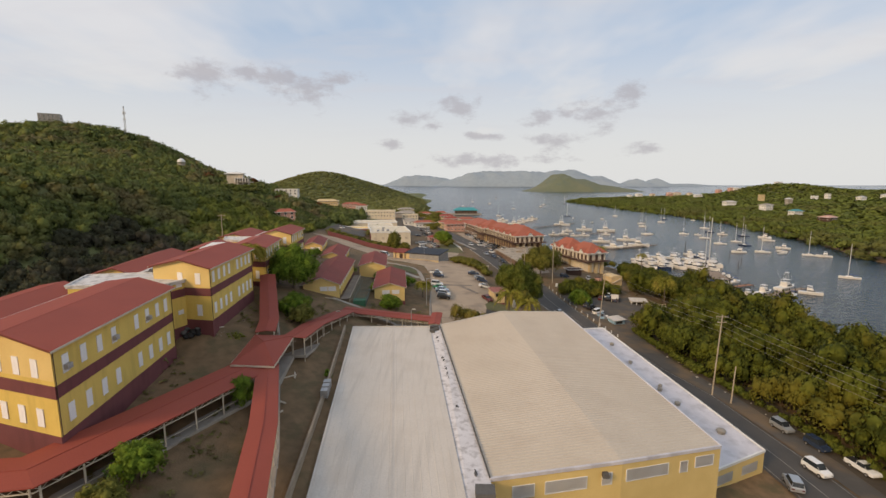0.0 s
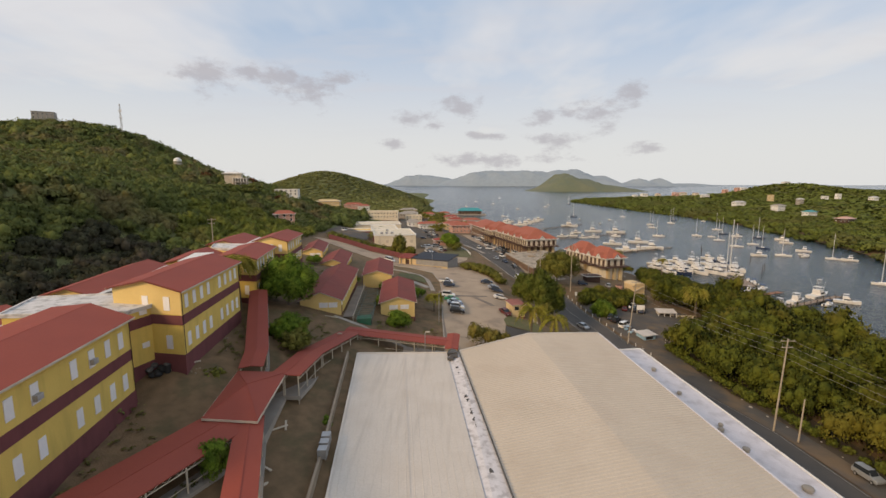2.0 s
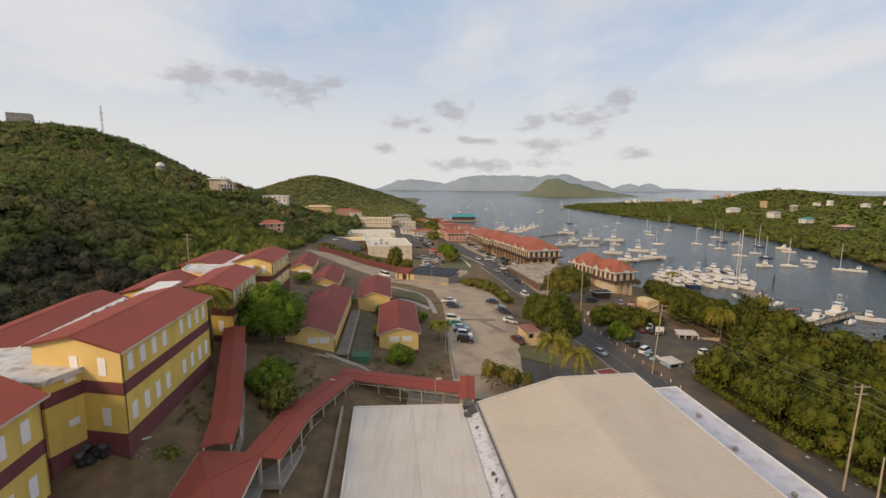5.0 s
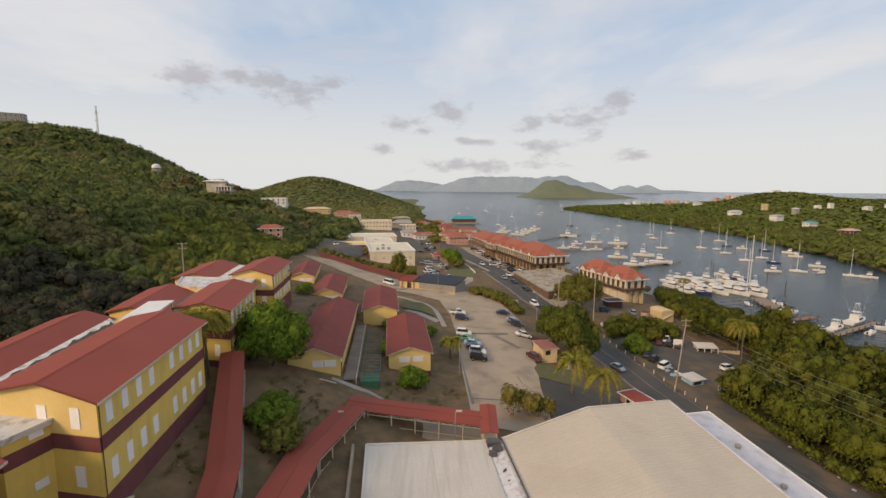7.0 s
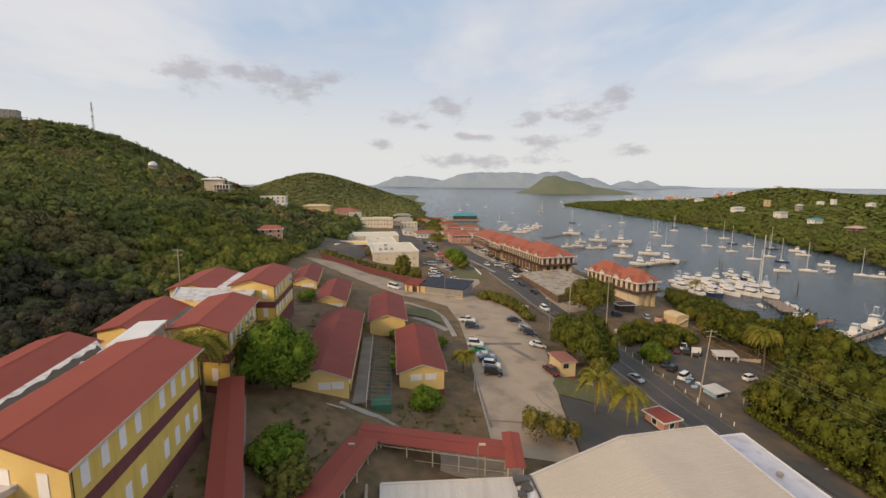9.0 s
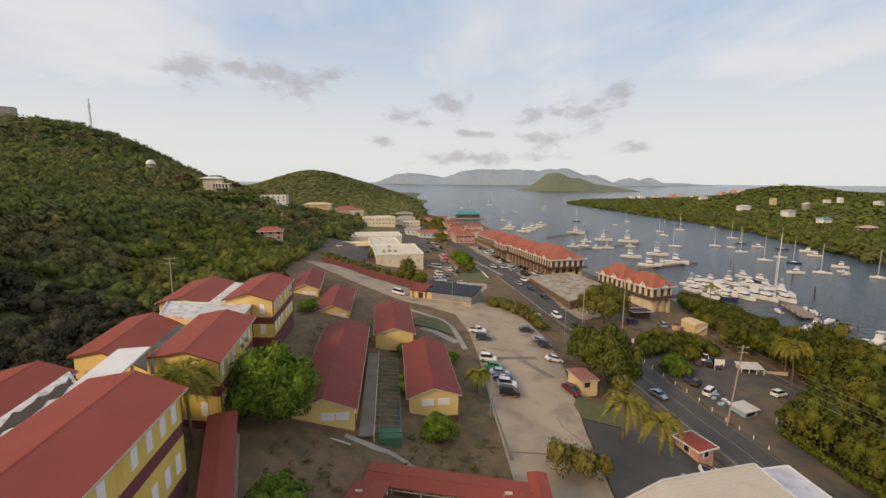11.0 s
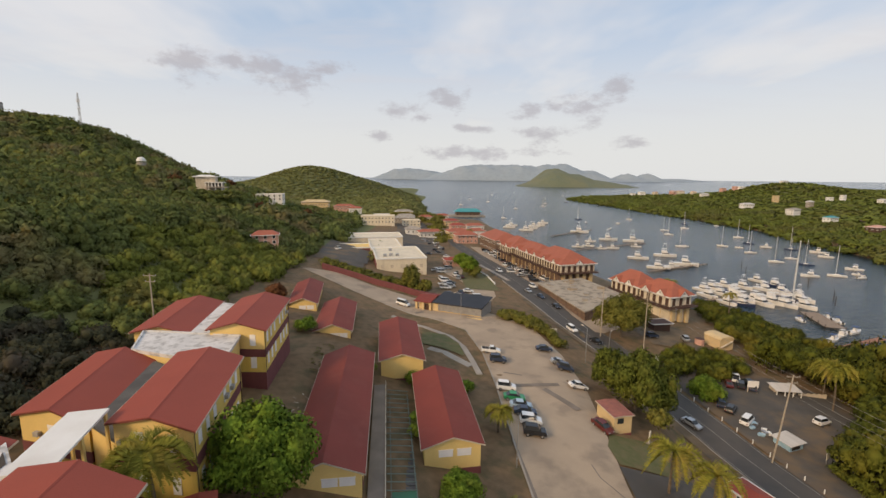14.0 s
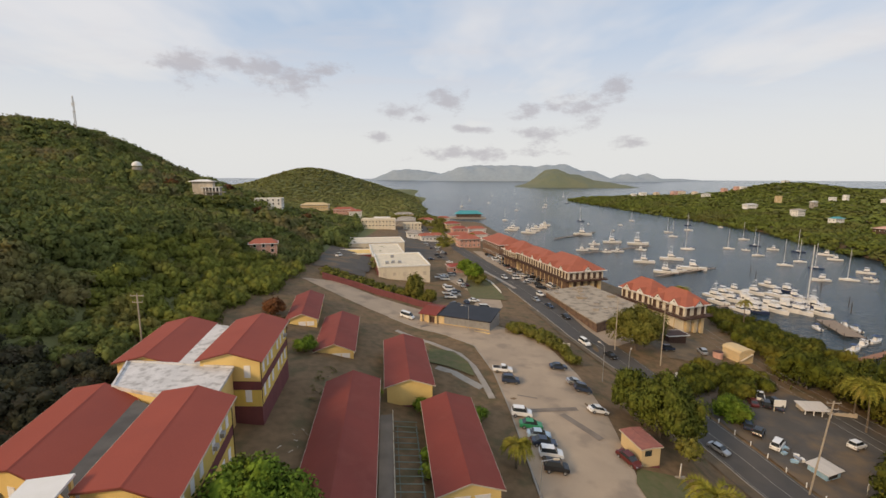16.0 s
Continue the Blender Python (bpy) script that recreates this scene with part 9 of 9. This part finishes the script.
# a heap of dark sacks and a bin thrown into the corner by the stair block
for k in range(9):
    x, y = -42.5 + 0.6 * (k % 3) + veg.uniform(-0.2, 0.2), 66.0 + 0.62 * (k // 3) + veg.uniform(-0.3, 0.3)
    bm = bmesh.new()
    bmesh.ops.create_icosphere(bm, subdivisions=2, radius=veg.uniform(0.36, 0.52))
    for v in bm.verts:
        v.co *= 1 + 0.35 * noise.noise(v.co * 2.5 + Vector((k * 3.0, 1, 0)))
        v.co.z *= 0.8
    ob = part("rubbish_sack", bm, M["tyre"] if k % 3 else M["dark_gutter"], smooth=True)
    ob.matrix_basis = ground_pose(x, y, 40 * k, 0.28 + (0.3 if k % 3 == 0 else 0))
    tagged(ob, "dark plastic rubbish sack heaped in the corner", "rubbish", "rubbish sacks")
rb = thing("rubbish_bin", ground_pose(-40.7, 66.9, 20), "dark plastic rubbish bin beside the sacks", "bin")
bm = bmesh.new()
rod(bm, (0, 0, -0.1), (0, 0, 1.0), 0.34, 0.42, 12)
part("body", bm, M["tyre"], rb)
bm = bmesh.new()
rod(bm, (0, 0, 1.0), (0.05, 0, 1.1), 0.44, 0.3, 12)
part("lid", bm, M["dark_gutter"], rb)
# scrap heaped on the verge between road and yard
scrap = random.Random(3)
for k in range(12):
    x, y = 50.9 + scrap.uniform(-1.8, 1.8), 148.6 + scrap.uniform(-2.4, 2.0)
    bm = bmesh.new()
    box(bm, -scrap.uniform(0.3, 0.8), scrap.uniform(0.3, 0.8), -0.3, 0.35, 0, scrap.uniform(0.3, 0.9))
    bmesh.ops.bevel(bm, geom=list(bm.edges), offset=0.05, segments=1, affect="EDGES")
    for v in bm.verts:
        v.co.x += 0.25 * noise.noise(v.co * 1.7 + Vector((k, 0, 2)))
        v.co.y += 0.25 * noise.noise(v.co * 1.7 + Vector((3, k, 0)))
    ob = part("scrap_piece", bm, (M["blue_wall"], M["steel"], M["white"], M["dark_gutter"])[k % 4])
    ob.matrix_basis = ground_pose(x, y, scrap.uniform(0, 180), 0.05)
    tagged(ob, f"{('pale blue', 'grey', 'white', 'dark')[k % 4]} scrap dumped on the road verge", "scrap", "scrap on the verge")
# twigs and litter on the bare courtyard between wing and hut
for k in range(34):
    x, y = scrap.uniform(-43, -35.5), scrap.uniform(112, 150)
    bm = bmesh.new()
    beam(bm, (0, 0, 0.04), (scrap.uniform(0.3, 1.2), scrap.uniform(-0.3, 0.3), 0.06), 0.09, 0.06)
    ob = part("stick", bm, (M["trim"], M["ledge_tan"], M["bark"])[k % 3])
    ob.matrix_basis = ground_pose(x, y, scrap.uniform(0, 360), 0.03)
    tagged(ob, "broken stick lying on the bare courtyard earth", "stick", "sticks in the courtyard")
